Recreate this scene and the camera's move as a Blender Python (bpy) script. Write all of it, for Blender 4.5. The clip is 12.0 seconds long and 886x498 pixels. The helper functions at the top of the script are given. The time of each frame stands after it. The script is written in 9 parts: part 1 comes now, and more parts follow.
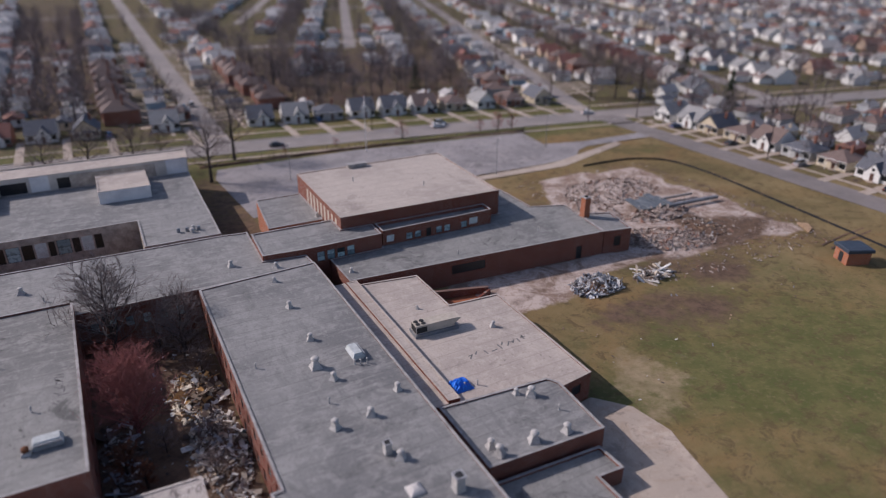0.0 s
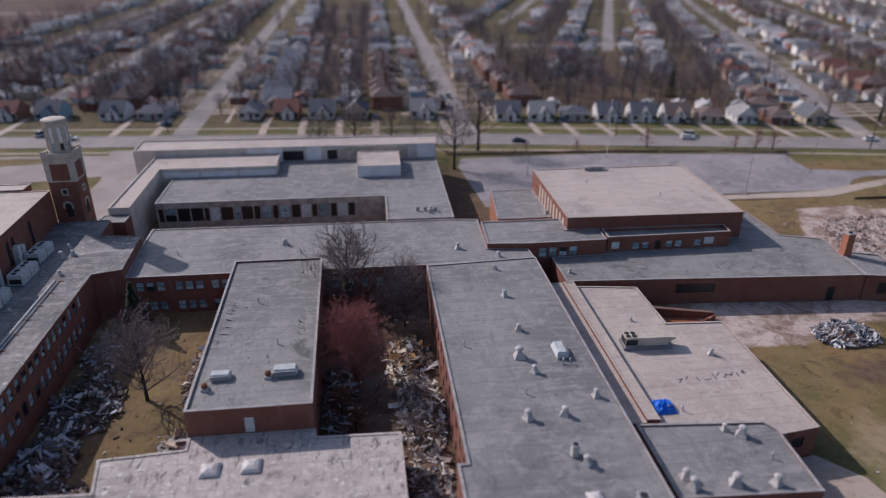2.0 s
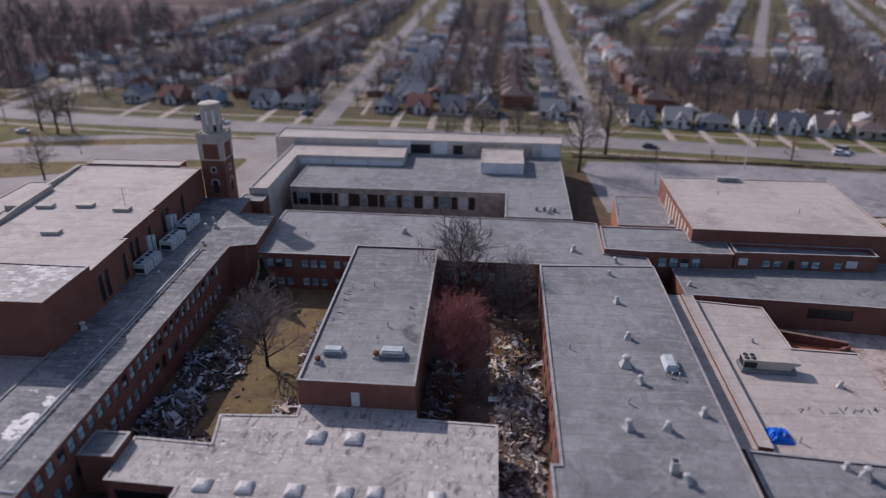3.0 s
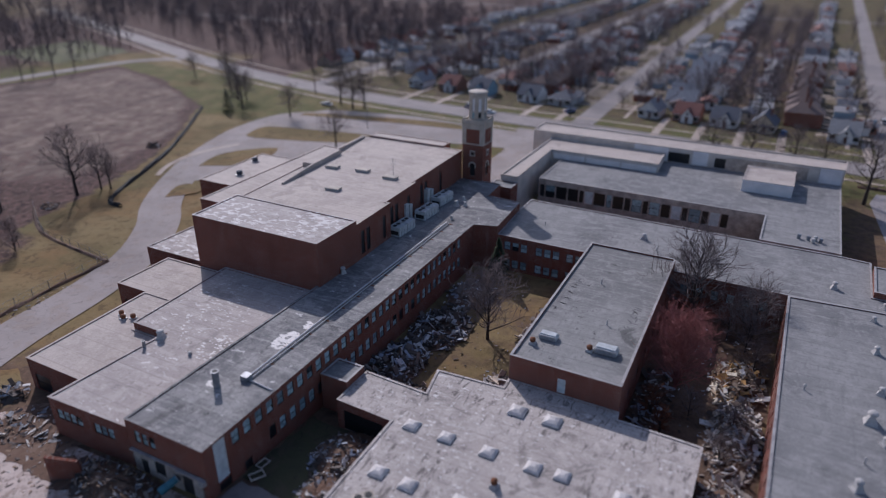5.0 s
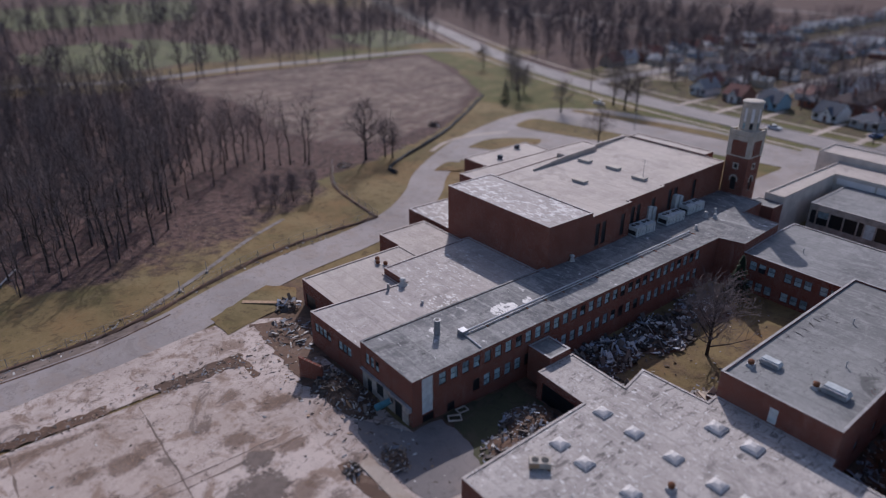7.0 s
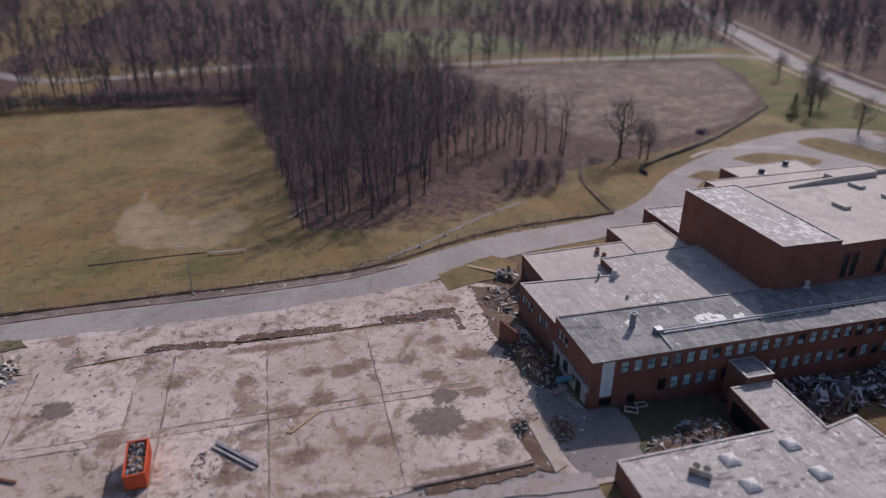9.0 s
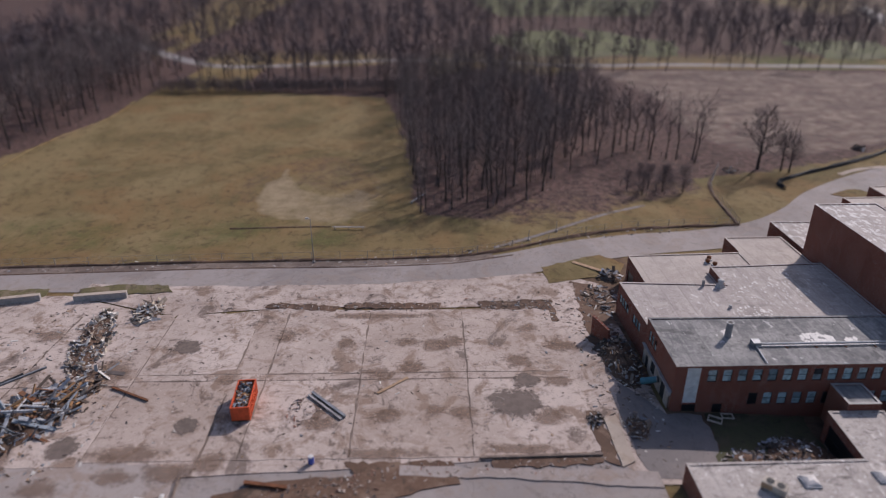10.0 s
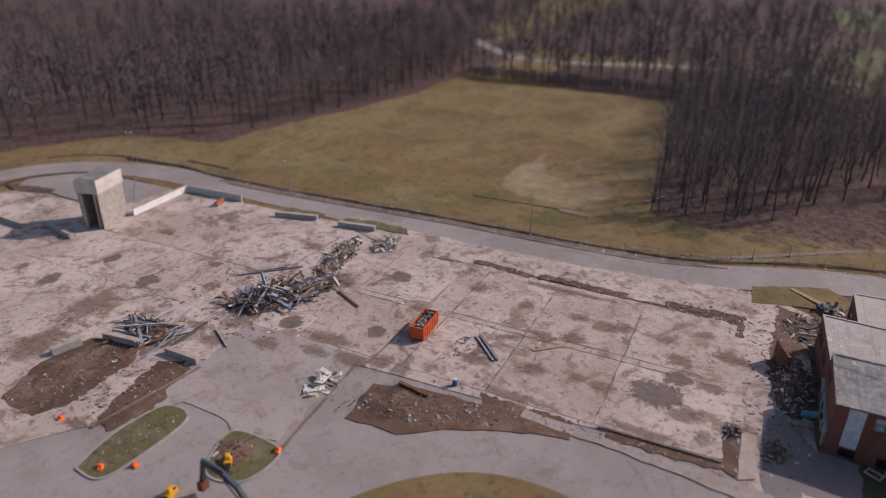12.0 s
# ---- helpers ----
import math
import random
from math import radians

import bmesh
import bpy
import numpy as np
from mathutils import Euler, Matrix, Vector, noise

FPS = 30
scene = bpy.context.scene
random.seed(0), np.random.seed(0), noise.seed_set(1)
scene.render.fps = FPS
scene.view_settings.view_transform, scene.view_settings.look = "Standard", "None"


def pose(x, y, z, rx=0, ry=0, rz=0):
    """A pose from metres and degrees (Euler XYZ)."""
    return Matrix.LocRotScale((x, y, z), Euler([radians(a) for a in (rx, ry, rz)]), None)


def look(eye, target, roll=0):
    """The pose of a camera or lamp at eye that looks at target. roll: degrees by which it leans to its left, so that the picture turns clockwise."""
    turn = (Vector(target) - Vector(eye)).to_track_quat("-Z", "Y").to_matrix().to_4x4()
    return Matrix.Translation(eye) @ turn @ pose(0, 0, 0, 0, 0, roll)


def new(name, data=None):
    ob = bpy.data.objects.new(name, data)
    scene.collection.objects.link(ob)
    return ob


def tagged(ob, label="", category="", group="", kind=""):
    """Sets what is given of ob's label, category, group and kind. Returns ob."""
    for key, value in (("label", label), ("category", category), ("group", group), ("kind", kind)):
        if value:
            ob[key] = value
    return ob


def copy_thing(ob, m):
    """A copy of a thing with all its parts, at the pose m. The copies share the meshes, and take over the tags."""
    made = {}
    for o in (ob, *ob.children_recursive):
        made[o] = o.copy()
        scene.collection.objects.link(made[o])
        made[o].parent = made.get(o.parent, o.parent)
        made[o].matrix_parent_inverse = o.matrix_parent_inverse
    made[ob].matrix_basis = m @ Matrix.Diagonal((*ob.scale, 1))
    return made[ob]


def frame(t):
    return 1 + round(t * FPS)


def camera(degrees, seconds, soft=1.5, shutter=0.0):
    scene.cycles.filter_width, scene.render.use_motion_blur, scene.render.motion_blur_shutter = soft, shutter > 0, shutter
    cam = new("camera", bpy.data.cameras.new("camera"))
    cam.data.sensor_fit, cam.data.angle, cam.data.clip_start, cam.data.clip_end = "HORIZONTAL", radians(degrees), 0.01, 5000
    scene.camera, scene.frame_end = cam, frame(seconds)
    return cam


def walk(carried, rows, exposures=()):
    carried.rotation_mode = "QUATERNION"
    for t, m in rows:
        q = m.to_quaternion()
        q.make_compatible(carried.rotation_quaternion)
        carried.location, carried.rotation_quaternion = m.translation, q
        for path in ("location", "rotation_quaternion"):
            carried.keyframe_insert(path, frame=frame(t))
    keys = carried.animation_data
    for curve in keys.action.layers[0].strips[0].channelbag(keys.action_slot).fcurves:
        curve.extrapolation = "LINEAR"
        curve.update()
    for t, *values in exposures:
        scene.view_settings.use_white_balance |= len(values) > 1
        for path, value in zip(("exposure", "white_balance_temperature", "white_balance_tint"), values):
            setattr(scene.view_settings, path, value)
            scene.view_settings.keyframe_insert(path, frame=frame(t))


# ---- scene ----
cam = camera(67.8, 12.0, soft=1.2)
PATH = [
    (0, (3.235, 1.083, 56.429), (4.11, 2.669, 55.582), 0.3),
    (0.5, (3.238, 0.793, 56.413), (3.965, 2.452, 55.565), 0.3),
    (1, (3.284, 0.448, 56.397), (3.854, 2.168, 55.551), 0.2),
    (1.5, (3.355, 0.059, 56.323), (3.761, 1.825, 55.476), 0.2),
    (2, (3.592, -0.435, 56.262), (3.825, 1.363, 55.417), 0.2),
    (2.5, (4.031, -1.108, 56.222), (4.083, 0.705, 55.378), 0.2),
    (3, (4.608, -1.692, 56.197), (4.477, 0.116, 55.35), 0.1),
    (3.2, (4.857, -1.917, 56.196), (4.651, -0.117, 55.35), 0.1),
    (4.8, (6.67, -4.392, 56.031), (5.912, -2.747, 55.184), 0.1),
    (5, (7.057, -4.662, 56.031), (6.229, -3.049, 55.186), 0.1),
    (5.5, (8.38, -5.333, 56.046), (7.387, -3.818, 55.199), 0.1),
    (6, (9.976, -6.006, 56.034), (8.828, -4.604, 55.187), 0.0),
    (6.5, (11.752, -6.431, 55.97), (10.462, -5.158, 55.124), 0.0),
    (7, (13.732, -6.579, 55.884), (12.315, -5.447, 55.04), 0.1),
    (7.2, (14.587, -6.498, 55.875), (13.122, -5.429, 55.033), -0.0),
    (8.8, (22.055, -4.29, 55.949), (20.318, -3.773, 55.104), 0.1),
    (9, (23.049, -3.75, 55.947), (21.292, -3.31, 55.1), -0.0),
    (9.5, (25.609, -1.757, 55.874), (23.814, -1.515, 55.025), -0.0),
    (10, (28.304, 0.868, 55.795), (26.493, 0.905, 54.948), 0.0),
    (10.5, (30.926, 4.246, 55.741), (29.122, 4.073, 54.895), 0.1),
    (11, (33.251, 8.337, 55.715), (31.48, 7.949, 54.87), 0.1),
    (11.5, (34.939, 12.966, 55.693), (33.23, 12.366, 54.846), 0.3),
    (12, (36.343, 17.971, 55.699), (34.715, 17.171, 54.855), 0.5),
]
# The picture turns a little bluer while the camera faces the sun.
LIGHT = [(0, -0.05, 6200, 21), (2.5, -0.07, 6000, 21), (5.5, -0.2, 5680, 20), (7, -0.2, 5800, 20), (9.5, -0.12, 6150, 20), (12, -0.15, 6500, 22)]
cam.data.dof.use_dof, cam.data.dof.focus_distance, cam.data.dof.aperture_fstop = True, 104.0, 0.029
walk(cam, [(t, look(eye, target, roll)) for t, eye, target, roll in PATH], LIGHT)

# ---------------------------------------------------------------- world, sun
SUN = Vector((-0.611, 0.558, 0.562)).normalized()
world = bpy.data.worlds.new("sky")
scene.world = world
world.use_nodes = True
_nt = world.node_tree
_sky = _nt.nodes.new("ShaderNodeTexSky")
_sky.sky_type = "NISHITA"
_sky.sun_disc = False
_sky.sun_elevation = math.asin(SUN.z)
_sky.sun_rotation = math.atan2(SUN.x, SUN.y)
_sky.dust_density = 1.6
_nt.links.new(_sky.outputs[0], _nt.nodes["Background"].inputs[0])
_nt.nodes["Background"].inputs[1].default_value = 0.11
sun = new("sun", bpy.data.lights.new("sun", "SUN"))
sun.data.energy, sun.data.angle, sun.data.color = 3.6, radians(0.6), (1.0, 0.93, 0.84)
sun.matrix_world = look(SUN * 400, (0, 0, 0))

# ---------------------------------------------------------------- ground height


def lerp(a, b, u):
    return a + (b - a) * u


def gh(y):
    """Height of the ground: the land falls by two metres towards +y."""
    u = min(max((y - 25) / 40, 0), 1)
    return -2 * u * u * (3 - 2 * u)


# ---------------------------------------------------------------- materials


class Mat:
    """A small writer for node materials in world-size noise."""

    def __init__(self, name, rough=0.85, metal=0.0, spec=0.3):
        self.m = bpy.data.materials.new(name)
        self.m.use_nodes = True
        self.t = self.m.node_tree
        self.b = self.t.nodes["Principled BSDF"]
        self.b.inputs["Roughness"].default_value = rough
        self.b.inputs["Metallic"].default_value = metal
        self.b.inputs["Specular IOR Level"].default_value = spec
        self.pos = self.t.nodes.new("ShaderNodeNewGeometry").outputs["Position"]
        self.geo = self.pos.node

    def put(self, socket, value):
        if hasattr(value, "is_linked"):
            self.t.links.new(value, socket)
        elif isinstance(value, tuple) and len(value) == 3 and socket.type == "RGBA":
            socket.default_value = (*value, 1)
        else:
            socket.default_value = value

    def noise(self, scale, detail=4.0, rough=0.6, stretch=None, warp=0.0):
        v = self.pos
        if stretch:
            mp = self.t.nodes.new("ShaderNodeMapping")
            mp.inputs["Scale"].default_value = stretch
            self.t.links.new(v, mp.inputs[0])
            v = mp.outputs[0]
        n = self.t.nodes.new("ShaderNodeTexNoise")
        n.inputs["Scale"].default_value = scale
        n.inputs["Detail"].default_value = detail
        n.inputs["Roughness"].default_value = rough
        n.inputs["Distortion"].default_value = warp
        self.t.links.new(v, n.inputs["Vector"])
        return n.outputs["Fac"]

    def ramp(self, fac, lo, hi):
        r = self.t.nodes.new("ShaderNodeMapRange")
        r.interpolation_type = "SMOOTHSTEP"
        self.put(r.inputs[0], fac)
        r.inputs[1].default_value, r.inputs[2].default_value = lo, hi
        return r.outputs[0]

    def mix(self, fac, a, b, kind="MIX"):
        n = self.t.nodes.new("ShaderNodeMix")
        n.data_type, n.blend_type = "RGBA", kind
        self.put(n.inputs[0], fac)
        self.put(n.inputs[6], a)
        self.put(n.inputs[7], b)
        return n.outputs[2]

    def math(self, op, a, b=0.0):
        n = self.t.nodes.new("ShaderNodeMath")
        n.operation = op
        self.put(n.inputs[0], a)
        self.put(n.inputs[1], b)
        return n.outputs[0]

    def attr(self, name, colour=False):
        n = self.t.nodes.new("ShaderNodeAttribute")
        n.attribute_name = name
        return n.outputs["Color"] if colour else n.outputs["Fac"]

    def object_random(self):
        return self.t.nodes.new("ShaderNodeObjectInfo").outputs["Random"]

    def island(self):
        return self.geo.outputs["Random Per Island"]

    def palette(self, fac, colours):
        r = self.t.nodes.new("ShaderNodeValToRGB")
        r.color_ramp.interpolation = "CONSTANT"
        el = r.color_ramp.elements
        while len(el) < len(colours):
            el.new(0.5)
        for k, c in enumerate(colours):
            el[k].position = k / len(colours)
            el[k].color = (*c, 1)
        self.t.links.new(fac, r.inputs[0])
        return r.outputs[0]

    def done(self, colour, bump=None, strength=0.3, distance=0.02, rough=None):
        self.put(self.b.inputs["Base Color"], colour)
        if bump is not None:
            n = self.t.nodes.new("ShaderNodeBump")
            n.inputs["Strength"].default_value, n.inputs["Distance"].default_value = strength, distance
            self.t.links.new(bump, n.inputs["Height"])
            self.t.links.new(n.outputs[0], self.b.inputs["Normal"])
        if rough is not None:
            self.put(self.b.inputs["Roughness"], rough)
        return self.m


def plain(name, c, vary=0.25, scale=1.2, rough=0.8, metal=0.0, spec=0.3, rnd=0.0):
    """A painted or bare surface with grain and soft wear at two scales."""
    k = Mat(name, rough, metal, spec)
    col = k.mix(k.ramp(k.noise(scale, 5), 0.3, 0.7), c, tuple(v * (1 - vary) for v in c))
    col = k.mix(k.math("MULTIPLY", k.ramp(k.noise(scale * 9, 3), 0.4, 0.75), 0.35), col, tuple(min(1, v * (1 + vary)) for v in c))
    if rnd:
        col = k.mix(k.math("MULTIPLY", k.object_random(), rnd), col, (0.02, 0.02, 0.02))
    return k.done(col, k.noise(scale * 14, 3), 0.2, 0.01)


def brick(name, c, mortar=(0.30, 0.24, 0.20), dark=0.55):
    k = Mat(name, 0.9)
    sep = k.t.nodes.new("ShaderNodeSeparateXYZ")
    k.t.links.new(k.pos, sep.inputs[0])
    com = k.t.nodes.new("ShaderNodeCombineXYZ")
    k.put(com.inputs[0], k.math("ADD", sep.outputs[0], sep.outputs[1]))
    k.put(com.inputs[1], sep.outputs[2])
    b = k.t.nodes.new("ShaderNodeTexBrick")
    b.inputs["Scale"].default_value = 1.0
    b.inputs["Brick Width"].default_value, b.inputs["Row Height"].default_value = 0.42, 0.14
    b.inputs["Mortar Size"].default_value = 0.012
    b.inputs["Color1"].default_value = (*c, 1)
    b.inputs["Color2"].default_value = (*[v * 0.72 for v in c], 1)
    b.inputs["Mortar"].default_value = (*mortar, 1)
    k.t.links.new(com.outputs[0], b.inputs["Vector"])
    col = k.mix(k.math("MULTIPLY", k.ramp(k.noise(0.35, 5), 0.35, 0.75), 0.45), b.outputs["Color"], tuple(v * dark for v in c))
    streak = k.ramp(k.noise(1.0, 4, stretch=(1.3, 1.3, 0.12)), 0.55, 0.8)
    col = k.mix(k.math("MULTIPLY", streak, 0.35), col, (0.33, 0.23, 0.19))
    return k.done(col, b.outputs["Fac"], 0.25, 0.01)


def membrane(name, base, dark, light, stain=0.5, patch=0.0, streaks=0.5, gloss=0.0, seam=3.0, mottle=0.0, pscale=0.5, smear=0.0):
    """Old flat roofing: broad blotches, ponding stains, lap seams, peeled bright patches."""
    k = Mat(name, 0.8, spec=0.25)
    col = k.mix(k.ramp(k.noise(0.07, 5, 0.6), 0.42, 0.6), base, dark)
    col = k.mix(k.math("MULTIPLY", k.ramp(k.noise(0.45, 6, 0.7, warp=0.6), 0.47, 0.62), 0.55), col, light)
    col = k.mix(k.math("MULTIPLY", k.ramp(k.noise(0.8, 5, 0.65, stretch=(0.22, 1.5, 1)), 0.5, 0.66), streaks), col, light)
    col = k.mix(k.math("MULTIPLY", k.ramp(k.noise(0.8, 5, 0.65, stretch=(1.3, 0.2, 1)), 0.52, 0.7), streaks), col, dark)
    col = k.mix(k.math("MULTIPLY", k.ramp(k.noise(0.13, 6, 0.7, warp=1.0), 0.57, 0.66), stain * 0.75), col, tuple(v * 0.45 for v in dark))
    spots = k.math("MULTIPLY", k.ramp(k.noise(1.5, 5, 0.7, stretch=(1, 0.6, 1)), 0.60, 0.68), k.ramp(k.noise(0.09, 3), 0.48, 0.6))
    col = k.mix(k.math("MULTIPLY", spots, stain), col, tuple(v * 0.25 for v in dark))
    if mottle:
        col = k.mix(k.math("MULTIPLY", k.ramp(k.noise(0.7, 7, 0.78, warp=0.8), 0.5, 0.6), mottle), col, tuple(v * 0.55 for v in dark))
    if smear:
        sm = k.math("MULTIPLY", k.ramp(k.noise(1.0, 6, 0.72, stretch=(1.7, 0.42, 1), warp=0.4), 0.55, 0.61), k.ramp(k.noise(0.10, 4, 0.6), 0.44, 0.54))
        col = k.mix(k.math("MULTIPLY", sm, smear), col, tuple(v * 0.32 for v in dark))
    col = k.mix(k.math("MULTIPLY", k.ramp(k.noise(3.2, 4, 0.8), 0.5, 0.66), 0.34), col, tuple(v * 0.5 for v in dark))
    col = k.mix(k.math("MULTIPLY", k.ramp(k.noise(2.3, 4, 0.8, stretch=(1, 0.7, 1)), 0.54, 0.7), 0.4), col, tuple(min(1, v * 1.25) for v in light))
    w = k.t.nodes.new("ShaderNodeTexWave")
    w.bands_direction = "Y"
    w.inputs["Scale"].default_value = 6.283 / seam / 20
    w.inputs["Distortion"].default_value = 0.15
    k.t.links.new(k.pos, w.inputs["Vector"])
    col = k.mix(k.math("MULTIPLY", k.ramp(w.outputs["Fac"], 0.985, 1.0), 0.3), col, tuple(v * 0.5 for v in dark))
    rough = 0.8
    if patch:
        p = k.ramp(k.noise(pscale, 8, 0.62, stretch=(0.6, 1.0, 1), warp=0.4), 0.66 - 0.2 * patch, 0.68 - 0.2 * patch)
        region = k.ramp(k.noise(0.055, 3), 0.44, 0.54)
        p = k.math("MULTIPLY", p, region)
        col = k.mix(k.math("MULTIPLY", p, 0.8), col, (0.66, 0.635, 0.61))
        if gloss:
            rough = k.math("SUBTRACT", 0.8, k.math("MULTIPLY", p, gloss))
    return k.done(col, k.noise(3.0, 5, 0.7), 0.35, 0.03, rough)


M = {}
M["brick"] = brick("red_brick", (0.200, 0.052, 0.031))
M["brick_orange"] = brick("orange_brick", (0.40, 0.13, 0.06))
M["brick_house"] = brick("house_brick", (0.22, 0.075, 0.05))
M["roof_grey"] = membrane("grey_roof_membrane", (0.232, 0.227, 0.222), (0.168, 0.166, 0.166), (0.318, 0.309, 0.298))
M["roof_lw"] = membrane("grey_tarred_roof", (0.238, 0.233, 0.224), (0.172, 0.169, 0.165), (0.305, 0.298, 0.284), stain=0.95)
M["roof_light"] = membrane("pale_roof_membrane", (0.455, 0.392, 0.345), (0.385, 0.33, 0.292), (0.51, 0.445, 0.395), stain=0.45, streaks=0.35)
M["roof_flake"] = membrane("flaking_pale_roof", (0.40, 0.352, 0.325), (0.33, 0.292, 0.27), (0.47, 0.42, 0.39), stain=0.5, patch=0.62, pscale=1.1, streaks=0.3)
M["roof_patch"] = membrane("peeling_roof_membrane", (0.435, 0.382, 0.35), (0.36, 0.315, 0.29), (0.50, 0.445, 0.41), stain=0.55, patch=0.32, pscale=1.3)
M["roof_flat"] = membrane("silver_coated_peeling_roof", (0.46, 0.408, 0.372), (0.37, 0.328, 0.30), (0.52, 0.47, 0.43), stain=0.9, patch=0.3, gloss=0.3, mottle=0.45, pscale=1.8, smear=0.85)
M["roof_wing"] = membrane("patched_dark_roof", (0.245, 0.236, 0.23), (0.135, 0.133, 0.137), (0.35, 0.338, 0.32), stain=0.9, patch=0.12, mottle=0.35, pscale=1.0, streaks=0.7)
M["coping"] = plain("weathered_coping", (0.37, 0.35, 0.34), 0.4, 0.8, 0.6)
M["coping_dark"] = plain("rust_coping", (0.24, 0.15, 0.12), 0.35, 0.8, 0.7)
M["white_wall"] = plain("weathered_white_panels", (0.76, 0.74, 0.73), 0.2, 0.4)
M["cream_wall"] = plain("weathered_cream_render", (0.60, 0.54, 0.48), 0.25, 0.4)
M["faded_paint"] = plain("faded_black_paint", (0.17, 0.165, 0.165), 0.4, 2.0, 0.8)
M["flake"] = plain("peeled_white_coating", (0.66, 0.63, 0.60), 0.25, 2.0, 0.6)
M["tan_wall"] = plain("dirty_tan_render", (0.46, 0.395, 0.34), 0.5, 0.6)
M["stone"] = plain("cream_stone", (0.50, 0.44, 0.37), 0.3, 0.7)


def window_glass():
    """Old glass: some panes dusty blue, some dark or broken."""
    k = Mat("dusty_blue_window_glass", 0.2, spec=0.6)
    col = k.mix(k.ramp(k.object_random(), 0.15, 0.95), (0.40, 0.55, 0.58), (0.16, 0.23, 0.26))
    col = k.mix(k.ramp(k.object_random(), 0.84, 0.87), col, (0.02, 0.023, 0.026))
    col = k.mix(k.math("MULTIPLY", k.ramp(k.noise(2.0, 4), 0.48, 0.62), 0.5), col, (0.05, 0.07, 0.08))
    return k.done(col)


M["pane"] = window_glass()
M["pane_pale"] = plain("pale_blue_glass_block", (0.62, 0.68, 0.68), 0.3, 1.2, 0.4, spec=0.5)
M["pane_dark"] = plain("dark_broken_window", (0.015, 0.017, 0.02), 0.3, 1.5, 0.3, spec=0.5)
M["frame"] = plain("dark_window_frame", (0.025, 0.027, 0.03), 0.3, 2, 0.6)
M["frame_white"] = plain("white_window_frame", (0.7, 0.7, 0.68), 0.2, 2, 0.6)
M["metal"] = plain("galvanised_metal", (0.46, 0.46, 0.47), 0.3, 2.0, 0.5, 0.3)
M["vent"] = plain("weathered_vent_metal", (0.50, 0.48, 0.46), 0.35, 3.0, 0.65, 0.1)
M["unit"] = plain("painted_roof_unit", (0.50, 0.53, 0.53), 0.3, 1.5, 0.6)
M["dark"] = plain("dark_grille", (0.03, 0.03, 0.032), 0.3, 2, 0.7)
M["rust"] = plain("rusty_steel", (0.19, 0.075, 0.035), 0.5, 1.5, 0.8)
M["steel"] = plain("weathered_steel", (0.26, 0.27, 0.29), 0.35, 1.0, 0.55, 0.4)
M["wood"] = plain("raw_lumber", (0.42, 0.28, 0.17), 0.35, 2.0, 0.85)
M["skylight"] = plain("dirty_acrylic_dome", (0.58, 0.545, 0.52), 0.35, 2.0, 0.55, spec=0.3)
M["orange"] = plain("orange_dumpster_paint", (0.62, 0.10, 0.035), 0.3, 1.5, 0.55)
M["yellow"] = plain("yellow_machine_paint", (0.72, 0.38, 0.03), 0.25, 1.5, 0.45)
M["navy"] = plain("dark_blue_steel", (0.045, 0.06, 0.085), 0.3, 1.5, 0.5)
M["tarp"] = plain("bright_blue_tarp", (0.01, 0.17, 0.72), 0.3, 1.2, 0.45)
M["rubber"] = plain("black_rubber", (0.02, 0.02, 0.02), 0.2, 2, 0.8)
M["glass"] = plain("dark_car_glass", (0.02, 0.025, 0.03), 0.1, 2, 0.08, spec=0.6)
M["black_fabric"] = plain("black_silt_fabric", (0.02, 0.021, 0.024), 0.3, 1, 0.8)


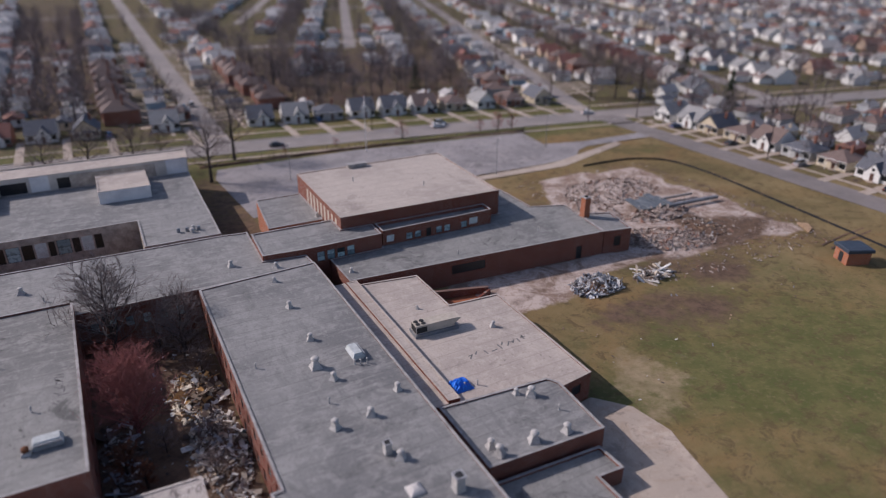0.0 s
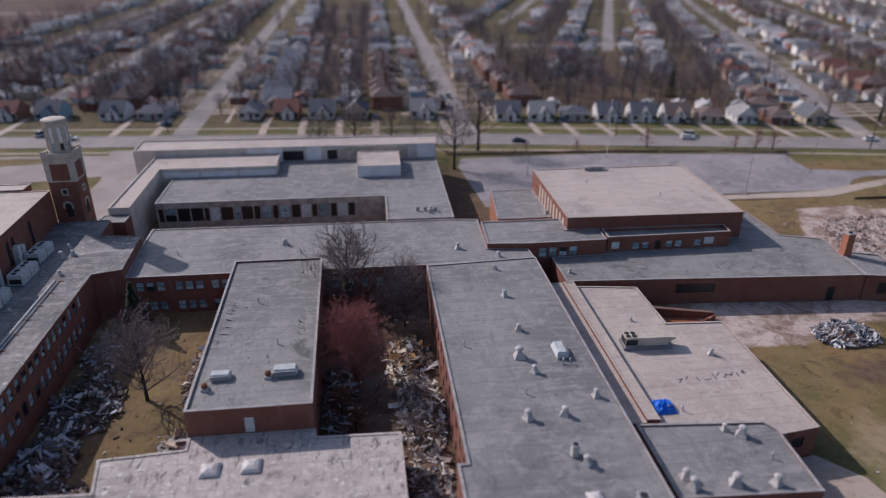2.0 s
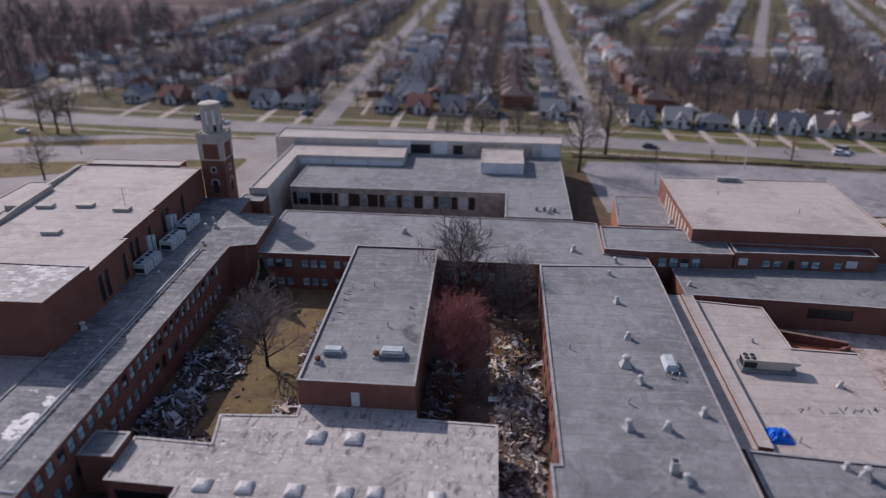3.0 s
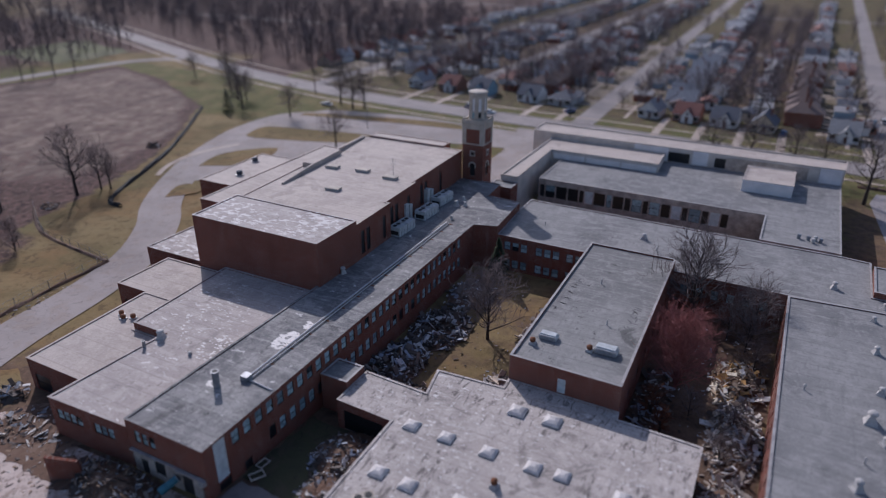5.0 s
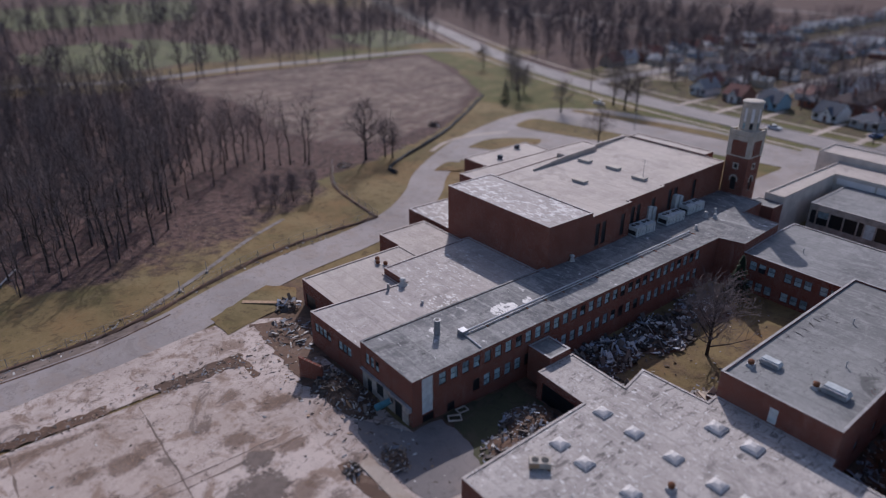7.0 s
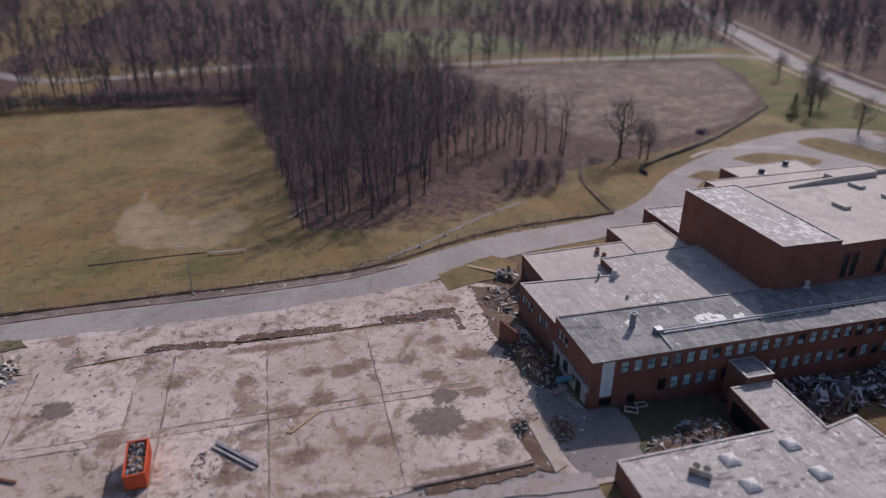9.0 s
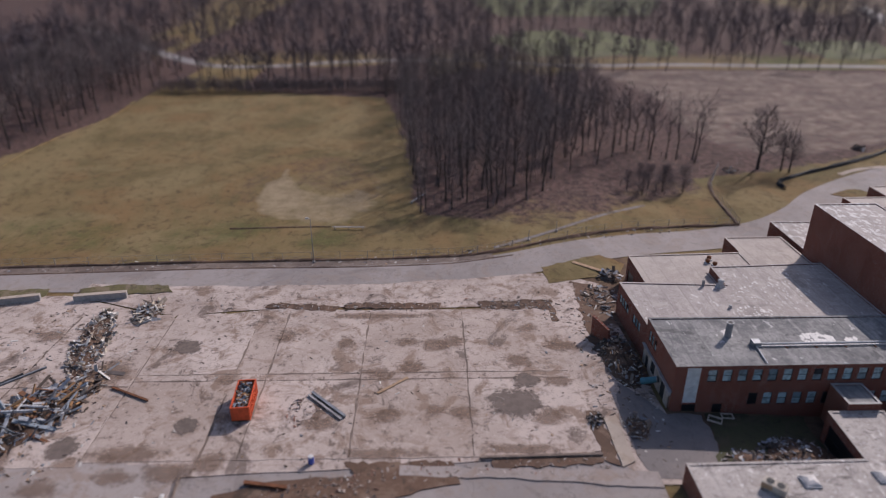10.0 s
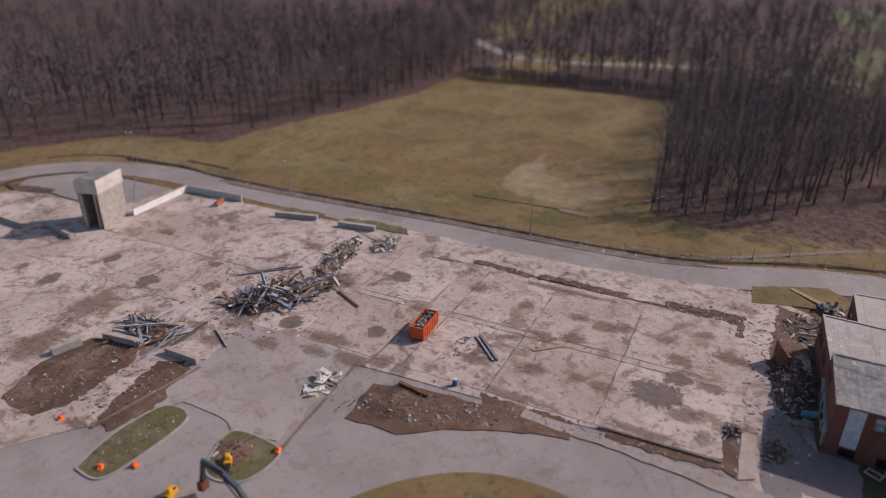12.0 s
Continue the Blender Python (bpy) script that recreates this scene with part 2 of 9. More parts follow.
def concrete(name, base, dark, stain, earth, stains=0.8, cracks=True, panels=False):
    k = Mat(name, 0.9)
    col = k.mix(k.ramp(k.noise(0.06, 5, 0.6), 0.42, 0.6), base, dark)
    col = k.mix(k.math("MULTIPLY", k.ramp(k.noise(0.5, 6, 0.65, stretch=(1, 0.45, 1), warp=0.9), 0.52, 0.66), stains * 0.5), col, earth)
    if panels:
        col = k.mix(k.math("MULTIPLY", k.object_random(), 0.35), col, earth)
    col = k.mix(k.math("MULTIPLY", k.ramp(k.noise(0.22, 8, 0.72, warp=0.7), 0.5, 0.62), stains), col, earth)
    col = k.mix(k.math("MULTIPLY", k.ramp(k.noise(0.75, 7, 0.75, warp=0.5), 0.54, 0.66), stains * 0.9), col, stain)
    col = k.mix(k.math("MULTIPLY", k.ramp(k.noise(0.11, 7, 0.72, warp=0.9), 0.565, 0.64), stains * 0.8), col, stain)
    col = k.mix(k.math("MULTIPLY", k.ramp(k.noise(1.6, 6, 0.75), 0.55, 0.7), 0.5), col, tuple(min(1, v * 1.25) for v in base))
    col = k.mix(k.math("MULTIPLY", k.ramp(k.noise(3.4, 4, 0.8), 0.53, 0.68), 0.2 * stains + 0.05), col, stain)
    clump = k.math("MULTIPLY", k.ramp(k.noise(0.85, 7, 0.75, warp=0.6), 0.53, 0.63), k.ramp(k.noise(0.10, 5, 0.7), 0.48, 0.6))
    col = k.mix(k.math("MULTIPLY", clump, stains * 0.8), col, tuple(v * 0.75 for v in stain))
    if cracks:
        v = k.t.nodes.new("ShaderNodeTexVoronoi")
        v.feature = "DISTANCE_TO_EDGE"
        v.inputs["Scale"].default_value = 0.11
        mp = k.t.nodes.new("ShaderNodeMix")
        mp.data_type = "VECTOR"
        n = k.t.nodes.new("ShaderNodeTexNoise")
        n.inputs["Scale"].default_value = 0.5
        k.t.links.new(k.pos, n.inputs["Vector"])
        mp.inputs[0].default_value = 0.35
        k.t.links.new(k.pos, mp.inputs[4])
        sc = k.t.nodes.new("ShaderNodeVectorMath")
        sc.operation = "SCALE"
        sc.inputs[3].default_value = 8
        k.t.links.new(n.outputs["Color"], sc.inputs[0])
        ad = k.t.nodes.new("ShaderNodeVectorMath")
        k.t.links.new(k.pos, ad.inputs[0])
        k.t.links.new(sc.outputs[0], ad.inputs[1])
        k.t.links.new(ad.outputs[0], v.inputs["Vector"])
        line = k.math("SUBTRACT", 1.0, k.ramp(v.outputs["Distance"], 0.0, 0.012))
        col = k.mix(k.math("MULTIPLY", line, 0.4), col, tuple(v * 0.4 for v in dark))
    return k.done(col, k.noise(4.0, 5, 0.7), 0.4, 0.03)


M["slab"] = concrete("demolition_slab_concrete", (0.54, 0.445, 0.39), (0.42, 0.34, 0.295), (0.13, 0.095, 0.078), (0.245, 0.172, 0.13), 0.95)
M["slab_panel"] = concrete("stained_floor_panels", (0.56, 0.465, 0.41), (0.45, 0.365, 0.315), (0.135, 0.098, 0.08), (0.265, 0.186, 0.14), 0.95, True, True)
M["asphalt"] = concrete("worn_grey_asphalt", (0.32, 0.280, 0.262), (0.265, 0.232, 0.217), (0.18, 0.15, 0.135), (0.28, 0.22, 0.185), 0.5)
M["asphalt_lot"] = concrete("cracked_parking_asphalt", (0.30, 0.275, 0.275), (0.225, 0.208, 0.21), (0.13, 0.12, 0.12), (0.34, 0.305, 0.295), 0.8)
M["road"] = concrete("street_asphalt", (0.29, 0.255, 0.24), (0.235, 0.21, 0.20), (0.18, 0.165, 0.155), (0.27, 0.23, 0.205), 0.4)
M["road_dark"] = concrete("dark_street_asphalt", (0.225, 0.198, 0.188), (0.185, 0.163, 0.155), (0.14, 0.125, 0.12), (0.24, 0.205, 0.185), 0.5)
M["walk"] = concrete("pale_pavement_concrete", (0.46, 0.38, 0.315), (0.38, 0.315, 0.26), (0.2, 0.165, 0.14), (0.33, 0.25, 0.19), 0.6, False)
M["path"] = concrete("grey_gravel_path", (0.235, 0.205, 0.19), (0.19, 0.165, 0.15), (0.08, 0.064, 0.05), (0.16, 0.118, 0.07), 0.8, False)
M["earth"] = concrete("churned_earth", (0.140, 0.082, 0.054), (0.092, 0.056, 0.040), (0.05, 0.035, 0.027), (0.215, 0.145, 0.105), 0.85, False)
M["joint"] = concrete("earthy_joint_fill", (0.21, 0.16, 0.13), (0.15, 0.11, 0.09), (0.09, 0.07, 0.06), (0.30, 0.235, 0.195), 0.8, False)
M["apron"] = concrete("dusty_drive_concrete", (0.37, 0.318, 0.292), (0.31, 0.265, 0.242), (0.2, 0.155, 0.13), (0.29, 0.215, 0.172), 0.7)
M["lawn"] = concrete("green_park_lawn", (0.095, 0.105, 0.034), (0.08, 0.082, 0.034), (0.09, 0.08, 0.04), (0.17, 0.14, 0.07), 0.5, False)
# Darker grass for the court, with the wing's shade kept in its colour.
M["shaded_rough_grass"] = concrete("shade_darkened_rough_grass", (0.072, 0.072, 0.036), (0.052, 0.050, 0.030), (0.04, 0.033, 0.025), (0.095, 0.075, 0.05), 0.7, False)
M["bed_grass"] = concrete("trampled_olive_grass", (0.128, 0.112, 0.048), (0.082, 0.068, 0.038), (0.045, 0.034, 0.026), (0.20, 0.155, 0.10), 0.95, False)
M["curb"] = plain("concrete_kerb", (0.38, 0.34, 0.31), 0.3, 1.0)


def ground_material():
    k = Mat("ground_of_winter_grass", 0.95, spec=0.1)
    zone = k.t.nodes.new("ShaderNodeSeparateColor")
    k.t.links.new(k.attr("zone", True), zone.inputs[0])
    lush = k.attr("lush")
    brown = k.mix(k.ramp(k.noise(0.06, 6, 0.65), 0.42, 0.6), (0.215, 0.155, 0.074), (0.145, 0.112, 0.052))
    brown = k.mix(k.math("MULTIPLY", k.ramp(k.noise(0.035, 7, 0.7, warp=1.0), 0.47, 0.63), 0.75), brown, (0.225, 0.138, 0.064))
    brown = k.mix(k.math("MULTIPLY", k.ramp(k.noise(0.022, 6, 0.65, warp=1.4), 0.48, 0.62), 0.6), brown, (0.255, 0.195, 0.100))
    green = k.mix(k.ramp(k.noise(0.25, 6, 0.7), 0.42, 0.62), (0.084, 0.100, 0.034), (0.135, 0.130, 0.050))
    col = k.mix(k.math("MULTIPLY", k.ramp(k.math("ADD", lush, k.math("MULTIPLY", k.noise(0.06, 6, 0.7), 1.2)), 0.65, 1.1), 0.85), brown, green)
    col = k.mix(k.math("MULTIPLY", k.ramp(k.noise(0.4, 7, 0.75, warp=0.8), 0.51, 0.62), 0.68), col, (0.098, 0.070, 0.038))
    col = k.mix(k.math("MULTIPLY", k.ramp(k.noise(1.4, 6, 0.75), 0.52, 0.66), 0.5), col, (0.25, 0.19, 0.105))
    col = k.mix(k.math("MULTIPLY", k.ramp(k.noise(2.8, 5, 0.8), 0.52, 0.66), 0.45), col, (0.075, 0.062, 0.034))
    edge = k.math("MULTIPLY", k.math("SUBTRACT", k.noise(0.3, 6, 0.75), 0.5), 1.1)
    # Leaf litter; its dark mottle also holds branch shade, its pale flecks sun specks.
    litter = k.mix(k.ramp(k.noise(0.6, 6, 0.75), 0.38, 0.64), (0.145, 0.088, 0.075), (0.046, 0.032, 0.030))
    litter = k.mix(k.math("MULTIPLY", k.ramp(k.noise(0.13, 7, 0.75, warp=0.8), 0.5, 0.62), 0.65), litter, (0.075, 0.050, 0.043))
    litter = k.mix(k.ramp(k.noise(2.6, 5, 0.8), 0.57, 0.68), litter, (0.34, 0.27, 0.245))
    col = k.mix(k.ramp(k.math("ADD", zone.outputs[1], edge), 0.3, 0.75), col, litter)
    pale = k.mix(k.ramp(k.noise(0.12, 6, 0.7, stretch=(1, 0.4, 1), warp=0.6), 0.40, 0.62), (0.305, 0.240, 0.192), (0.165, 0.128, 0.107))
    col = k.mix(k.ramp(k.math("ADD", zone.outputs[2], edge), 0.3, 0.75), col, pale)
    sand = k.mix(k.ramp(k.noise(0.2, 6, 0.7), 0.38, 0.64), (0.325, 0.252, 0.160), (0.235, 0.182, 0.110))
    col = k.mix(k.ramp(k.math("ADD", k.attr("sand"), k.math("MULTIPLY", edge, 0.6)), 0.32, 0.62), col, sand)
    dust = k.mix(k.ramp(k.noise(0.16, 7, 0.72, warp=0.6), 0.42, 0.6), (0.50, 0.41, 0.36), (0.25, 0.175, 0.135))
    dust = k.mix(k.math("MULTIPLY", k.ramp(k.noise(0.7, 7, 0.78, warp=0.5), 0.5, 0.66), 0.7), dust, (0.19, 0.135, 0.108))
    dust = k.mix(k.math("MULTIPLY", k.ramp(k.noise(2.6, 5, 0.8), 0.54, 0.68), 0.6), dust, (0.56, 0.49, 0.44))
    col = k.mix(k.ramp(k.math("ADD", k.attr("dust"), k.math("MULTIPLY", edge, 0.75)), 0.32, 0.62), col, dust)
    dirt = k.mix(k.ramp(k.noise(0.5, 6, 0.75), 0.35, 0.7), (0.16, 0.105, 0.072), (0.075, 0.052, 0.040))
    dirt = k.mix(k.ramp(k.noise(2.0, 5, 0.75), 0.62, 0.75), dirt, (0.30, 0.26, 0.23))
    col = k.mix(k.ramp(k.math("ADD", zone.outputs[0], edge), 0.3, 0.75), col, dirt)
    return k.done(col, k.noise(1.8, 6, 0.8), 0.6, 0.12)


M["ground"] = ground_material()

# foliage, bark, debris
M["bark"] = plain("grey_brown_bark", (0.058, 0.047, 0.043), 0.35, 2.0, 0.95)
M["twig"] = plain("bare_brown_twigs", (0.195, 0.157, 0.152), 0.3, 1.0, 0.95)
M["twig_red"] = plain("reddish_bare_twigs", (0.30, 0.115, 0.105), 0.35, 1.0, 0.95)
# Far twigs and bark have the distance haze mixed into their paler, purpler colour.
M["twig_far"] = plain("far_hazy_bare_branches", (0.150, 0.122, 0.132), 0.35, 0.1, 0.95)
M["bark_far"] = plain("far_hazy_grey_bark", (0.095, 0.078, 0.080), 0.35, 0.1, 0.95)
M["twig_town"] = plain("purple_brown_twigs", (0.245, 0.195, 0.202), 0.4, 0.05, 0.95)
M["bark_town"] = plain("grey_street_tree_bark", (0.125, 0.105, 0.102), 0.35, 0.5, 0.95)
M["leaf"] = plain("dark_evergreen_needles", (0.030, 0.045, 0.022), 0.4, 1.0, 0.9)
M["shrub"] = plain("brown_dry_shrub_leaves", (0.17, 0.07, 0.04), 0.4, 1.0, 0.9)


def debris_material(name, colours):
    k = Mat(name, 0.85)
    col = k.palette(k.island(), colours)
    col = k.mix(k.math("MULTIPLY", k.ramp(k.noise(1.5, 4), 0.45, 0.7), 0.5), col, (0.11, 0.085, 0.07))
    return k.done(col, k.noise(8, 3), 0.3, 0.02)


M["debris"] = debris_material("mixed_demolition_debris", [(0.46, 0.42, 0.38), (0.26, 0.20, 0.16), (0.12, 0.085, 0.065), (0.34, 0.23, 0.15), (0.56, 0.53, 0.49), (0.17, 0.14, 0.125), (0.08, 0.06, 0.05), (0.21, 0.22, 0.24), (0.10, 0.075, 0.06)])
M["debris_court"] = debris_material("sodden_white_and_blue_debris", [(0.66, 0.65, 0.64), (0.14, 0.12, 0.11), (0.34, 0.37, 0.43), (0.07, 0.058, 0.05), (0.24, 0.20, 0.17), (0.60, 0.58, 0.55), (0.055, 0.048, 0.043), (0.15, 0.125, 0.11), (0.09, 0.07, 0.06)])
M["debris_pale"] = debris_material("pale_board_debris", [(0.62, 0.58, 0.53), (0.40, 0.34, 0.28), (0.72, 0.70, 0.67), (0.20, 0.16, 0.13), (0.50, 0.46, 0.41), (0.30, 0.31, 0.33), (0.12, 0.095, 0.08), (0.55, 0.46, 0.36)])
M["debris_scrap"] = debris_material("shredded_silver_scrap", [(0.62, 0.62, 0.63), (0.30, 0.30, 0.31), (0.72, 0.71, 0.70), (0.12, 0.11, 0.11), (0.45, 0.44, 0.44), (0.20, 0.22, 0.26)])
M["debris_tan"] = debris_material("tan_and_orange_debris", [(0.62, 0.49, 0.34), (0.70, 0.64, 0.55), (0.44, 0.32, 0.2), (0.62, 0.36, 0.13), (0.16, 0.12, 0.09), (0.74, 0.71, 0.66), (0.12, 0.09, 0.07), (0.68, 0.60, 0.48)])
M["debris_metal"] = debris_material("twisted_scrap_metal", [(0.33, 0.35, 0.38), (0.20, 0.085, 0.04), (0.44, 0.45, 0.47), (0.12, 0.12, 0.13), (0.34, 0.19, 0.09), (0.10, 0.075, 0.06), (0.25, 0.29, 0.33)])
M["rubble"] = debris_material("pinkish_concrete_rubble", [(0.40, 0.33, 0.29), (0.32, 0.255, 0.22), (0.22, 0.165, 0.135), (0.48, 0.42, 0.38), (0.27, 0.14, 0.10), (0.16, 0.12, 0.10)])

# ---------------------------------------------------------------- mesh building


class Mesh:
    """Gathers vertices and faces, then becomes one mesh."""

    def __init__(self):
        self.v, self.f, self.k = [], [], []

    def face(self, pts, k=0):
        n = len(self.v)
        self.v += [tuple(p) for p in pts]
        self.f.append(tuple(range(n, n + len(pts))))
        self.k.append(k)
        return self

    def solid(self, bottom, top, k=0):
        """A closed prism between two rings of equal length, counter-clockwise from above."""
        n, c = len(self.v), len(bottom)
        self.v += [tuple(p) for p in bottom] + [tuple(p) for p in top]
        self.f.append(tuple(range(n + c - 1, n - 1, -1)))
        self.f.append(tuple(range(n + c, n + 2 * c)))
        for i in range(c):
            j = (i + 1) % c
            self.f.append((n + i, n + j, n + c + j, n + c + i))
        self.k += [k] * (c + 2)
        return self

    def box(self, x0, x1, y0, y1, z0, z1, k=0):
        ring = [(x0, y0), (x1, y0), (x1, y1), (x0, y1)]
        return self.solid([(*p, z0) for p in ring], [(*p, z1) for p in ring], k)

    def taper(self, x0, x1, y0, y1, z0, z1, inset, k=0):
        a = [(x0, y0), (x1, y0), (x1, y1), (x0, y1)]
        i = inset
        b = [(x0 + i, y0 + i), (x1 - i, y0 + i), (x1 - i, y1 - i), (x0 + i, y1 - i)]
        return self.solid([(*p, z0) for p in a], [(*p, z1) for p in b], k)

    def obox(self, m, sx, sy, sz, k=0):
        """A box of the given half sizes under the matrix m."""
        n = len(self.v)
        for dz in (-sz, sz):
            for dx, dy in ((-sx, -sy), (sx, -sy), (sx, sy), (-sx, sy)):
                self.v.append(tuple(m @ Vector((dx, dy, dz))))
        for q in ((3, 2, 1, 0), (4, 5, 6, 7), (0, 1, 5, 4), (1, 2, 6, 5), (2, 3, 7, 6), (3, 0, 4, 7)):
            self.f.append(tuple(n + i for i in q))
        self.k += [k] * 6
        return self

    def tube(self, p0, p1, r0, r1, n=6, k=0, caps=True):
        p0, p1 = Vector(p0), Vector(p1)
        d = (p1 - p0).normalized()
        a = d.orthogonal().normalized()
        b = d.cross(a)
        ring = [a * math.cos(i * 2 * math.pi / n) + b * math.sin(i * 2 * math.pi / n) for i in range(n)]
        s = len(self.v)
        self.v += [tuple(p0 + r0 * q) for q in ring] + [tuple(p1 + r1 * q) for q in ring]
        for i in range(n):
            j = (i + 1) % n
            self.f.append((s + i, s + j, s + n + j, s + n + i))
        self.k += [k] * n
        if caps:
            self.f += [tuple(range(s + n - 1, s - 1, -1)), tuple(range(s + n, s + 2 * n))]
            self.k += [k, k]
        return self

    def cone(self, p0, p1, r, k=0):
        """A three-sided spike."""
        d = (p1 - p0).normalized()
        a = d.orthogonal().normalized() * r
        b = d.cross(a)
        s = len(self.v)
        self.v += [tuple(p0 + a), tuple(p0 - a * 0.5 + b * 0.87), tuple(p0 - a * 0.5 - b * 0.87), tuple(p1)]
        self.f += [(s, s + 1, s + 3), (s + 1, s + 2, s + 3), (s + 2, s, s + 3)]
        self.k += [k] * 3
        return self

    def lathe(self, profile, n=10, c=(0, 0, 0), k=0):
        """A closed shape turned round z from (radius, height) pairs, bottom to top."""
        s = len(self.v)
        for r, z in profile:
            self.v += [(c[0] + r * math.cos(i * 2 * math.pi / n), c[1] + r * math.sin(i * 2 * math.pi / n), c[2] + z) for i in range(n)]
        for a in range(len(profile) - 1):
            for i in range(n):
                j = (i + 1) % n
                self.f.append((s + a * n + i, s + a * n + j, s + (a + 1) * n + j, s + (a + 1) * n + i))
        last = s + (len(profile) - 1) * n
        self.f += [tuple(range(s + n - 1, s - 1, -1)), tuple(range(last, last + n))]
        self.k += [k] * (n * (len(profile) - 1) + 2)
        return self

    def data(self, name, *mats):
        me = bpy.data.meshes.new(name)
        me.from_pydata(self.v, [], self.f)
        for m in mats:
            me.materials.append(m)
        if len(mats) > 1:
            me.polygons.foreach_set("material_index", self.k)
        me.update()
        return me


def part(name, mesh, material, parent=None, label="", at=None):
    """Links a Mesh (or mesh data) as one object, under a thing or a part where one is given."""
    mats = material if isinstance(material, (list, tuple)) else [material]
    me = mesh.data(name, *mats) if isinstance(mesh, Mesh) else mesh
    ob = new(name, me)
    if parent is not None:
        ob.parent = parent
    if at is not None:
        ob.matrix_basis = at
    if label:
        ob["label"] = label
    return ob


def thing(name, label, category, group="", kind="", at=None):
    ob = new(name)
    ob.empty_display_size = 0.5
    if at is not None:
        ob.matrix_basis = at
    return tagged(ob, label, category, group, kind)


def spread(ob, poses):
    """The thing at the first pose, and copies of it at the others."""
    made = [ob]
    ob.matrix_basis = poses[0]
    for m in poses[1:]:
        made.append(copy_thing(ob, m))
    return made


# ---------------------------------------------------------------- ground and paving


def wobble(pts, step, amp, seed=1):
    """A closed outline with its edges broken up into uneven short pieces."""
    r, out = random.Random(seed), []
    for i, p in enumerate(pts):
        q = pts[(i + 1) % len(pts)]
        d = math.dist(p, q)
        n = max(1, int(d / step))
        for s in range(n):
            u = s / n
            w = 0 if s == 0 else amp
            out.append((p[0] + (q[0] - p[0]) * u + r.uniform(-w, w), p[1] + (q[1] - p[1]) * u + r.uniform(-w, w)))
    return out


from mathutils.geometry import tessellate_polygon  # noqa: E402


def draped(pts, off, thick=0.0):
    """A flat outline laid on the ground, off metres above it."""
    bm = bmesh.new()
    area = sum(pts[i - 1][0] * pts[i][1] - pts[i][0] * pts[i - 1][1] for i in range(len(pts)))
    if area < 0:
        pts = pts[::-1]
    vs = [bm.verts.new((x, y, 0)) for x, y in pts]
    for tri in tessellate_polygon([[Vector((x, y, 0)) for x, y in pts]]):
        try:
            f = bm.faces.new([vs[k] for k in tri])
        except ValueError:
            continue
        f.normal_update()
        if f.normal.z < 0:
            f.normal_flip()
    for c in range(25, 67, 4):
        bmesh.ops.bisect_plane(bm, geom=bm.verts[:] + bm.edges[:] + bm.faces[:], plane_co=(0, c, 0), plane_no=(0, 1, 0))
    for v in bm.verts:
        v.co.z = gh(v.co.y) + off
    if thick:
        r = bmesh.ops.extrude_face_region(bm, geom=bm.faces[:])
        for v in r["geom"]:
            if isinstance(v, bmesh.types.BMVert):
                v.co.z -= thick
        bmesh.ops.recalc_face_normals(bm, faces=bm.faces[:])
    me = bpy.data.meshes.new("sheet")
    bm.to_mesh(me)
    bm.free()
    return me


def sheet(name, pts, mat, off, label, category="pavement", thick=0.0, kind="structure", step=0, amp=0.0):
    me = draped(wobble(pts, step, amp, len(pts)) if step else pts, off, thick)
    me.materials.append(mat)
    return tagged(new(name, me), label, category, "", kind)


def ribbon(name, line, w, mat, off, label, category="road", thick=0.0):
    """A strip of even width laid along a line on the ground."""
    o = ribbon_outline(line, w)
    n = len(line)
    bm = bmesh.new()
    vs = [bm.verts.new((x, y, 0)) for x, y in o]
    for i in range(n - 1):
        f = bm.faces.new([vs[i], vs[i + 1], vs[2 * n - 2 - i], vs[2 * n - 1 - i]])
        f.normal_update()
        if f.normal.z < 0:
            f.normal_flip()
    for c in range(25, 67, 4):
        bmesh.ops.bisect_plane(bm, geom=bm.verts[:] + bm.edges[:] + bm.faces[:], plane_co=(0, c, 0), plane_no=(0, 1, 0))
    for v in bm.verts:
        v.co.z = gh(v.co.y) + off
    if thick:
        r = bmesh.ops.extrude_face_region(bm, geom=bm.faces[:])
        for v in r["geom"]:
            if isinstance(v, bmesh.types.BMVert):
                v.co.z -= thick
        bmesh.ops.recalc_face_normals(bm, faces=bm.faces[:])
    me = bpy.data.meshes.new(name)
    bm.to_mesh(me)
    bm.free()
    me.materials.append(mat)
    return tagged(new(name, me), label, category, "", "structure")


def ribbon_outline(line, w):
    left, right = [], []
    for i, p in enumerate(line):
        a, b = Vector(line[max(i - 1, 0)]), Vector(line[min(i + 1, len(line) - 1)])
        d = (b - a).normalized()
        n = Vector((-d.y, d.x)) * w / 2
        left.append((p[0] + n.x, p[1] + n.y))
        right.append((p[0] - n.x, p[1] - n.y))
    return right + left[::-1]


def smooth(line, n=4):
    """A finer line through the same points (Catmull-Rom)."""
    out = []
    for i in range(len(line) - 1):
        p = [Vector(line[min(max(k, 0), len(line) - 1)]) for k in (i - 1, i, i + 1, i + 2)]
        for s in range(n):
            u = s / n
            q = 0.5 * (2 * p[1] + (p[2] - p[0]) * u + (2 * p[0] - 5 * p[1] + 4 * p[2] - p[3]) * u * u + (3 * p[1] - p[0] - 3 * p[2] + p[3]) * u**3)
            out.append((q.x, q.y))
    return out + [tuple(line[-1])]


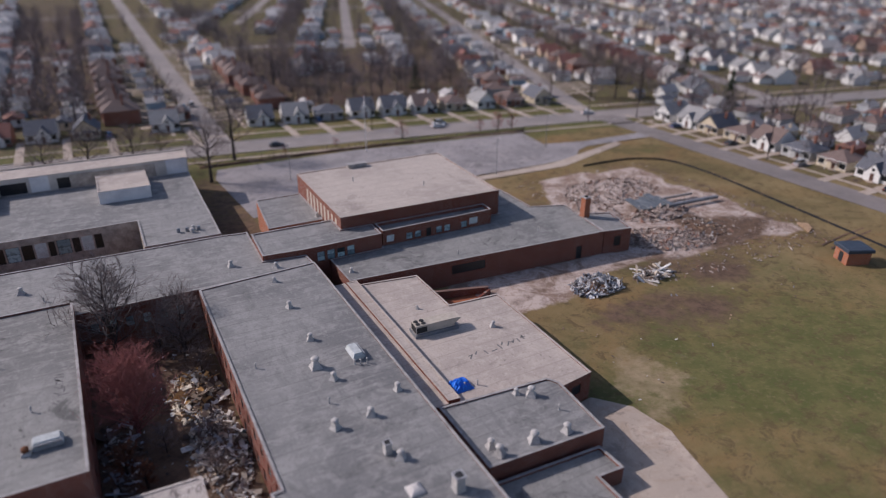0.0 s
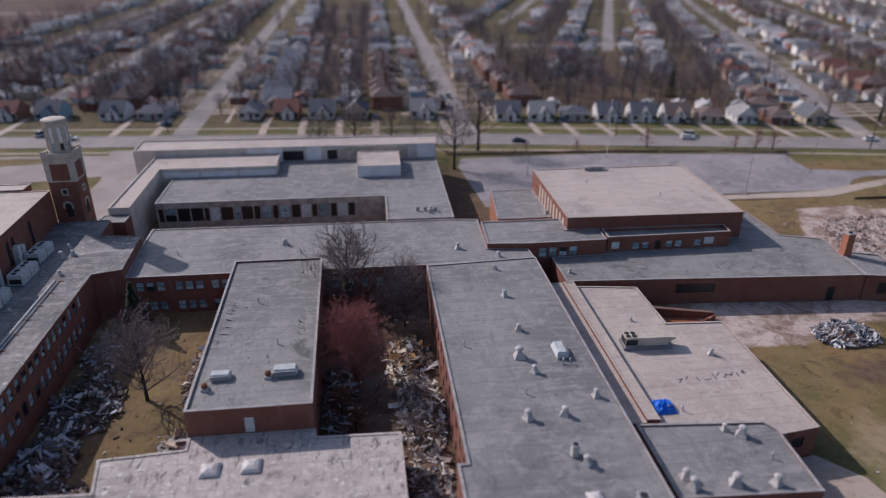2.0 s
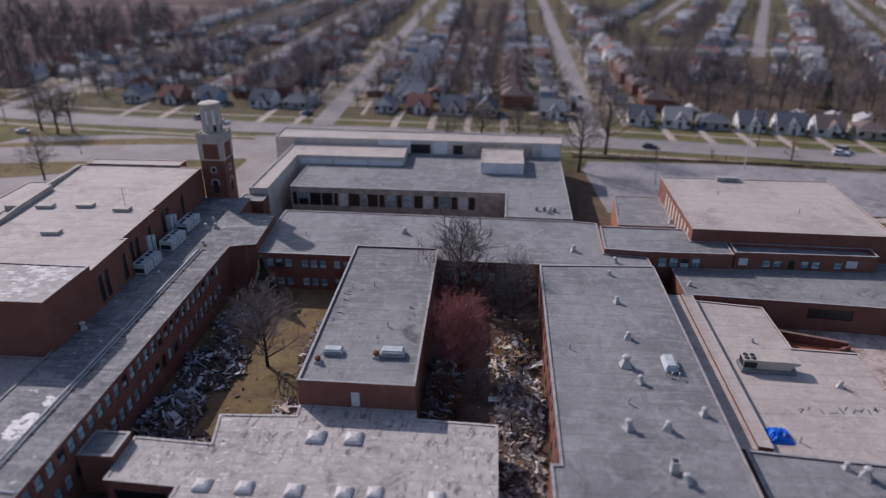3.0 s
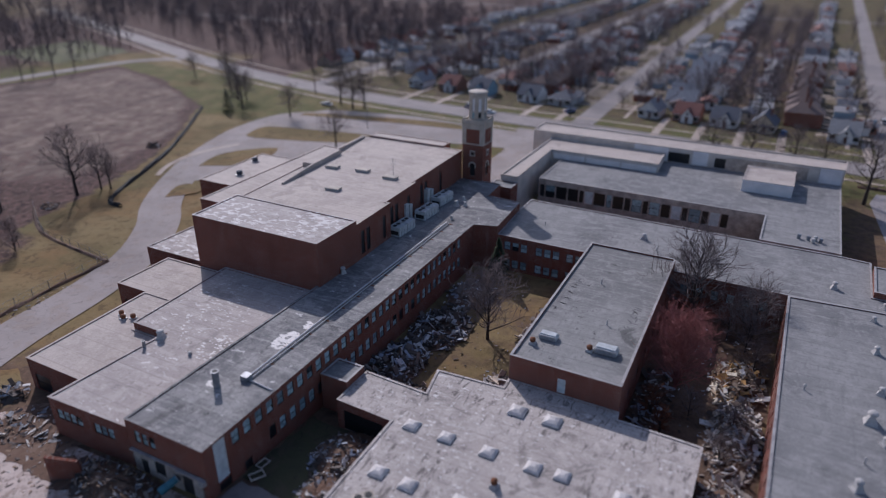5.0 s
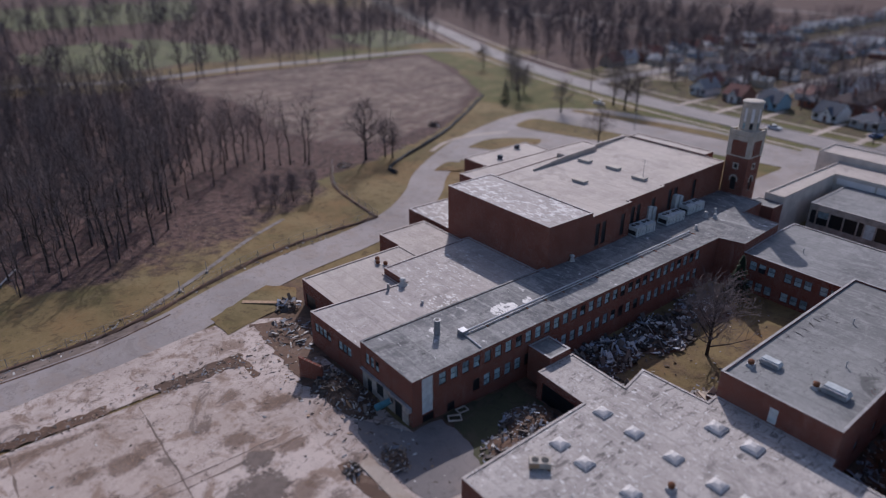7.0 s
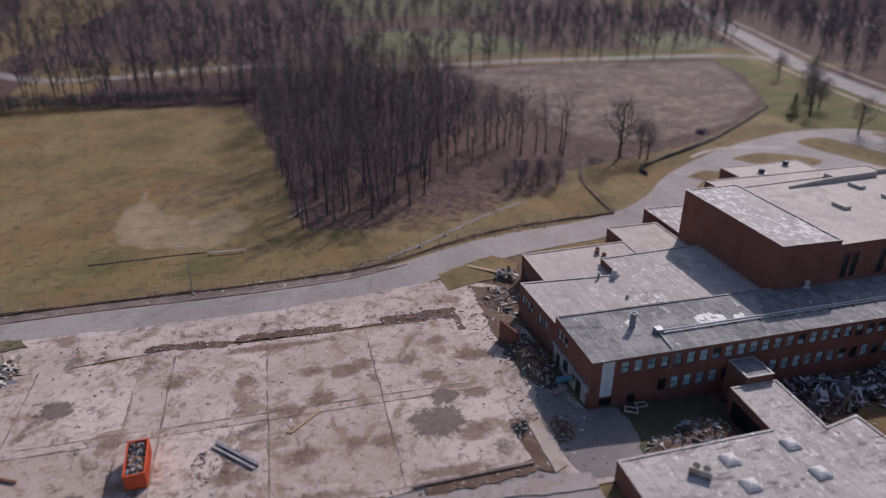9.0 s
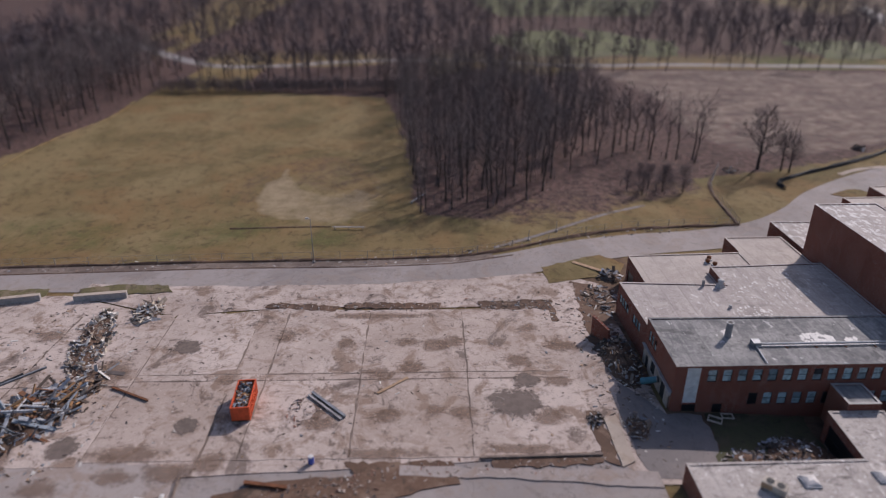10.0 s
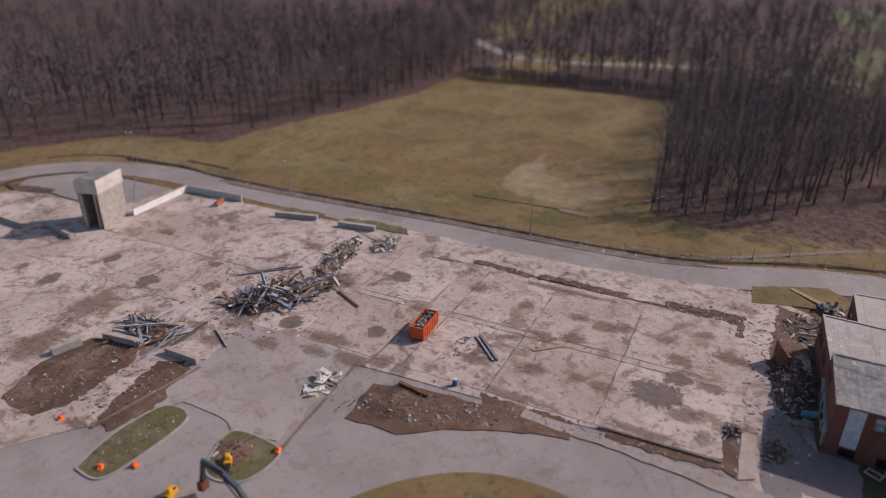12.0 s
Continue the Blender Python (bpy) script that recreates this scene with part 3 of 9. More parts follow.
def inside(X, Y, poly):
    """Which points of a grid lie in an outline."""
    got = np.zeros(X.shape, bool)
    for i in range(len(poly)):
        (x0, y0), (x1, y1) = poly[i - 1], poly[i]
        if y0 != y1:
            got ^= ((y0 > Y) != (y1 > Y)) & (X < (x1 - x0) * (Y - y0) / (y1 - y0) + x0)
    return got


WOOD_R = [(-108, -2), (-150, -5), (-190, -9), (-245, -20), (-296, 20), (-290, 75), (-235, 88), (-190, 84), (-164, 90), (-150, 84), (-136, 66), (-125, 44), (-119, 26), (-111, 11)]
CLEARING = [(-163, 92), (-190, 86), (-240, 92), (-300, 78), (-300, 160), (-292, 225), (-240, 205), (-205, 186), (-174, 152), (-157, 112)]
FIELD = [(-90, -100), (-165, -114), (-222, -108), (-243, -85), (-243, -24), (-186, -4), (-131, -1), (-104, -2), (-92, -20)]


def build_ground():
    fx = np.arange(-310, 221, 2.5)
    fy = np.arange(-180, 261, 2.5)
    xs = np.r_[[-2400, -1500, -900, -600, -450, -370], fx, [260, 320, 420, 600, 900, 1500, 2400]]
    ys = np.r_[[-2400, -1500, -900, -500, -300, -220], fy, [300, 360, 450, 600, 900, 1500, 2400]]
    X, Y = np.meshgrid(xs, ys)
    U = np.clip((Y - 25) / 40, 0, 1)
    Z = -2 * U * U * (3 - 2 * U)
    # shallow unevenness away from the paving
    site = [(108, 137), (139, 133), (137, 117), (141, 105), (139, 92), (141, 82), (120, 83), (104, 83), (96, 88), (96, 104), (100, 121)]
    yard = [(57, 97), (94, 93), (101, 88), (84, 86), (71, 80), (57, 83)]
    dust = 1.0 * (inside(X, Y, site) | inside(X, Y, yard))
    Z = Z + 0.10 * np.sin(X * 0.11) * np.sin(Y * 0.13 + 1) * ((X > 62) | (X < -108)) * (1 - dust) - 0.1 * (1 - dust)
    dirt, litter, pale, lush, sand = (np.zeros(X.shape) for _ in range(5))
    sand[inside(X, Y, [(-147, -38), (-134, -39.5), (-120, -41), (-110, -38), (-105, -30), (-104, -18), (-112, -12), (-123, -12), (-129, -16), (-124, -24), (-126, -31), (-134, -34)])] = 0.52
    dirt[inside(X, Y, [(-111.7, -44.3), (-122.5, -48), (-133.9, -48), (-143.2, -44.5), (-152.9, -37.8), (-157.5, -29.2), (-154, -18.7), (-141.8, -13.3), (-125, -13.7), (-113.5, -20.4), (-109, -32)])] = 0.45
    dirt[sand > 0.3] = 0.2
    sand[inside(X, Y, [(-147, -38), (-126, -41), (-112, -38), (-113, -30), (-122, -32), (-134, -34)])] = 0.74
    dirt[inside(X, Y, [(-41, 30), (14, 30), (14, 104), (-41, 104)])] = 1.0
    dirt[inside(X, Y, [(-33, 58), (-19, 58), (-19, 98), (-33, 98)])] = 0.42
    ring = inside(X, Y, [(94, 78), (120, 76), (146, 74), (147, 100), (145, 138), (104, 142), (92, 124), (92, 96)])
    dirt[ring & (dust < 0.5)] = 0.46
    dirt[inside(X, Y, [(-41, 56), (-19, 56), (-19, 103), (-41, 103)])] = 0.44
    dirt[inside(X, Y, [(66, 74), (90, 77), (100, 68), (92, 56), (78, 62)])] = 0.38
    dirt[inside(X, Y, [(22, 120), (33, 124), (34, 172), (30, 182), (23, 178)])] = 0.65
    dirt[inside(X, Y, [(114, 85), (122, 83), (139, 86), (137, 94), (126, 97), (124, 105), (117, 103)])] = 0.75
    dirt[inside(X, Y, [(97, 96), (108, 98), (110, 110), (100, 112)])] = 0.4
    dirt[inside(X, Y, [(56, 84), (80, 92), (100, 92), (118, 76), (108, 70), (84, 88), (66, 82)])] = 0.55
    sand[inside(X, Y, [(68, 68), (72.6, 66.6), (73, 60.8), (78, 58.8), (76, 53.6), (68.7, 48), (61.7, 46.4), (59.7, 50.5), (62.6, 58)])] = 0.5
    pale[inside(X, Y, [(60, 70), (74, 72), (86, 64), (80, 50), (66, 42), (58, 44)])] += 0.25
    dirt[inside(X, Y, [(64, 76), (80, 78), (92, 76), (106, 79), (114, 73), (110, 63), (96, 60), (88, 66), (76, 70)])] += 0.30
    pale[inside(X, Y, [(96, 76), (118, 80), (136, 80), (126, 60), (110, 50), (98, 60)])] += 0.22
    town = ((Y > 228) & (X > -205)) | ((X > 178) & (Y > -100))
    pale += 0.18 * town
    litter += 0.5 * town
    litter[inside(X, Y, [(62, 250), (150, 235), (215, 330), (190, 420), (70, 420)])] = 0.62
    for st in (-117, -8):
        litter[(Y > 262) & (Y < 620) & (abs(X - st) < 24)] = 0.62
    lush += 0.30 * town
    litter[(X < -205) & (Y > 262 - 0.42 * (X + 262))] = 1.0
    dirt[inside(X, Y, [(-92, 24), (-66, 22), (-50, 22), (-50, 33), (-66, 40), (-88, 46)])] = 0.7
    litter[inside(X, Y, WOOD_R)] = 1.0
    litter[inside(X, Y, [(-50, -205), (-72, -177.5), (-79, -175), (-86, -169.8), (-96, -167), (-103.6, -155.8), (-105.5, -144.6), (-108, -129), (-129, -127.5), (-153, -122), (-168, -116), (-189, -112), (-222, -112), (-300, -108), (-330, -130), (-420, -170), (-900, -300), (-900, -900), (0, -900)])] = 1.0
    litter[(X < -318) & (Y > -140) & (Y < 330)] = 1.0
    litter[inside(X, Y, [(-108, 4), (-119, 26), (-126, 46), (-110, 44), (-100, 24)])] = 0.48
    litter[inside(X, Y, [(-104, 3), (-107, 12), (-112, 26), (-112, 42), (-119, 50), (-123, 60), (-130, 73), (-142, 68), (-127, 44), (-121, 26), (-112, 8)])] = 0.68
    litter[inside(X, Y, [(-246, -78), (-300, -80), (-313, 0), (-250, 5), (-230, -12)])] = 0.85
    pale[inside(X, Y, CLEARING)] = 0.53
    litter[inside(X, Y, [(-136, 66), (-141, 80), (-144, 95), (-154, 120), (-167, 143), (-195, 181), (-250, 212), (-300, 228), (-308, 80), (-250, 20)])] = 1.0
    pale[inside(X, Y, [(-116, -8), (-150, -8), (-150, -16), (-116, -18)])] += 0.35
    lush += 0.55 * np.exp(-(((X - 95) / 40) ** 2 + ((Y - 48) / 26) ** 2))
    lush += 0.30 * inside(X, Y, FIELD) * (np.abs(X + 95) < 14) - 0.08 * inside(X, Y, FIELD)
    # Tree shade beside the wood, put in as darker dirt colour.
    dirt += 0.25 * np.exp(-(((X + 101) / 8) ** 2 + ((Y - 4) / 16) ** 2))
    lush += 0.40 * ((Y > 172) & (Y < 240)) + 0.12 * (Y > 240) + 0.10 * ((Y > 140) & (X > 90))
    for a in (dirt, litter, pale, lush, dust, sand):
        b = a.copy()
        b[1:-1, 1:-1] = (a[1:-1, 1:-1] * 2 + a[:-2, 1:-1] + a[2:, 1:-1] + a[1:-1, :-2] + a[1:-1, 2:]) / 6
        a[:] = b
    ny, nx = X.shape
    idx = np.arange(nx * ny).reshape(ny, nx)
    quads = np.stack([idx[:-1, :-1], idx[:-1, 1:], idx[1:, 1:], idx[1:, :-1]], -1).reshape(-1, 4)
    me = bpy.data.meshes.new("ground")
    me.from_pydata(np.stack([X, Y, Z], -1).reshape(-1, 3).tolist(), [], quads.tolist())
    zone = me.attributes.new("zone", "FLOAT_COLOR", "POINT")
    zone.data.foreach_set("color", np.stack([dirt, litter, pale, np.ones(X.shape)], -1).astype(np.float32).ravel())
    me.attributes.new("dust", "FLOAT", "POINT").data.foreach_set("value", dust.astype(np.float32).ravel())
    me.attributes.new("sand", "FLOAT", "POINT").data.foreach_set("value", sand.astype(np.float32).ravel())
    me.attributes.new("lush", "FLOAT", "POINT").data.foreach_set("value", lush.astype(np.float32).ravel())
    me.materials.append(M["ground"])
    me.polygons.foreach_set("use_smooth", [True] * len(me.polygons))
    tagged(new("ground", me), "winter grass, bare earth and leaf litter over gently falling land", "ground", kind="structure")


build_ground()

DRIVE = [(10, -176), (-30, -168), (-58, -156.5), (-67, -152), (-74.5, -142), (-80, -120), (-79.5, -80), (-79, -50), (-80, -20), (-80.5, 0), (-83.5, 15), (-89.5, 30), (-95, 45), (-99, 60), (-104, 75), (-113, 88), (-123, 98), (-133, 112), (-142, 128), (-149, 145), (-154, 163), (-153, 182), (-140, 190), (-118, 186), (-98, 184)]
ribbon("driveway_west", smooth(DRIVE), 9.5, M["asphalt"], 0.01, "worn pale grey asphalt drive round the school", "drive")
sheet("front_lot", [(-158, 174), (-146, 198), (-112, 204), (-60, 200), (-50, 184), (-95, 176), (-108, 128), (-132, 112), (-146, 128), (-155, 150)], M["asphalt"], 0.025, "grey asphalt forecourt beside the auditorium", "pavement")
sheet("front_walk", [(-66, 132), (-49, 132), (-49, 178), (-58, 206), (-72, 206), (-66, 178)], M["asphalt"], 0.04, "pale paved way between school and street", "pavement")
for pts in ([(-125.6, 101.4), (-120.9, 107.4), (-123.3, 112.7), (-129.3, 109.7)], [(-137.4, 124), (-139.8, 136.8), (-129.2, 148.3), (-125, 132.5)], [(-149.1, 157.3), (-149.9, 167), (-135, 170.7), (-110, 174), (-112, 164), (-143.1, 154.3)], [(-150, 186), (-146, 191), (-104, 200), (-88, 199), (-88, 195), (-112, 192)]):
    sheet("grass_island", smooth(pts + pts[:1], 4)[:-1], M["ground"], 0.10, "brown grass island with a kerb in the forecourt", "grass", 0.12)
sheet("slab_north", [(-73, -62), (-65, -41), (-68, -23), (-67, -10), (-67, 6), (-68, 21), (-33, 21.5), (-31.5, 6), (-30.5, -10), (-29.5, -30), (-20, -50), (-3, -51), (6, -58), (30, -62), (60, -120), (-20, -160), (-52, -143), (-62, -136), (-70, -120), (-72, -100)], M["slab"], 0.10, "bare stained concrete floor slab of a demolished building", "slab", 0.2, step=4, amp=0.12)
sheet("old_court", [(-55, -145), (-60.4, -147.6), (-66.6, -143.6), (-70.6, -138), (-71.6, -127), (-71.8, -109.5), (-56.2, -108.6), (-55.6, -120), (-55.6, -128.5), (-54, -139)], M["asphalt"], 0.125, "grey asphalt court beside the lift shaft", "pavement", 0.1, step=3, amp=0.2)
for line, w in (([(-53.9, -149.1), (-56.7, -149.4), (-60.4, -148.5), (-63.6, -147.4), (-66.6, -144.4), (-70.8, -138.8), (-72.2, -127.1), (-72.3, -116.8)], 0.8), ([(-55.5, -148.6), (-54.3, -145), (-53.9, -139.5), (-55.9, -133.4), (-55.6, -128.5), (-55.4, -120.2)], 0.7)):
    ribbon("earth_strip", smooth(line, 5), w, M["earth"], 0.19, "strip of dark earth along a lifted kerb", "earth", 0.12)
sheet("earth_strip", [(-54.2, -146.5), (-55.6, -146), (-57.8, -139.4), (-58, -134), (-56.2, -133.2), (-54.2, -139.5)], M["earth"], 0.185, "worn brown bed beside the old court", "earth", 0.1, step=0.8, amp=0.35)
for pts in ([(-75, -76), (-75.6, -66.5), (-72.6, -66), (-71.2, -75.5)], [(-75.4, -61), (-77, -54.5), (-76.5, -46), (-74, -44.4), (-73.4, -51.4), (-72.2, -59.8)]):
    sheet("grass_strip", pts, M["bed_grass"], 0.15, "strip of dark grass behind a broken wall", "grass", 0.12, step=1.0, amp=0.3)
sheet("drive_south", [(-33, 21), (-33, 6), (-33, -10), (-33, -32), (-24, -53), (0, -60), (10, -68), (34, -72), (46, -40), (46, 0), (40, 26), (-10, 27), (-27, 27)], M["asphalt"], 0.005, "worn asphalt turning drive before the slab", "drive")
sheet("side_lot", [(-80, 19), (-66, 19), (-33, 20), (-27.5, 27), (-27.5, 33), (-40, 31.5), (-52, 31), (-66, 31), (-76, 31), (-80, 24)], M["slab"], 0.0, "broken concrete apron at the foot of the wing", "pavement", step=3, amp=0.3)
ribbon("verge_strip", smooth([(-82.3, -104), (-82.6, -83), (-83.4, -61), (-84.5, -42), (-84.8, -22), (-85.2, -9), (-86.2, 4), (-88.0, 13)], 4), 2.4, M["joint"], 0.03, "gravelly verge littered with leaves beside the drive", "verge")
sheet("verge_drive", [(-77.5, -60), (-76.2, -45), (-76.4, -12), (-77.8, 6), (-80, 20), (-74, 22), (-68, 20), (-68, -23), (-66, -41), (-72, -60)], M["slab"], 0.02, "dusty concrete edge between drive and slab", "pavement", step=4, amp=0.4)
sheet("sidewalk", [(-31.1, -3), (-30.5, 6), (-30.0, 14), (-29.8, 22), (-29.4, 27), (-27.0, 27), (-27.4, 22), (-28.3, 14), (-28.9, 6), (-29.4, -3)], M["apron"], 0.14, "pale dirty sidewalk along the floor slab", "pavement", 0.1, step=1.2, amp=0.22)
sheet("drive_apron", [(-34, -50.5), (-19.2, -48.2), (-10.6, -49.2), (-9.0, -47), (-12, -44), (-11.6, -36), (-9.6, -33), (-11.6, -28), (-31, -28.6)], M["apron"], 0.11, "dusty concrete drive mouth before the floor slab", "drive", 0.12, step=2, amp=0.4)
sheet("grass_oval", smooth([(-8, -15), (-13.2, -10.7), (-17.1, -5.4), (-19, 0.8), (-18.5, 8), (-14, 15), (-2, 18), (8, 10), (8, -5), (2, -14), (-8, -15)], 8)[:-1], M["ground"], 0.14, "brown grass turning circle with a kerb", "grass", 0.2)
sheet("grass_bed", smooth([(2.6, -45.8), (-3.4, -46.9), (-10.2, -45.6), (-9.9, -41.1), (-3.1, -40.7), (2.4, -41.8), (2.6, -45.8)], 8)[:-1], M["bed_grass"], 0.14, "patchy grass planting bed in the drive", "grass", 0.2)
sheet("grass_bed", smooth([(-4.1, -32.7), (-9.7, -34.4), (-11.1, -32.1), (-10.3, -26.5), (-5, -26.8), (-3.3, -30.2), (-4.1, -32.7)], 8)[:-1], M["bed_grass"], 0.14, "earthy planting bed beside the excavator", "grass", 0.2)
sheet("dirt_bed", [(-19, -23.1), (-26.8, -23.7), (-28.9, -16.8), (-29.4, -7.8), (-30.6, 3.4), (-28, 4), (-26.1, -3.3), (-23.3, -9.9), (-19.2, -15.7)], M["earth"], 0.13, "dark churned earth bed strewn with rubble", "earth", 0.15, step=1.5, amp=0.3)
for pts in ([(-69.8, -26), (-68.2, -27), (-66.8, -15), (-68.4, -14.6)], [(-69.5, -13.4), (-67.8, -13.6), (-67.3, 2.5), (-69.2, 2.6)], [(-69.6, 8.8), (-66.9, 9.2), (-66.9, 19), (-62.8, 19.5), (-63.2, 21.6), (-70, 21.3)], [(-32, 8), (-30.2, 8), (-31, 21), (-32.6, 21)], [(-1.5, -66), (-8, -69), (-17, -68.4), (-20, -61), (-15.8, -57.6), (-4.5, -57), (-1, -59)], [(-4.6, -51.5), (-17.2, -54.4), (-19.1, -50.8), (-10.6, -46.4), (-3.4, -48)], [(-31.6, -9.6), (-29.4, -8), (-29.2, 3.6), (-31.6, 3.2)]):
    sheet("earth_strip", pts, M["earth"], 0.125, "strip of dark broken earth beside the slab", "earth", 0.1, step=0.8, amp=0.35)
sheet("wing_earth", [(-77, 26), (-74, 33), (-62, 33), (-62, 29), (-52, 31.6), (-46.5, 31.8), (-46, 29.4), (-50.5, 26.6), (-57.4, 25), (-64, 25.6)], M["earth"], 0.03, "dark broken earth at the torn wing end", "earth", step=0.7, amp=0.55)
sheet("lawn_patch", [(-82.4, 21.6), (-88.2, 34.0), (-84.5, 38), (-79.6, 35.5), (-76.0, 22)], M["ground"], 0.06, "patch of muddy grass at the corner of the wing", "grass", step=1.2, amp=0.2)
sheet("yard_walk", [(50, 56), (58, 57), (61.5, 52.4), (62, 46), (60.9, 42.9), (58.3, 34), (58, 20), (47, 20), (47, 42), (50, 46)], M["walk"], 0.0, "pale concrete yard walk beside the school", "path")
for lawn in ([(-345, 58), (-346, 140), (-400, 158), (-470, 110), (-450, 52), (-390, 40)], [(-560, 60), (-560, 190), (-760, 260), (-760, 40)], [(-335, 215), (-335, 262), (-400, 285), (-405, 225)]):
    sheet("park_lawn", wobble(lawn, 14, 4, 5), M["lawn"], -0.06, "green lawn between the bare trees of the park", "grass")
PARK = [(31, 178), (33, 186), (75, 186), (131.3, 178.5), (129.6, 164.5), (143.6, 161.2), (166.4, 160.5), (166.4, 155.2), (141, 156.4), (135.3, 154), (131, 149.5), (120, 147.5), (96, 148), (75, 146), (33, 146)]
sheet("parking_lot", PARK, M["asphalt_lot"], 0.01, "cracked grey parking lot behind the gymnasium", "parking lot")
sheet("lot_path", [(94, 147), (120, 147), (152, 156), (152, 153), (121, 143), (94, 144)], M["walk"], 0.03, "pale path beside the parking lot", "path")

NROAD = [(-640, 418), (-520, 366), (-400, 315), (-320, 280), (-262, 256), (-200, 236), (-140, 223), (-73, 216.5), (0, 210.5), (42, 206.5), (110, 196), (180, 184), (300, 160), (500, 118)]
ribbon("road_north", smooth(NROAD, 3), 12.5, M["road"], 0.0, "pale worn street before the row of houses", "road")
sheet("road_east", [(166.3, -400), (176, -400), (176, 184), (166.3, 186)], M["road_dark"], 0.02, "dark asphalt side street", "road")


def along(line, x):
    for (x0, y0), (x1, y1) in zip(line, line[1:]):
        if x0 <= x <= x1:
            return lerp(y0, y1, (x - x0) / (x1 - x0))
    return line[-1][1]


STREETS = [(-180, -0.01, 0), (-54, -0.014, 0), (39, 0.031, 0), (176, 0.37, 0), (-117, -0.01, 262), (86, 0.37, 318), (-2, 0.37, 470), (266, 0.37, 0), (356, 0.37, 0), (446, 0.37, 0), (536, 0.37, 0)]


def street_x(st, y):
    """Where a side street runs at y: x at the crossing and how far it leans."""
    return st[0] + st[1] * (y - 210)


for st in STREETS:
    y0 = max(along(NROAD, st[0]) + 4, st[2] + 70 if st[2] > 300 else st[2])
    sheet("side_street", [(street_x(st, y0) - 4, y0), (street_x(st, y0) + 4, y0), (street_x(st, 1200) + 5, 1200), (street_x(st, 1200) - 5, 1200)], M["road"], 0.012, "pale residential side street", "road")
for sx in (263, 356, 449):
    sheet("side_street", [(sx - 4, -200), (sx + 4, -200), (sx + 4, along(NROAD, sx)), (sx - 4, along(NROAD, sx))], M["road"], 0.012, "pale residential side street", "road")
for c in (420, 640):
    sheet("cross_street", [(-500, c + 20), (560, c - 30), (560, c - 22), (-500, c + 28)], M["road"], 0.02, "pale residential cross street", "road")
for off, w in ((15.0, 1.4), (-12.5, 1.4)):
    line = [(x, y + off) for x, y in smooth(NROAD, 3)]
    ribbon("pavement_strip", line, w, M["walk"], 0.02, "narrow concrete pavement along the street", "pavement")
for off in (6.6, -6.6):
    line = [(x, y + off) for x, y in smooth(NROAD, 3)]
    ribbon("kerb", line, 0.35, M["curb"], 0.12, "concrete kerb of the street", "kerb", 0.2)
PARKROAD = [(-460, -240), (-385, -176), (-336, -136), (-306, -104), (-306, -72), (-315, -48), (-321, -15), (-320, 41), (-315, 85), (-317, 125), (-313, 170), (-311, 205), (-305, 242), (-284, 262)]
ribbon("park_road", smooth(PARKROAD), 8, M["road"], 0.0, "pale road through the wooded park", "road")
ribbon("field_path", smooth([(-91.5, 13.6), (-99.7, 26.7), (-110.8, 41), (-118, 52)], 4), 1.0, M["path"], -0.02, "narrow grey path between fence and woods", "path")

# ---------------------------------------------------------------- buildings


def wall_run(mesh, p, q, z0, z1, holes, depth=0.22, k=0, kr=0):
    """One wall face from p to q (seen from its right-hand side), with real openings and their reveals."""
    p, q = Vector((*p, 0)), Vector((*q, 0))
    L = (q - p).length
    d = (q - p) / L
    n = Vector((d.y, -d.x, 0))
    us = sorted({0.0, L, *[v for h in holes for v in h[:2]]})
    vs = sorted({z0, z1, *[v for h in holes for v in h[2:4]]})
    pt = lambda u, v, off=0.0: p + d * u - n * off + Vector((0, 0, v))  # noqa: E731
    for a, b in zip(us, us[1:]):
        for e, f in zip(vs, vs[1:]):
            cu, cv = (a + b) / 2, (e + f) / 2
            if not any(h[0] < cu < h[1] and h[2] < cv < h[3] for h in holes):
                mesh.face([pt(a, e), pt(b, e), pt(b, f), pt(a, f)], k)
    for a, b, e, f in [h[:4] for h in holes]:
        mesh.face([pt(a, e), pt(b, e), pt(b, e, depth), pt(a, e, depth)], kr)
        mesh.face([pt(b, e), pt(b, f), pt(b, f, depth), pt(b, e, depth)], kr)
        mesh.face([pt(b, f), pt(a, f), pt(a, f, depth), pt(b, f, depth)], kr)
        mesh.face([pt(a, f), pt(a, e), pt(a, e, depth), pt(a, f, depth)], kr)


def inset(poly, d):
    """The outline moved inwards by d (counter-clockwise outlines)."""
    out = []
    for i, b in enumerate(poly):
        a, c = Vector(poly[i - 1]), Vector(poly[(i + 1) % len(poly)])
        b = Vector(b)
        u, v = (b - a).normalized(), (c - b).normalized()
        nu, nv = Vector((-u.y, u.x)), Vector((-v.y, v.x))
        m = nu + nv
        m = m / max(m.dot(nu), 0.3)
        out.append(tuple(b + m * d))
    return out


WINDOWS = {}


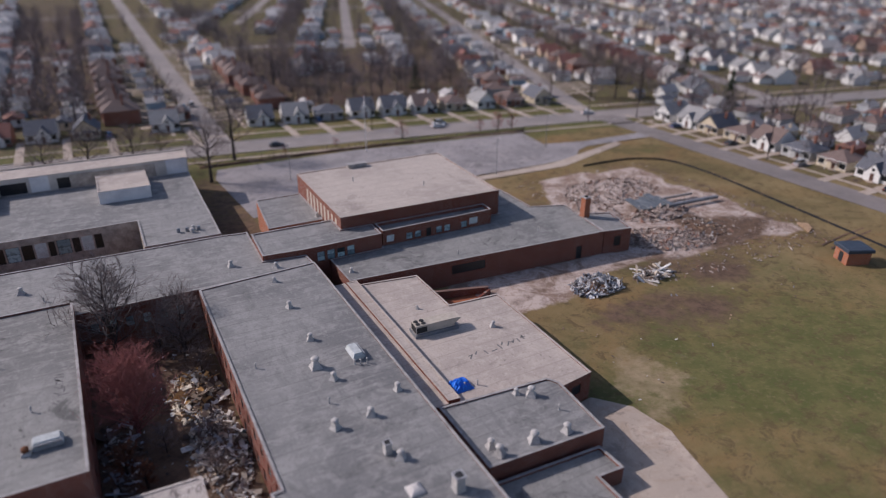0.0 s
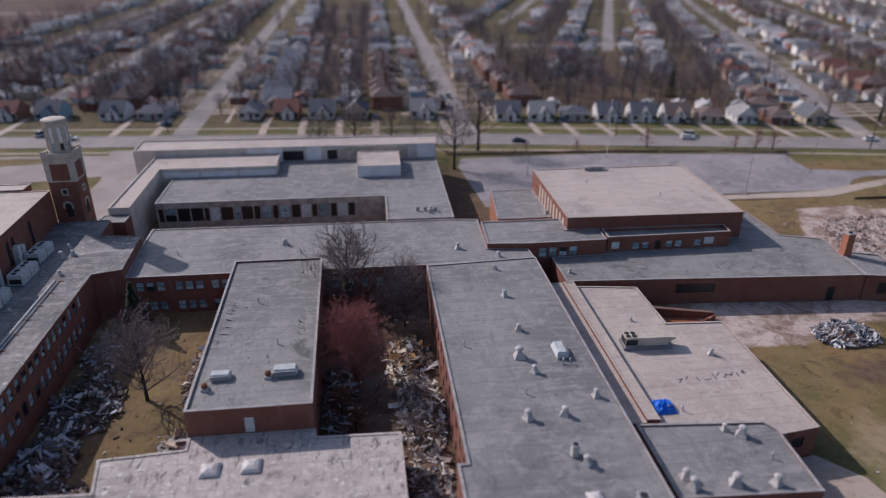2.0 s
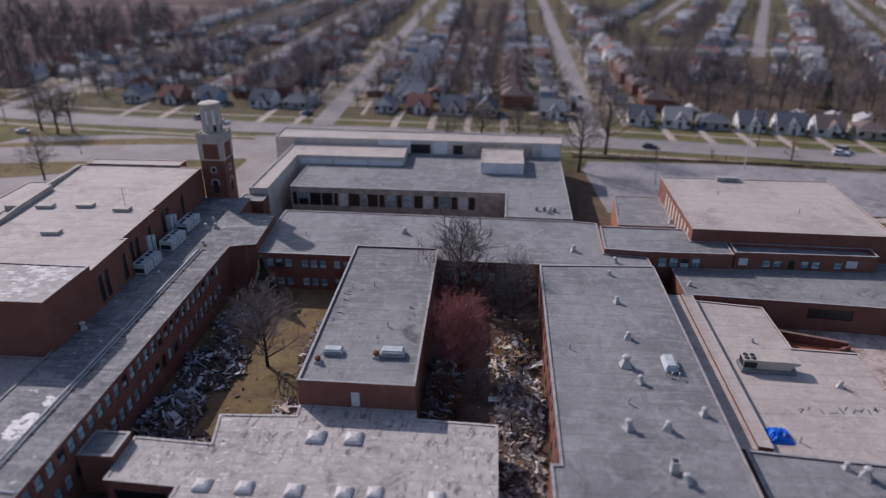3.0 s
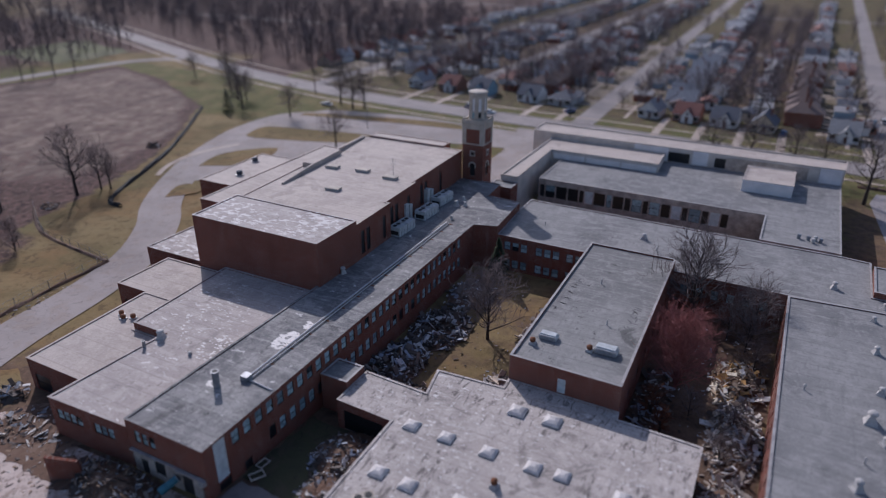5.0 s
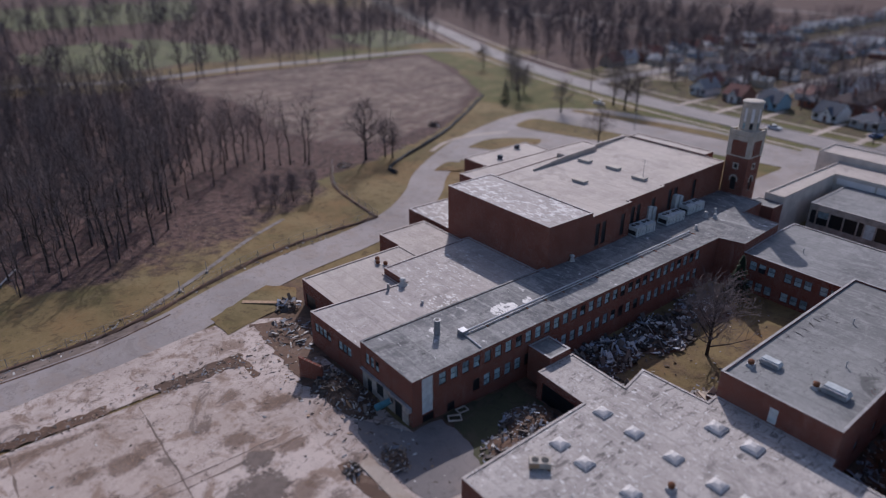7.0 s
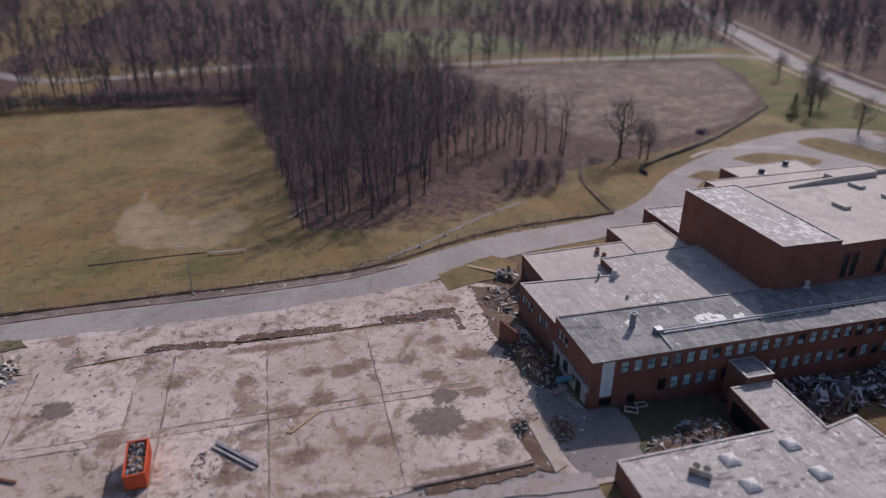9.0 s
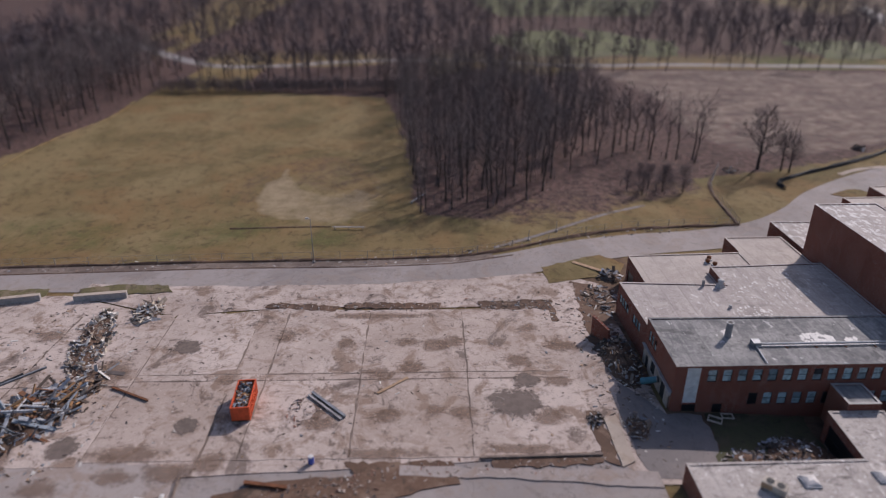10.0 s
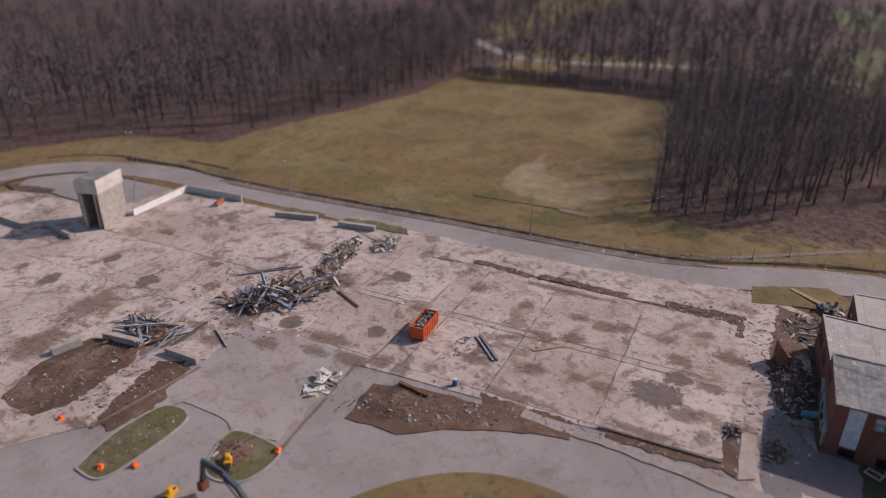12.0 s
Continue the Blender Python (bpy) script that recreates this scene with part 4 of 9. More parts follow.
def window_data(w, h, style):
    """Meshes of a two-sash window: frame, upper pane, lower pane. x along the wall, -y outwards."""
    key = (round(w, 2), round(h, 2), style)
    if key not in WINDOWS:
        t = 0.07
        fr = Mesh()
        for x0, x1, z0, z1 in ((0, t, 0, h), (w - t, w, 0, h), (t, w - t, 0, t), (t, w - t, h - t, h), (t, w - t, h / 2 - t / 2, h / 2 + t / 2)):
            fr.box(x0, x1, -0.05, 0.05, z0, z1)
        panes = []
        for z0, z1 in ((t, h / 2 - t / 2), (h / 2 + t / 2, h - t)):
            panes.append(Mesh().box(t, w - t, -0.012, 0.012, z0, z1).data("pane", M[{"dark": "pane_dark", "white": "pane_pale"}.get(style, "pane")]))
        WINDOWS[key] = (fr.data("window", M["frame_white" if style == "white" else "frame"]), panes)
    return WINDOWS[key]


def add_window(parent, p, q, hole, style="plain", depth=0.14):
    """A window unit set into an opening of the wall from p to q."""
    p, q = Vector((*p, 0)), Vector((*q, 0))
    d = (q - p).normalized()
    n = Vector((d.y, -d.x, 0))
    u0, u1, v0, v1 = hole[:4]
    o = p + d * u0 - n * depth + Vector((0, 0, v0)) - parent.location
    m = Matrix(((d.x, -n.x, 0, o.x), (d.y, -n.y, 0, o.y), (0, 0, 1, o.z), (0, 0, 0, 1)))
    frame_me, panes = window_data(u1 - u0, v1 - v0, style)
    w = part("window", frame_me, None, parent, at=m)
    for i, me in enumerate(panes):
        at = pose(0, -0.06, 0.1, -32) if style == "tilt" and i == 0 else None
        part("pane", me, None, w, at=at)
    return w


def rows_of(n, start, step, w, z, h, skip=()):
    return [(start + i * step, start + i * step + w, z, z + h) for i in range(n) if i not in skip]


def block(name, label, poly, top, wall, roof, cope="coping", holes=None, parapet=0.09, base=None, style=None, category="building", deep=0.22):
    """A flat-roofed block: brick walls with openings, sunk roof, parapet and coping, and its windows."""
    cx = sum(p[0] for p in poly) / len(poly)
    cy = sum(p[1] for p in poly) / len(poly)
    low = base if base is not None else min(gh(p[1]) for p in poly) - 0.15
    t = thing(name, label, category, at=pose(cx, cy, low))
    holes, style = holes or {}, style or {}
    w = Mesh()
    for i, p in enumerate(poly):
        wall_run(w, p, poly[(i + 1) % len(poly)], low, top, holes.get(i, []), deep)
    inner = inset(poly, 0.27)
    for i in range(len(poly)):
        j = (i + 1) % len(poly)
        w.face([(*inner[j], top - parapet - 0.05), (*inner[i], top - parapet - 0.05), (*inner[i], top), (*inner[j], top)])
    w.v = [(x - cx, y - cy, z - low) for x, y, z in w.v]
    part("wall", w, M[wall], t)
    r = Mesh()
    mid = inset(poly, 0.2)
    r.solid([(x - cx, y - cy, top - parapet - 0.25 - low) for x, y in mid], [(x - cx, y - cy, top - parapet - low) for x, y in mid])
    part("roof", r, M[roof], t)
    edge_mat = M[cope] if roof in ("roof_grey", "roof_lw") else M[roof]
    outer, inn = inset(poly, -0.04), inset(poly, 0.30)
    for i in range(len(poly)):
        j = (i + 1) % len(poly)
        ring = [outer[i], outer[j], inn[j], inn[i]]
        part("coping", Mesh().solid([(x - cx, y - cy, top - low + 0.003) for x, y in ring], [(x - cx, y - cy, top - low + 0.05) for x, y in ring]), edge_mat, t)
    for i, hs in holes.items():
        for h in hs:
            if len(h) > 4:
                if h[4] == "open":
                    continue
                add_window(t, poly[i], poly[(i + 1) % len(poly)], h, h[4])
            else:
                add_window(t, poly[i], poly[(i + 1) % len(poly)], h, style.get(i, "plain"))
    return t


# West classroom wing: two storeys of sash windows towards the court, a blank end with a tall stair window.
WING = [(-52.6, 32), (-40.6, 32), (-41.1, 102), (-36.7, 103.3), (-37.5, 117.2), (-45, 118), (-45.5, 126), (-55.5, 126), (-54.2, 100), (-52.6, 69)]
up = rows_of(31, 4.25, 1.957, 1.2, 4.3, 1.85)
down = rows_of(31, 4.25, 1.957, 1.2, 0.6, 1.9, (0, 1, 2, 9, 10))
up = [h + (("tilt",) if i in (3, 14, 17, 18, 23) else ("plain",)) for i, h in enumerate(up)]
down = [h + (("dark",) if i in (0, 5, 14) else ("plain",)) for i, h in enumerate(down)]
stair = [(1.5, 3.3, 1.0, 6.5, "white"), (1.55, 3.4, -1.0, 0.8, "dark"), (5.6, 6.9, -0.9, 0.8, "dark")]
wing = block("classroom_wing", "two-storey red brick classroom wing with rows of dusty sash windows", WING, 6.75, "brick", "roof_wing", holes={0: [(1.2, 2.1, 3.9, 5.6), (2.4, 3.3, 3.9, 5.6), (3.6, 4.5, 3.9, 5.6)], 1: stair + up + down, 3: [(2, 3.2, 3.4, 5), (5, 6.2, 3.4, 5)]})
WHITE1 = [(-65.7, 31.4), (-52.64, 32), (-52.64, 67.95), (-72, 67.95), (-71, 48.3), (-64.6, 48.3)]
block("shop_block", "red brick shop block with a pale peeling flat roof", WHITE1, 5.6, "brick", "roof_patch", holes={0: rows_of(4, 1.0, 1.12, 1.06, 2.7, 1.5) + rows_of(3, 7.4, 1.12, 1.06, 2.7, 1.5)})
block("store_block", "low red brick store with a pale flat roof", [(-78.1, 36.4), (-66.2, 36.4), (-64.7, 48.25), (-71.05, 48.25), (-71.4, 57), (-79, 57)], 4.4, "brick", "roof_light", holes={0: [(1.0, 4.2, -0.4, 2.2, "dark")]})
block("plant_block", "small red brick plant block with a pale roof", [(-85.7, 57.05), (-71.5, 57.05), (-72.05, 67.9), (-85.8, 67.9)], 4.4, "brick", "roof_light", holes={3: [(2, 5, -1, 1.6, "dark")], 0: [(1.0, 3.2, -1, 1.6, "dark")]})
block("stage_annex", "low red brick annex beside the auditorium", [(-92.5, 69), (-78.1, 69), (-78.3, 80.2), (-92.2, 80.2)], 4.7, "brick", "roof_flake")
block("stage_house", "tall windowless red brick stage house with a peeling roof", [(-78, 68), (-52, 68), (-51.85, 78.6), (-78.2, 79)], 14.1, "brick", "roof_flake")
aud_e = [(1.2, 2.4, 7.4, 11.6, "dark"), (3.0, 4.2, 7.4, 11.6, "dark"), (8.5, 9.7, 7.4, 11.6, "dark"), (10.4, 11.6, 7.4, 11.6, "dark"), (16.5, 17.7, 7.4, 11.6, "dark"), (18.4, 19.6, 7.4, 11.6, "dark")]
block("auditorium", "large red brick auditorium with a pale flat roof", [(-78.5, 79.05), (-51.9, 78.65), (-52.3, 90), (-53.2, 90), (-53.7, 102), (-54.3, 102), (-55.2, 125.95), (-82, 125.95)], 13.3, "brick", "roof_light", holes={1: aud_e[:2] + aud_e[2:3], 3: [(1.5, 2.7, 7.4, 11.6, "dark"), (3.4, 4.6, 7.4, 11.6, "dark"), (8.2, 9.4, 7.4, 11.6, "dark")], 5: [(3, 4.2, 7.4, 11.6, "dark"), (5, 6.2, 7.4, 11.6, "dark"), (12, 13.2, 7.4, 11.6, "dark")]})
block("auditorium_aisle", "lower side aisle of the brick auditorium with a pale roof", [(-89.3, 80.25), (-78.55, 80.25), (-81.8, 121), (-90, 121)], 11.0, "brick", "roof_light")
block("auditorium_gallery", "raised pale gallery strip along the auditorium front", [(-80, 126.0), (-60, 126.0), (-60, 129.5), (-80, 129.5)], 13.6, "brick", "roof_light")
block("entrance_block", "low red brick entrance block with roof units", [(-112, 101), (-89.8, 101), (-90.05, 124), (-113, 124)], 5.0, "brick", "roof_light", holes={3: [(4, 6, -0.5, 2, "dark"), (9, 13, -1.8, 2, "dark")], 0: [(3, 5, 0, 2, "dark"), (8, 10, 0, 2, "dark")]})

# Court wing, canopy roof and link.
block("court_wing", "windowless red brick court wing with a stained grey roof", [(-18.4, 64.3), (-3.6, 64.1), (-3.9, 104.3), (-18.7, 104.5)], 6.65, "brick", "roof_lw", parapet=0.25, holes={0: [(6.7, 7.8, 3.0, 5.2, "white")], 1: rows_of(6, 6, 5.5, 1.3, 0.4, 1.6), 3: rows_of(6, 6, 5.5, 1.3, 0.4, 1.6)})
block("flat_block", "single-storey block with a weathered silver roof and domed rooflights", [(-27.7, 29.2), (6.7, 29.2), (6.7, 62.2), (-3.3, 62.6), (-3.5, 64.05), (-18.4, 64.25), (-18.3, 62.2), (-27.8, 61.7), (-26.8, 56.5), (-36.3, 57.0), (-36.3, 50.0), (-28, 49.6)], 2.85, "brick", "roof_flat", parapet=0.06, holes={11: [(1.2, 5.8, -0.6, 1.9, "dark"), (8, 12, -0.9, 1.9, "dark")], 10: [(1, 7, -1.4, 1.6, "dark")]})
block("porch_block", "small brick porch block against the classroom wing", [(-40.55, 52.4), (-36.35, 52.4), (-36.35, 56.5), (-40.55, 56.5)], 3.9, "brick", "roof_grey", parapet=0.1)
LINK = [(-36.65, 103.6), (-18.75, 103.3), (-18.75, 104.55), (-3.85, 104.4), (-3.85, 102.9), (13.9, 102.5), (33.55, 102.7), (33.4, 106.8), (25.9, 107.8), (26.5, 122), (22, 122.7), (-37.6, 124.4), (-37.55, 117.2)]
win_link = rows_of(3, 1.4, 1.7, 1.3, 2.2, 1.7) + rows_of(3, 7.8, 1.7, 1.3, 2.2, 1.7) + rows_of(2, 13.8, 1.7, 1.3, 2.2, 1.7)
win_link += [(a, b, c - 3.7, d - 3.7) for a, b, c, d in win_link]
block("link_wing", "two-storey red brick link wing with a grey roof", LINK, 5.0, "brick", "roof_grey", holes={0: win_link, 4: rows_of(6, 1.5, 2.5, 1.2, 1.2, 1.7)}, parapet=0.12)
MID = [(12.2, 28), (33.2, 28), (33.55, 102.65), (13.9, 101.6), (13.3, 53.4), (12.2, 53.4)]
block("east_wing", "long red brick wing with a grey roof and many vents", MID, 5.35, "brick", "roof_grey", holes={3: rows_of(14, 2.5, 3.3, 1.3, 2.3, 1.8) + rows_of(14, 2.5, 3.3, 1.3, -1.2, 1.8)}, parapet=0.12)
block("corner_block", "red brick corner block with a row of windows", [(33.5, 107.05), (48.4, 107.1), (48.6, 112.3), (42.25, 112.45), (42.4, 118), (26.5, 118.3), (25.9, 107.85)], 6.0, "brick", "roof_grey", holes={0: rows_of(4, 2.0, 1.95, 1.5, 3.0, 1.9)}, style={0: "plain"}, parapet=0.15)

# Gymnasium and the low extension.
GYM = [(42.3, 112.5), (77.6, 111.4), (79, 141.6), (43, 142)]
strip = rows_of(9, 7.0, 2.35, 1.25, 2.3, 5.0)
gym = block("gymnasium", "red brick gymnasium with a broad pale roof", GYM, 8.4, "brick", "roof_light", holes={3: [h + ("open",) for h in strip]})
gp, gq = Vector((43, 142, 0)), Vector((42.3, 112.5, 0))
gd = (gq - gp).normalized()
gn = Vector((gd.y, -gd.x, 0))
for a, b, z0, z1 in strip:
    o = gp + gd * ((a + b) / 2) - gn * 0.1 + Vector((0, 0, (z0 + z1) / 2)) - gym.location
    part("glazed_panel", Mesh().obox(Matrix.Translation(o) @ Matrix(((gd.x, gn.x, 0), (gd.y, gn.y, 0), (0, 0, 1))).to_4x4(), 0.6, 0.06, 2.48), M["stone"], gym, "tall cream panel")
block("gymnasium_terrace", "lower brick locker block with small windows before the gymnasium", [(49.0, 108.0), (73.5, 107.9), (73.7, 111.4), (49.1, 112.2)], 6.0, "brick", "roof_grey", holes={0: [(0.8, 2.4, 3.5, 4.9, "white"), (5.0, 6.4, 3.2, 4.6), (6.9, 8.3, 3.2, 4.6), (9.4, 10.5, 3.0, 4.8, "dark"), (11.6, 13.0, 3.2, 4.6), (13.5, 14.9, 3.2, 4.6), (17.4, 18.8, 3.2, 4.6), (19.3, 21.3, 3.6, 5.0, "white")]}, parapet=0.6)
block("foyer_block", "low brick foyer with a grey roof beside the gymnasium", [(31.2, 124), (42.5, 123.8), (42.9, 141), (33, 141.1)], 4.0, "brick_orange", "roof_grey")
block("low_extension", "long low red brick extension with a grey roof and broken windows", [(37.9, 97.2), (91.4, 93.1), (93.8, 108.8), (86.4, 111.4), (86.5, 124), (78.3, 124), (77.7, 111.3), (48.7, 112.2), (48.5, 107.0), (37.9, 106.95)], 3.0, "brick", "roof_lw", holes={0: [(19.5, 26.5, 0.2, 2.0, "dark"), (47.2, 48.6, -2, 0.8, "dark")]}, parapet=0.1)
block("boiler_block", "low red brick boiler house at the demolition edge", [(91.5, 93.0), (97.6, 91.8), (99.7, 100.5), (93.0, 103.2)], 3.0, "brick", "roof_grey", holes={0: [(2.4, 4.0, -0.6, 1.6, "dark")]}, parapet=0.15)
chim = thing("brick_chimney", "square orange brick chimney stack", "chimney", at=pose(93.2, 101.4, 2.85))
part("stack", Mesh().taper(-0.75, 0.75, -0.75, 0.75, 0, 4.4, 0.06), M["brick_orange"], chim)
part("cap", Mesh().box(-0.8, 0.8, -0.8, 0.8, 4.4, 4.6), M["coping"], chim)
part("flue", Mesh().lathe([(0.35, 4.6), (0.35, 4.85)], 8), M["dark"], chim)

# Pale single-storey blocks east of the long wing.
block("pale_block", "single-storey brick block with a pale flat roof", [(38.85, 96.2), (38.43, 60.0), (51.5, 58.1), (51.5, 56.45), (57.7, 57.2), (58.5, 82.1), (49.5, 82.7), (49.5, 94.6)], 2.5, "brick", "roof_light", parapet=0.1, holes={3: [(2.6, 4.4, -0.2, 1.3, "dark")]})
block("passage_roof", "sunken stained roof of the passage beside the long wing", [(33.62, 60.3), (36.75, 60.2), (36.95, 97.1), (33.62, 97.1)], 2.8, "brick", "roof_light", parapet=0.05)
block("passage_strip", "narrow raised pale parapet roof along the passage", [(36.8, 60.2), (38.38, 60.0), (38.8, 96.4), (37.0, 96.4)], 3.3, "brick", "roof_light", parapet=0.05)
block("kitchen_block", "low brick kitchen block crowded with roof vents", [(34.9, 47.5), (50.7, 46.6), (51.45, 56.4), (50.5, 57.95), (34.95, 59.3)], 3.5, "brick", "roof_grey", parapet=0.15)
block("service_block", "low brick service block with a stained roof", [(34.9, 30), (46.3, 30), (46.3, 42.1), (49.7, 41.9), (49.6, 46.0), (34.95, 46.9)], 1.6, "brick", "roof_lw", parapet=0.3)

# Front building: offices round a yard, with a raised L of pale roofs.
ann = [(-41, 139.2), (8.5, 138.4), (8.3, 124.4), (22, 124), (23, 166), (-41, 168)]
facade, fx = [], 0.4
for w_, st_ in zip((1.1, 2.3, 2.6, 2.5, 1.0, 1.9, 2.6, 1.2, 2.4, 1.3, 2.2, 1.1, 2.3, 1.9, 2.0, 1.1, 2.4, 1.3, 2.0, 1.4), ("dark", "plain", "dark", "dark", "dark", "white", "dark", "plain", "dark", "dark", "plain", "dark", "plain", "dark", "white", "dark", "plain", "dark", "white", "dark")):
    facade.append((fx, fx + w_, 0.5, 3.55, st_))
    fx += w_ + 0.3
block("office_block", "single-storey pale office block with broken window bays", ann, 4.9, "tan_wall", "roof_grey", holes={0: facade}, parapet=0.12)
block("raised_block", "raised pale-walled arm of the office block", [(-47.9, 131.9), (-43.7, 131.8), (-44, 156.8), (-16.7, 156.5), (-17, 167.3), (-47.7, 167.8)], 7.0, "cream_wall", "roof_light", parapet=0.25)
block("front_range", "long pale-walled front range with a flat roof", [(-53, 168), (23.2, 166.6), (23.9, 174.5), (-53.3, 177.5)], 8.5, "cream_wall", "roof_light", parapet=0.25, holes={0: [(36.5, 42, 4.9, 7.4, "dark"), (48, 51, 4.9, 7.4, "dark"), (71.5, 73.3, 5.9, 7.6, "dark")]})
block("roof_penthouse", "small pale penthouse on the office roof", [(2.6, 152.3), (13, 152.1), (13.2, 164), (2.8, 164.2)], 7.5, "white_wall", "roof_light", parapet=0.1, base=4.75)
for x0, x1, mat, lab in ((-25, -16.3, "white_wall", "white painted wall panel of the front range"), (-10.3, -6.6, "white_wall", "white painted wall panel beside the doors"), (18.2, 22.8, "white_wall", "white end panel of the front range"), (-2.4, 15.8, "tan_wall", "tan rendered wall panel above the office roof")):
    rw = thing("wall_panel", lab, "wall", at=pose((x0 + x1) / 2, 166.9 - (x0 + x1) / 2 * 0.0184, 4.8))
    part("panel", Mesh().box(-(x1 - x0) / 2, (x1 - x0) / 2, -0.12, 0.1, 0, 3.1 if mat == "tan_wall" else 3.5), M[mat], rw)
for x0, x1 in ((-43.2, -35), (-34.6, -26), (-25.6, -17)):
    rw = thing("wall_panel", "white lower wall panel of the raised block", "wall", "white wall panels", at=pose((x0 + x1) / 2, 156.68 - ((x0 + x1) / 2 + 44) * 0.011 - 0.12, 4.85))
    part("panel", Mesh().box(-(x1 - x0) / 2, (x1 - x0) / 2, -0.08, 0.08, 0, 1.35), M["white_wall"], rw)
block("yard_wall", "low brick end wall between wing and office block", [(-49, 127.5), (-43.6, 127.5), (-43.6, 131.7), (-49, 131.7)], 5.6, "brick", "roof_grey", parapet=0.1)

# Tower: brick shaft, stone-framed top storey, round lantern drum.
tower = thing("brick_tower", "square red brick tower with a round cream lantern", "tower", at=pose(-52.5, 128.3, -2.1))
H = 2.5
ring = [(-H, -H), (H, -H), (H, H), (-H, H)]
tw = Mesh()
for i in range(4):
    wall_run(tw, ring[i], ring[(i + 1) % 4], 0, 21.4, [(2.1, 2.9, 14.6, 15.5), (1.85, 3.15, 9.8, 12.6)], 0.3)
part("shaft", tw, M["brick"], tower)
part("shaft_core", Mesh().box(-H + 0.3, H - 0.3, -H + 0.3, H - 0.3, 0, 21.4), M["dark"], tower)
for i in range(4):
    m = pose(0, 0, 0, 0, 0, i * 90)
    sq = Mesh().obox(m @ pose(0, -H - 0.03, 15.62), 0.62, 0.08, 0.12).obox(m @ pose(0, -H - 0.03, 14.48), 0.62, 0.08, 0.12)
    for x in (-0.51, 0.51):
        sq.obox(m @ pose(x, -H - 0.03, 15.05), 0.11, 0.08, 0.45)
    part("square_window", sq, M["stone"], tower, "small square window with a stone surround")
    arch = Mesh()
    for k in range(7):
        a = math.pi * (k + 0.5) / 7
        arch.obox(m @ pose(0.78 * math.cos(a), -H - 0.03, 12.2 + 0.78 * math.sin(a)) @ Matrix.Rotation(-a, 4, "Y"), 0.16, 0.08, 0.2)
    for x in (-0.78, 0.78):
        arch.obox(m @ pose(x, -H - 0.03, 11.9), 0.14, 0.08, 0.2)
    part("arch_window", arch, M["stone"], tower, "arched window with a stone head")
    part("corner_stone", Mesh().obox(m @ pose(H - 0.38, -H + 0.38, 19.3), 0.48, 0.48, 2.1), M["stone"], tower)
    part("stone_course", Mesh().obox(m @ pose(0, -H - 0.02, 21.0), H - 0.4, 0.1, 0.45), M["stone"], tower)
    part("parapet", Mesh().obox(m @ pose(0, -H - 0.02, 22.25), H + 0.1, 0.14, 0.35), M["stone"], tower)
    part("finial", Mesh().taper(-0.3, 0.3, -0.3, 0.3, 22.0, 22.9, 0.08), M["stone"], tower, at=Matrix.Translation(m @ Vector((H - 0.15, -H + 0.15, 0))))
part("stone_band", Mesh().box(-H - 0.12, H + 0.12, -H - 0.12, H + 0.12, 17.05, 17.3), M["stone"], tower)
part("cornice", Mesh().taper(-H - 0.05, H + 0.05, -H - 0.05, H + 0.05, 21.4, 21.7, -0.2).box(-H - 0.22, H + 0.22, -H - 0.22, H + 0.22, 21.7, 21.95), M["stone"], tower)
part("lantern_base", Mesh().lathe([(2.1, 21.95), (2.1, 22.6), (1.95, 22.7)], 16), M["stone"], tower)
part("lantern_core", Mesh().lathe([(1.72, 22.7), (1.72, 28.0)], 24), M["stone"], tower)
part("lantern_drum", Mesh().lathe([(1.95, 27.3), (1.95, 28.0)], 24), M["stone"], tower)
for i in range(8):
    m = pose(0, 0, 0, 0, 0, i * 45 + 14)
    part("lantern_pier", Mesh().obox(m @ pose(1.83, 0, 25.0), 0.13, 0.42, 2.32), M["stone"], tower)
    n = m @ pose(0, 0, 0, 0, 0, 22.5)
    part("lantern_louvre", Mesh().obox(n @ pose(1.78, 0, 25.75), 0.05, 0.3, 1.4), M["white_wall"], tower, "pale boarded opening")
    part("lantern_pane", Mesh().obox(n @ pose(1.78, 0, 23.5), 0.04, 0.32, 0.6), M["pane"], tower)
part("lantern_cap", Mesh().lathe([(1.95, 28.0), (2.15, 28.1), (2.15, 28.45), (1.9, 28.6), (0.6, 28.75)], 24), M["stone"], tower)

# ---------------------------------------------------------------- trees


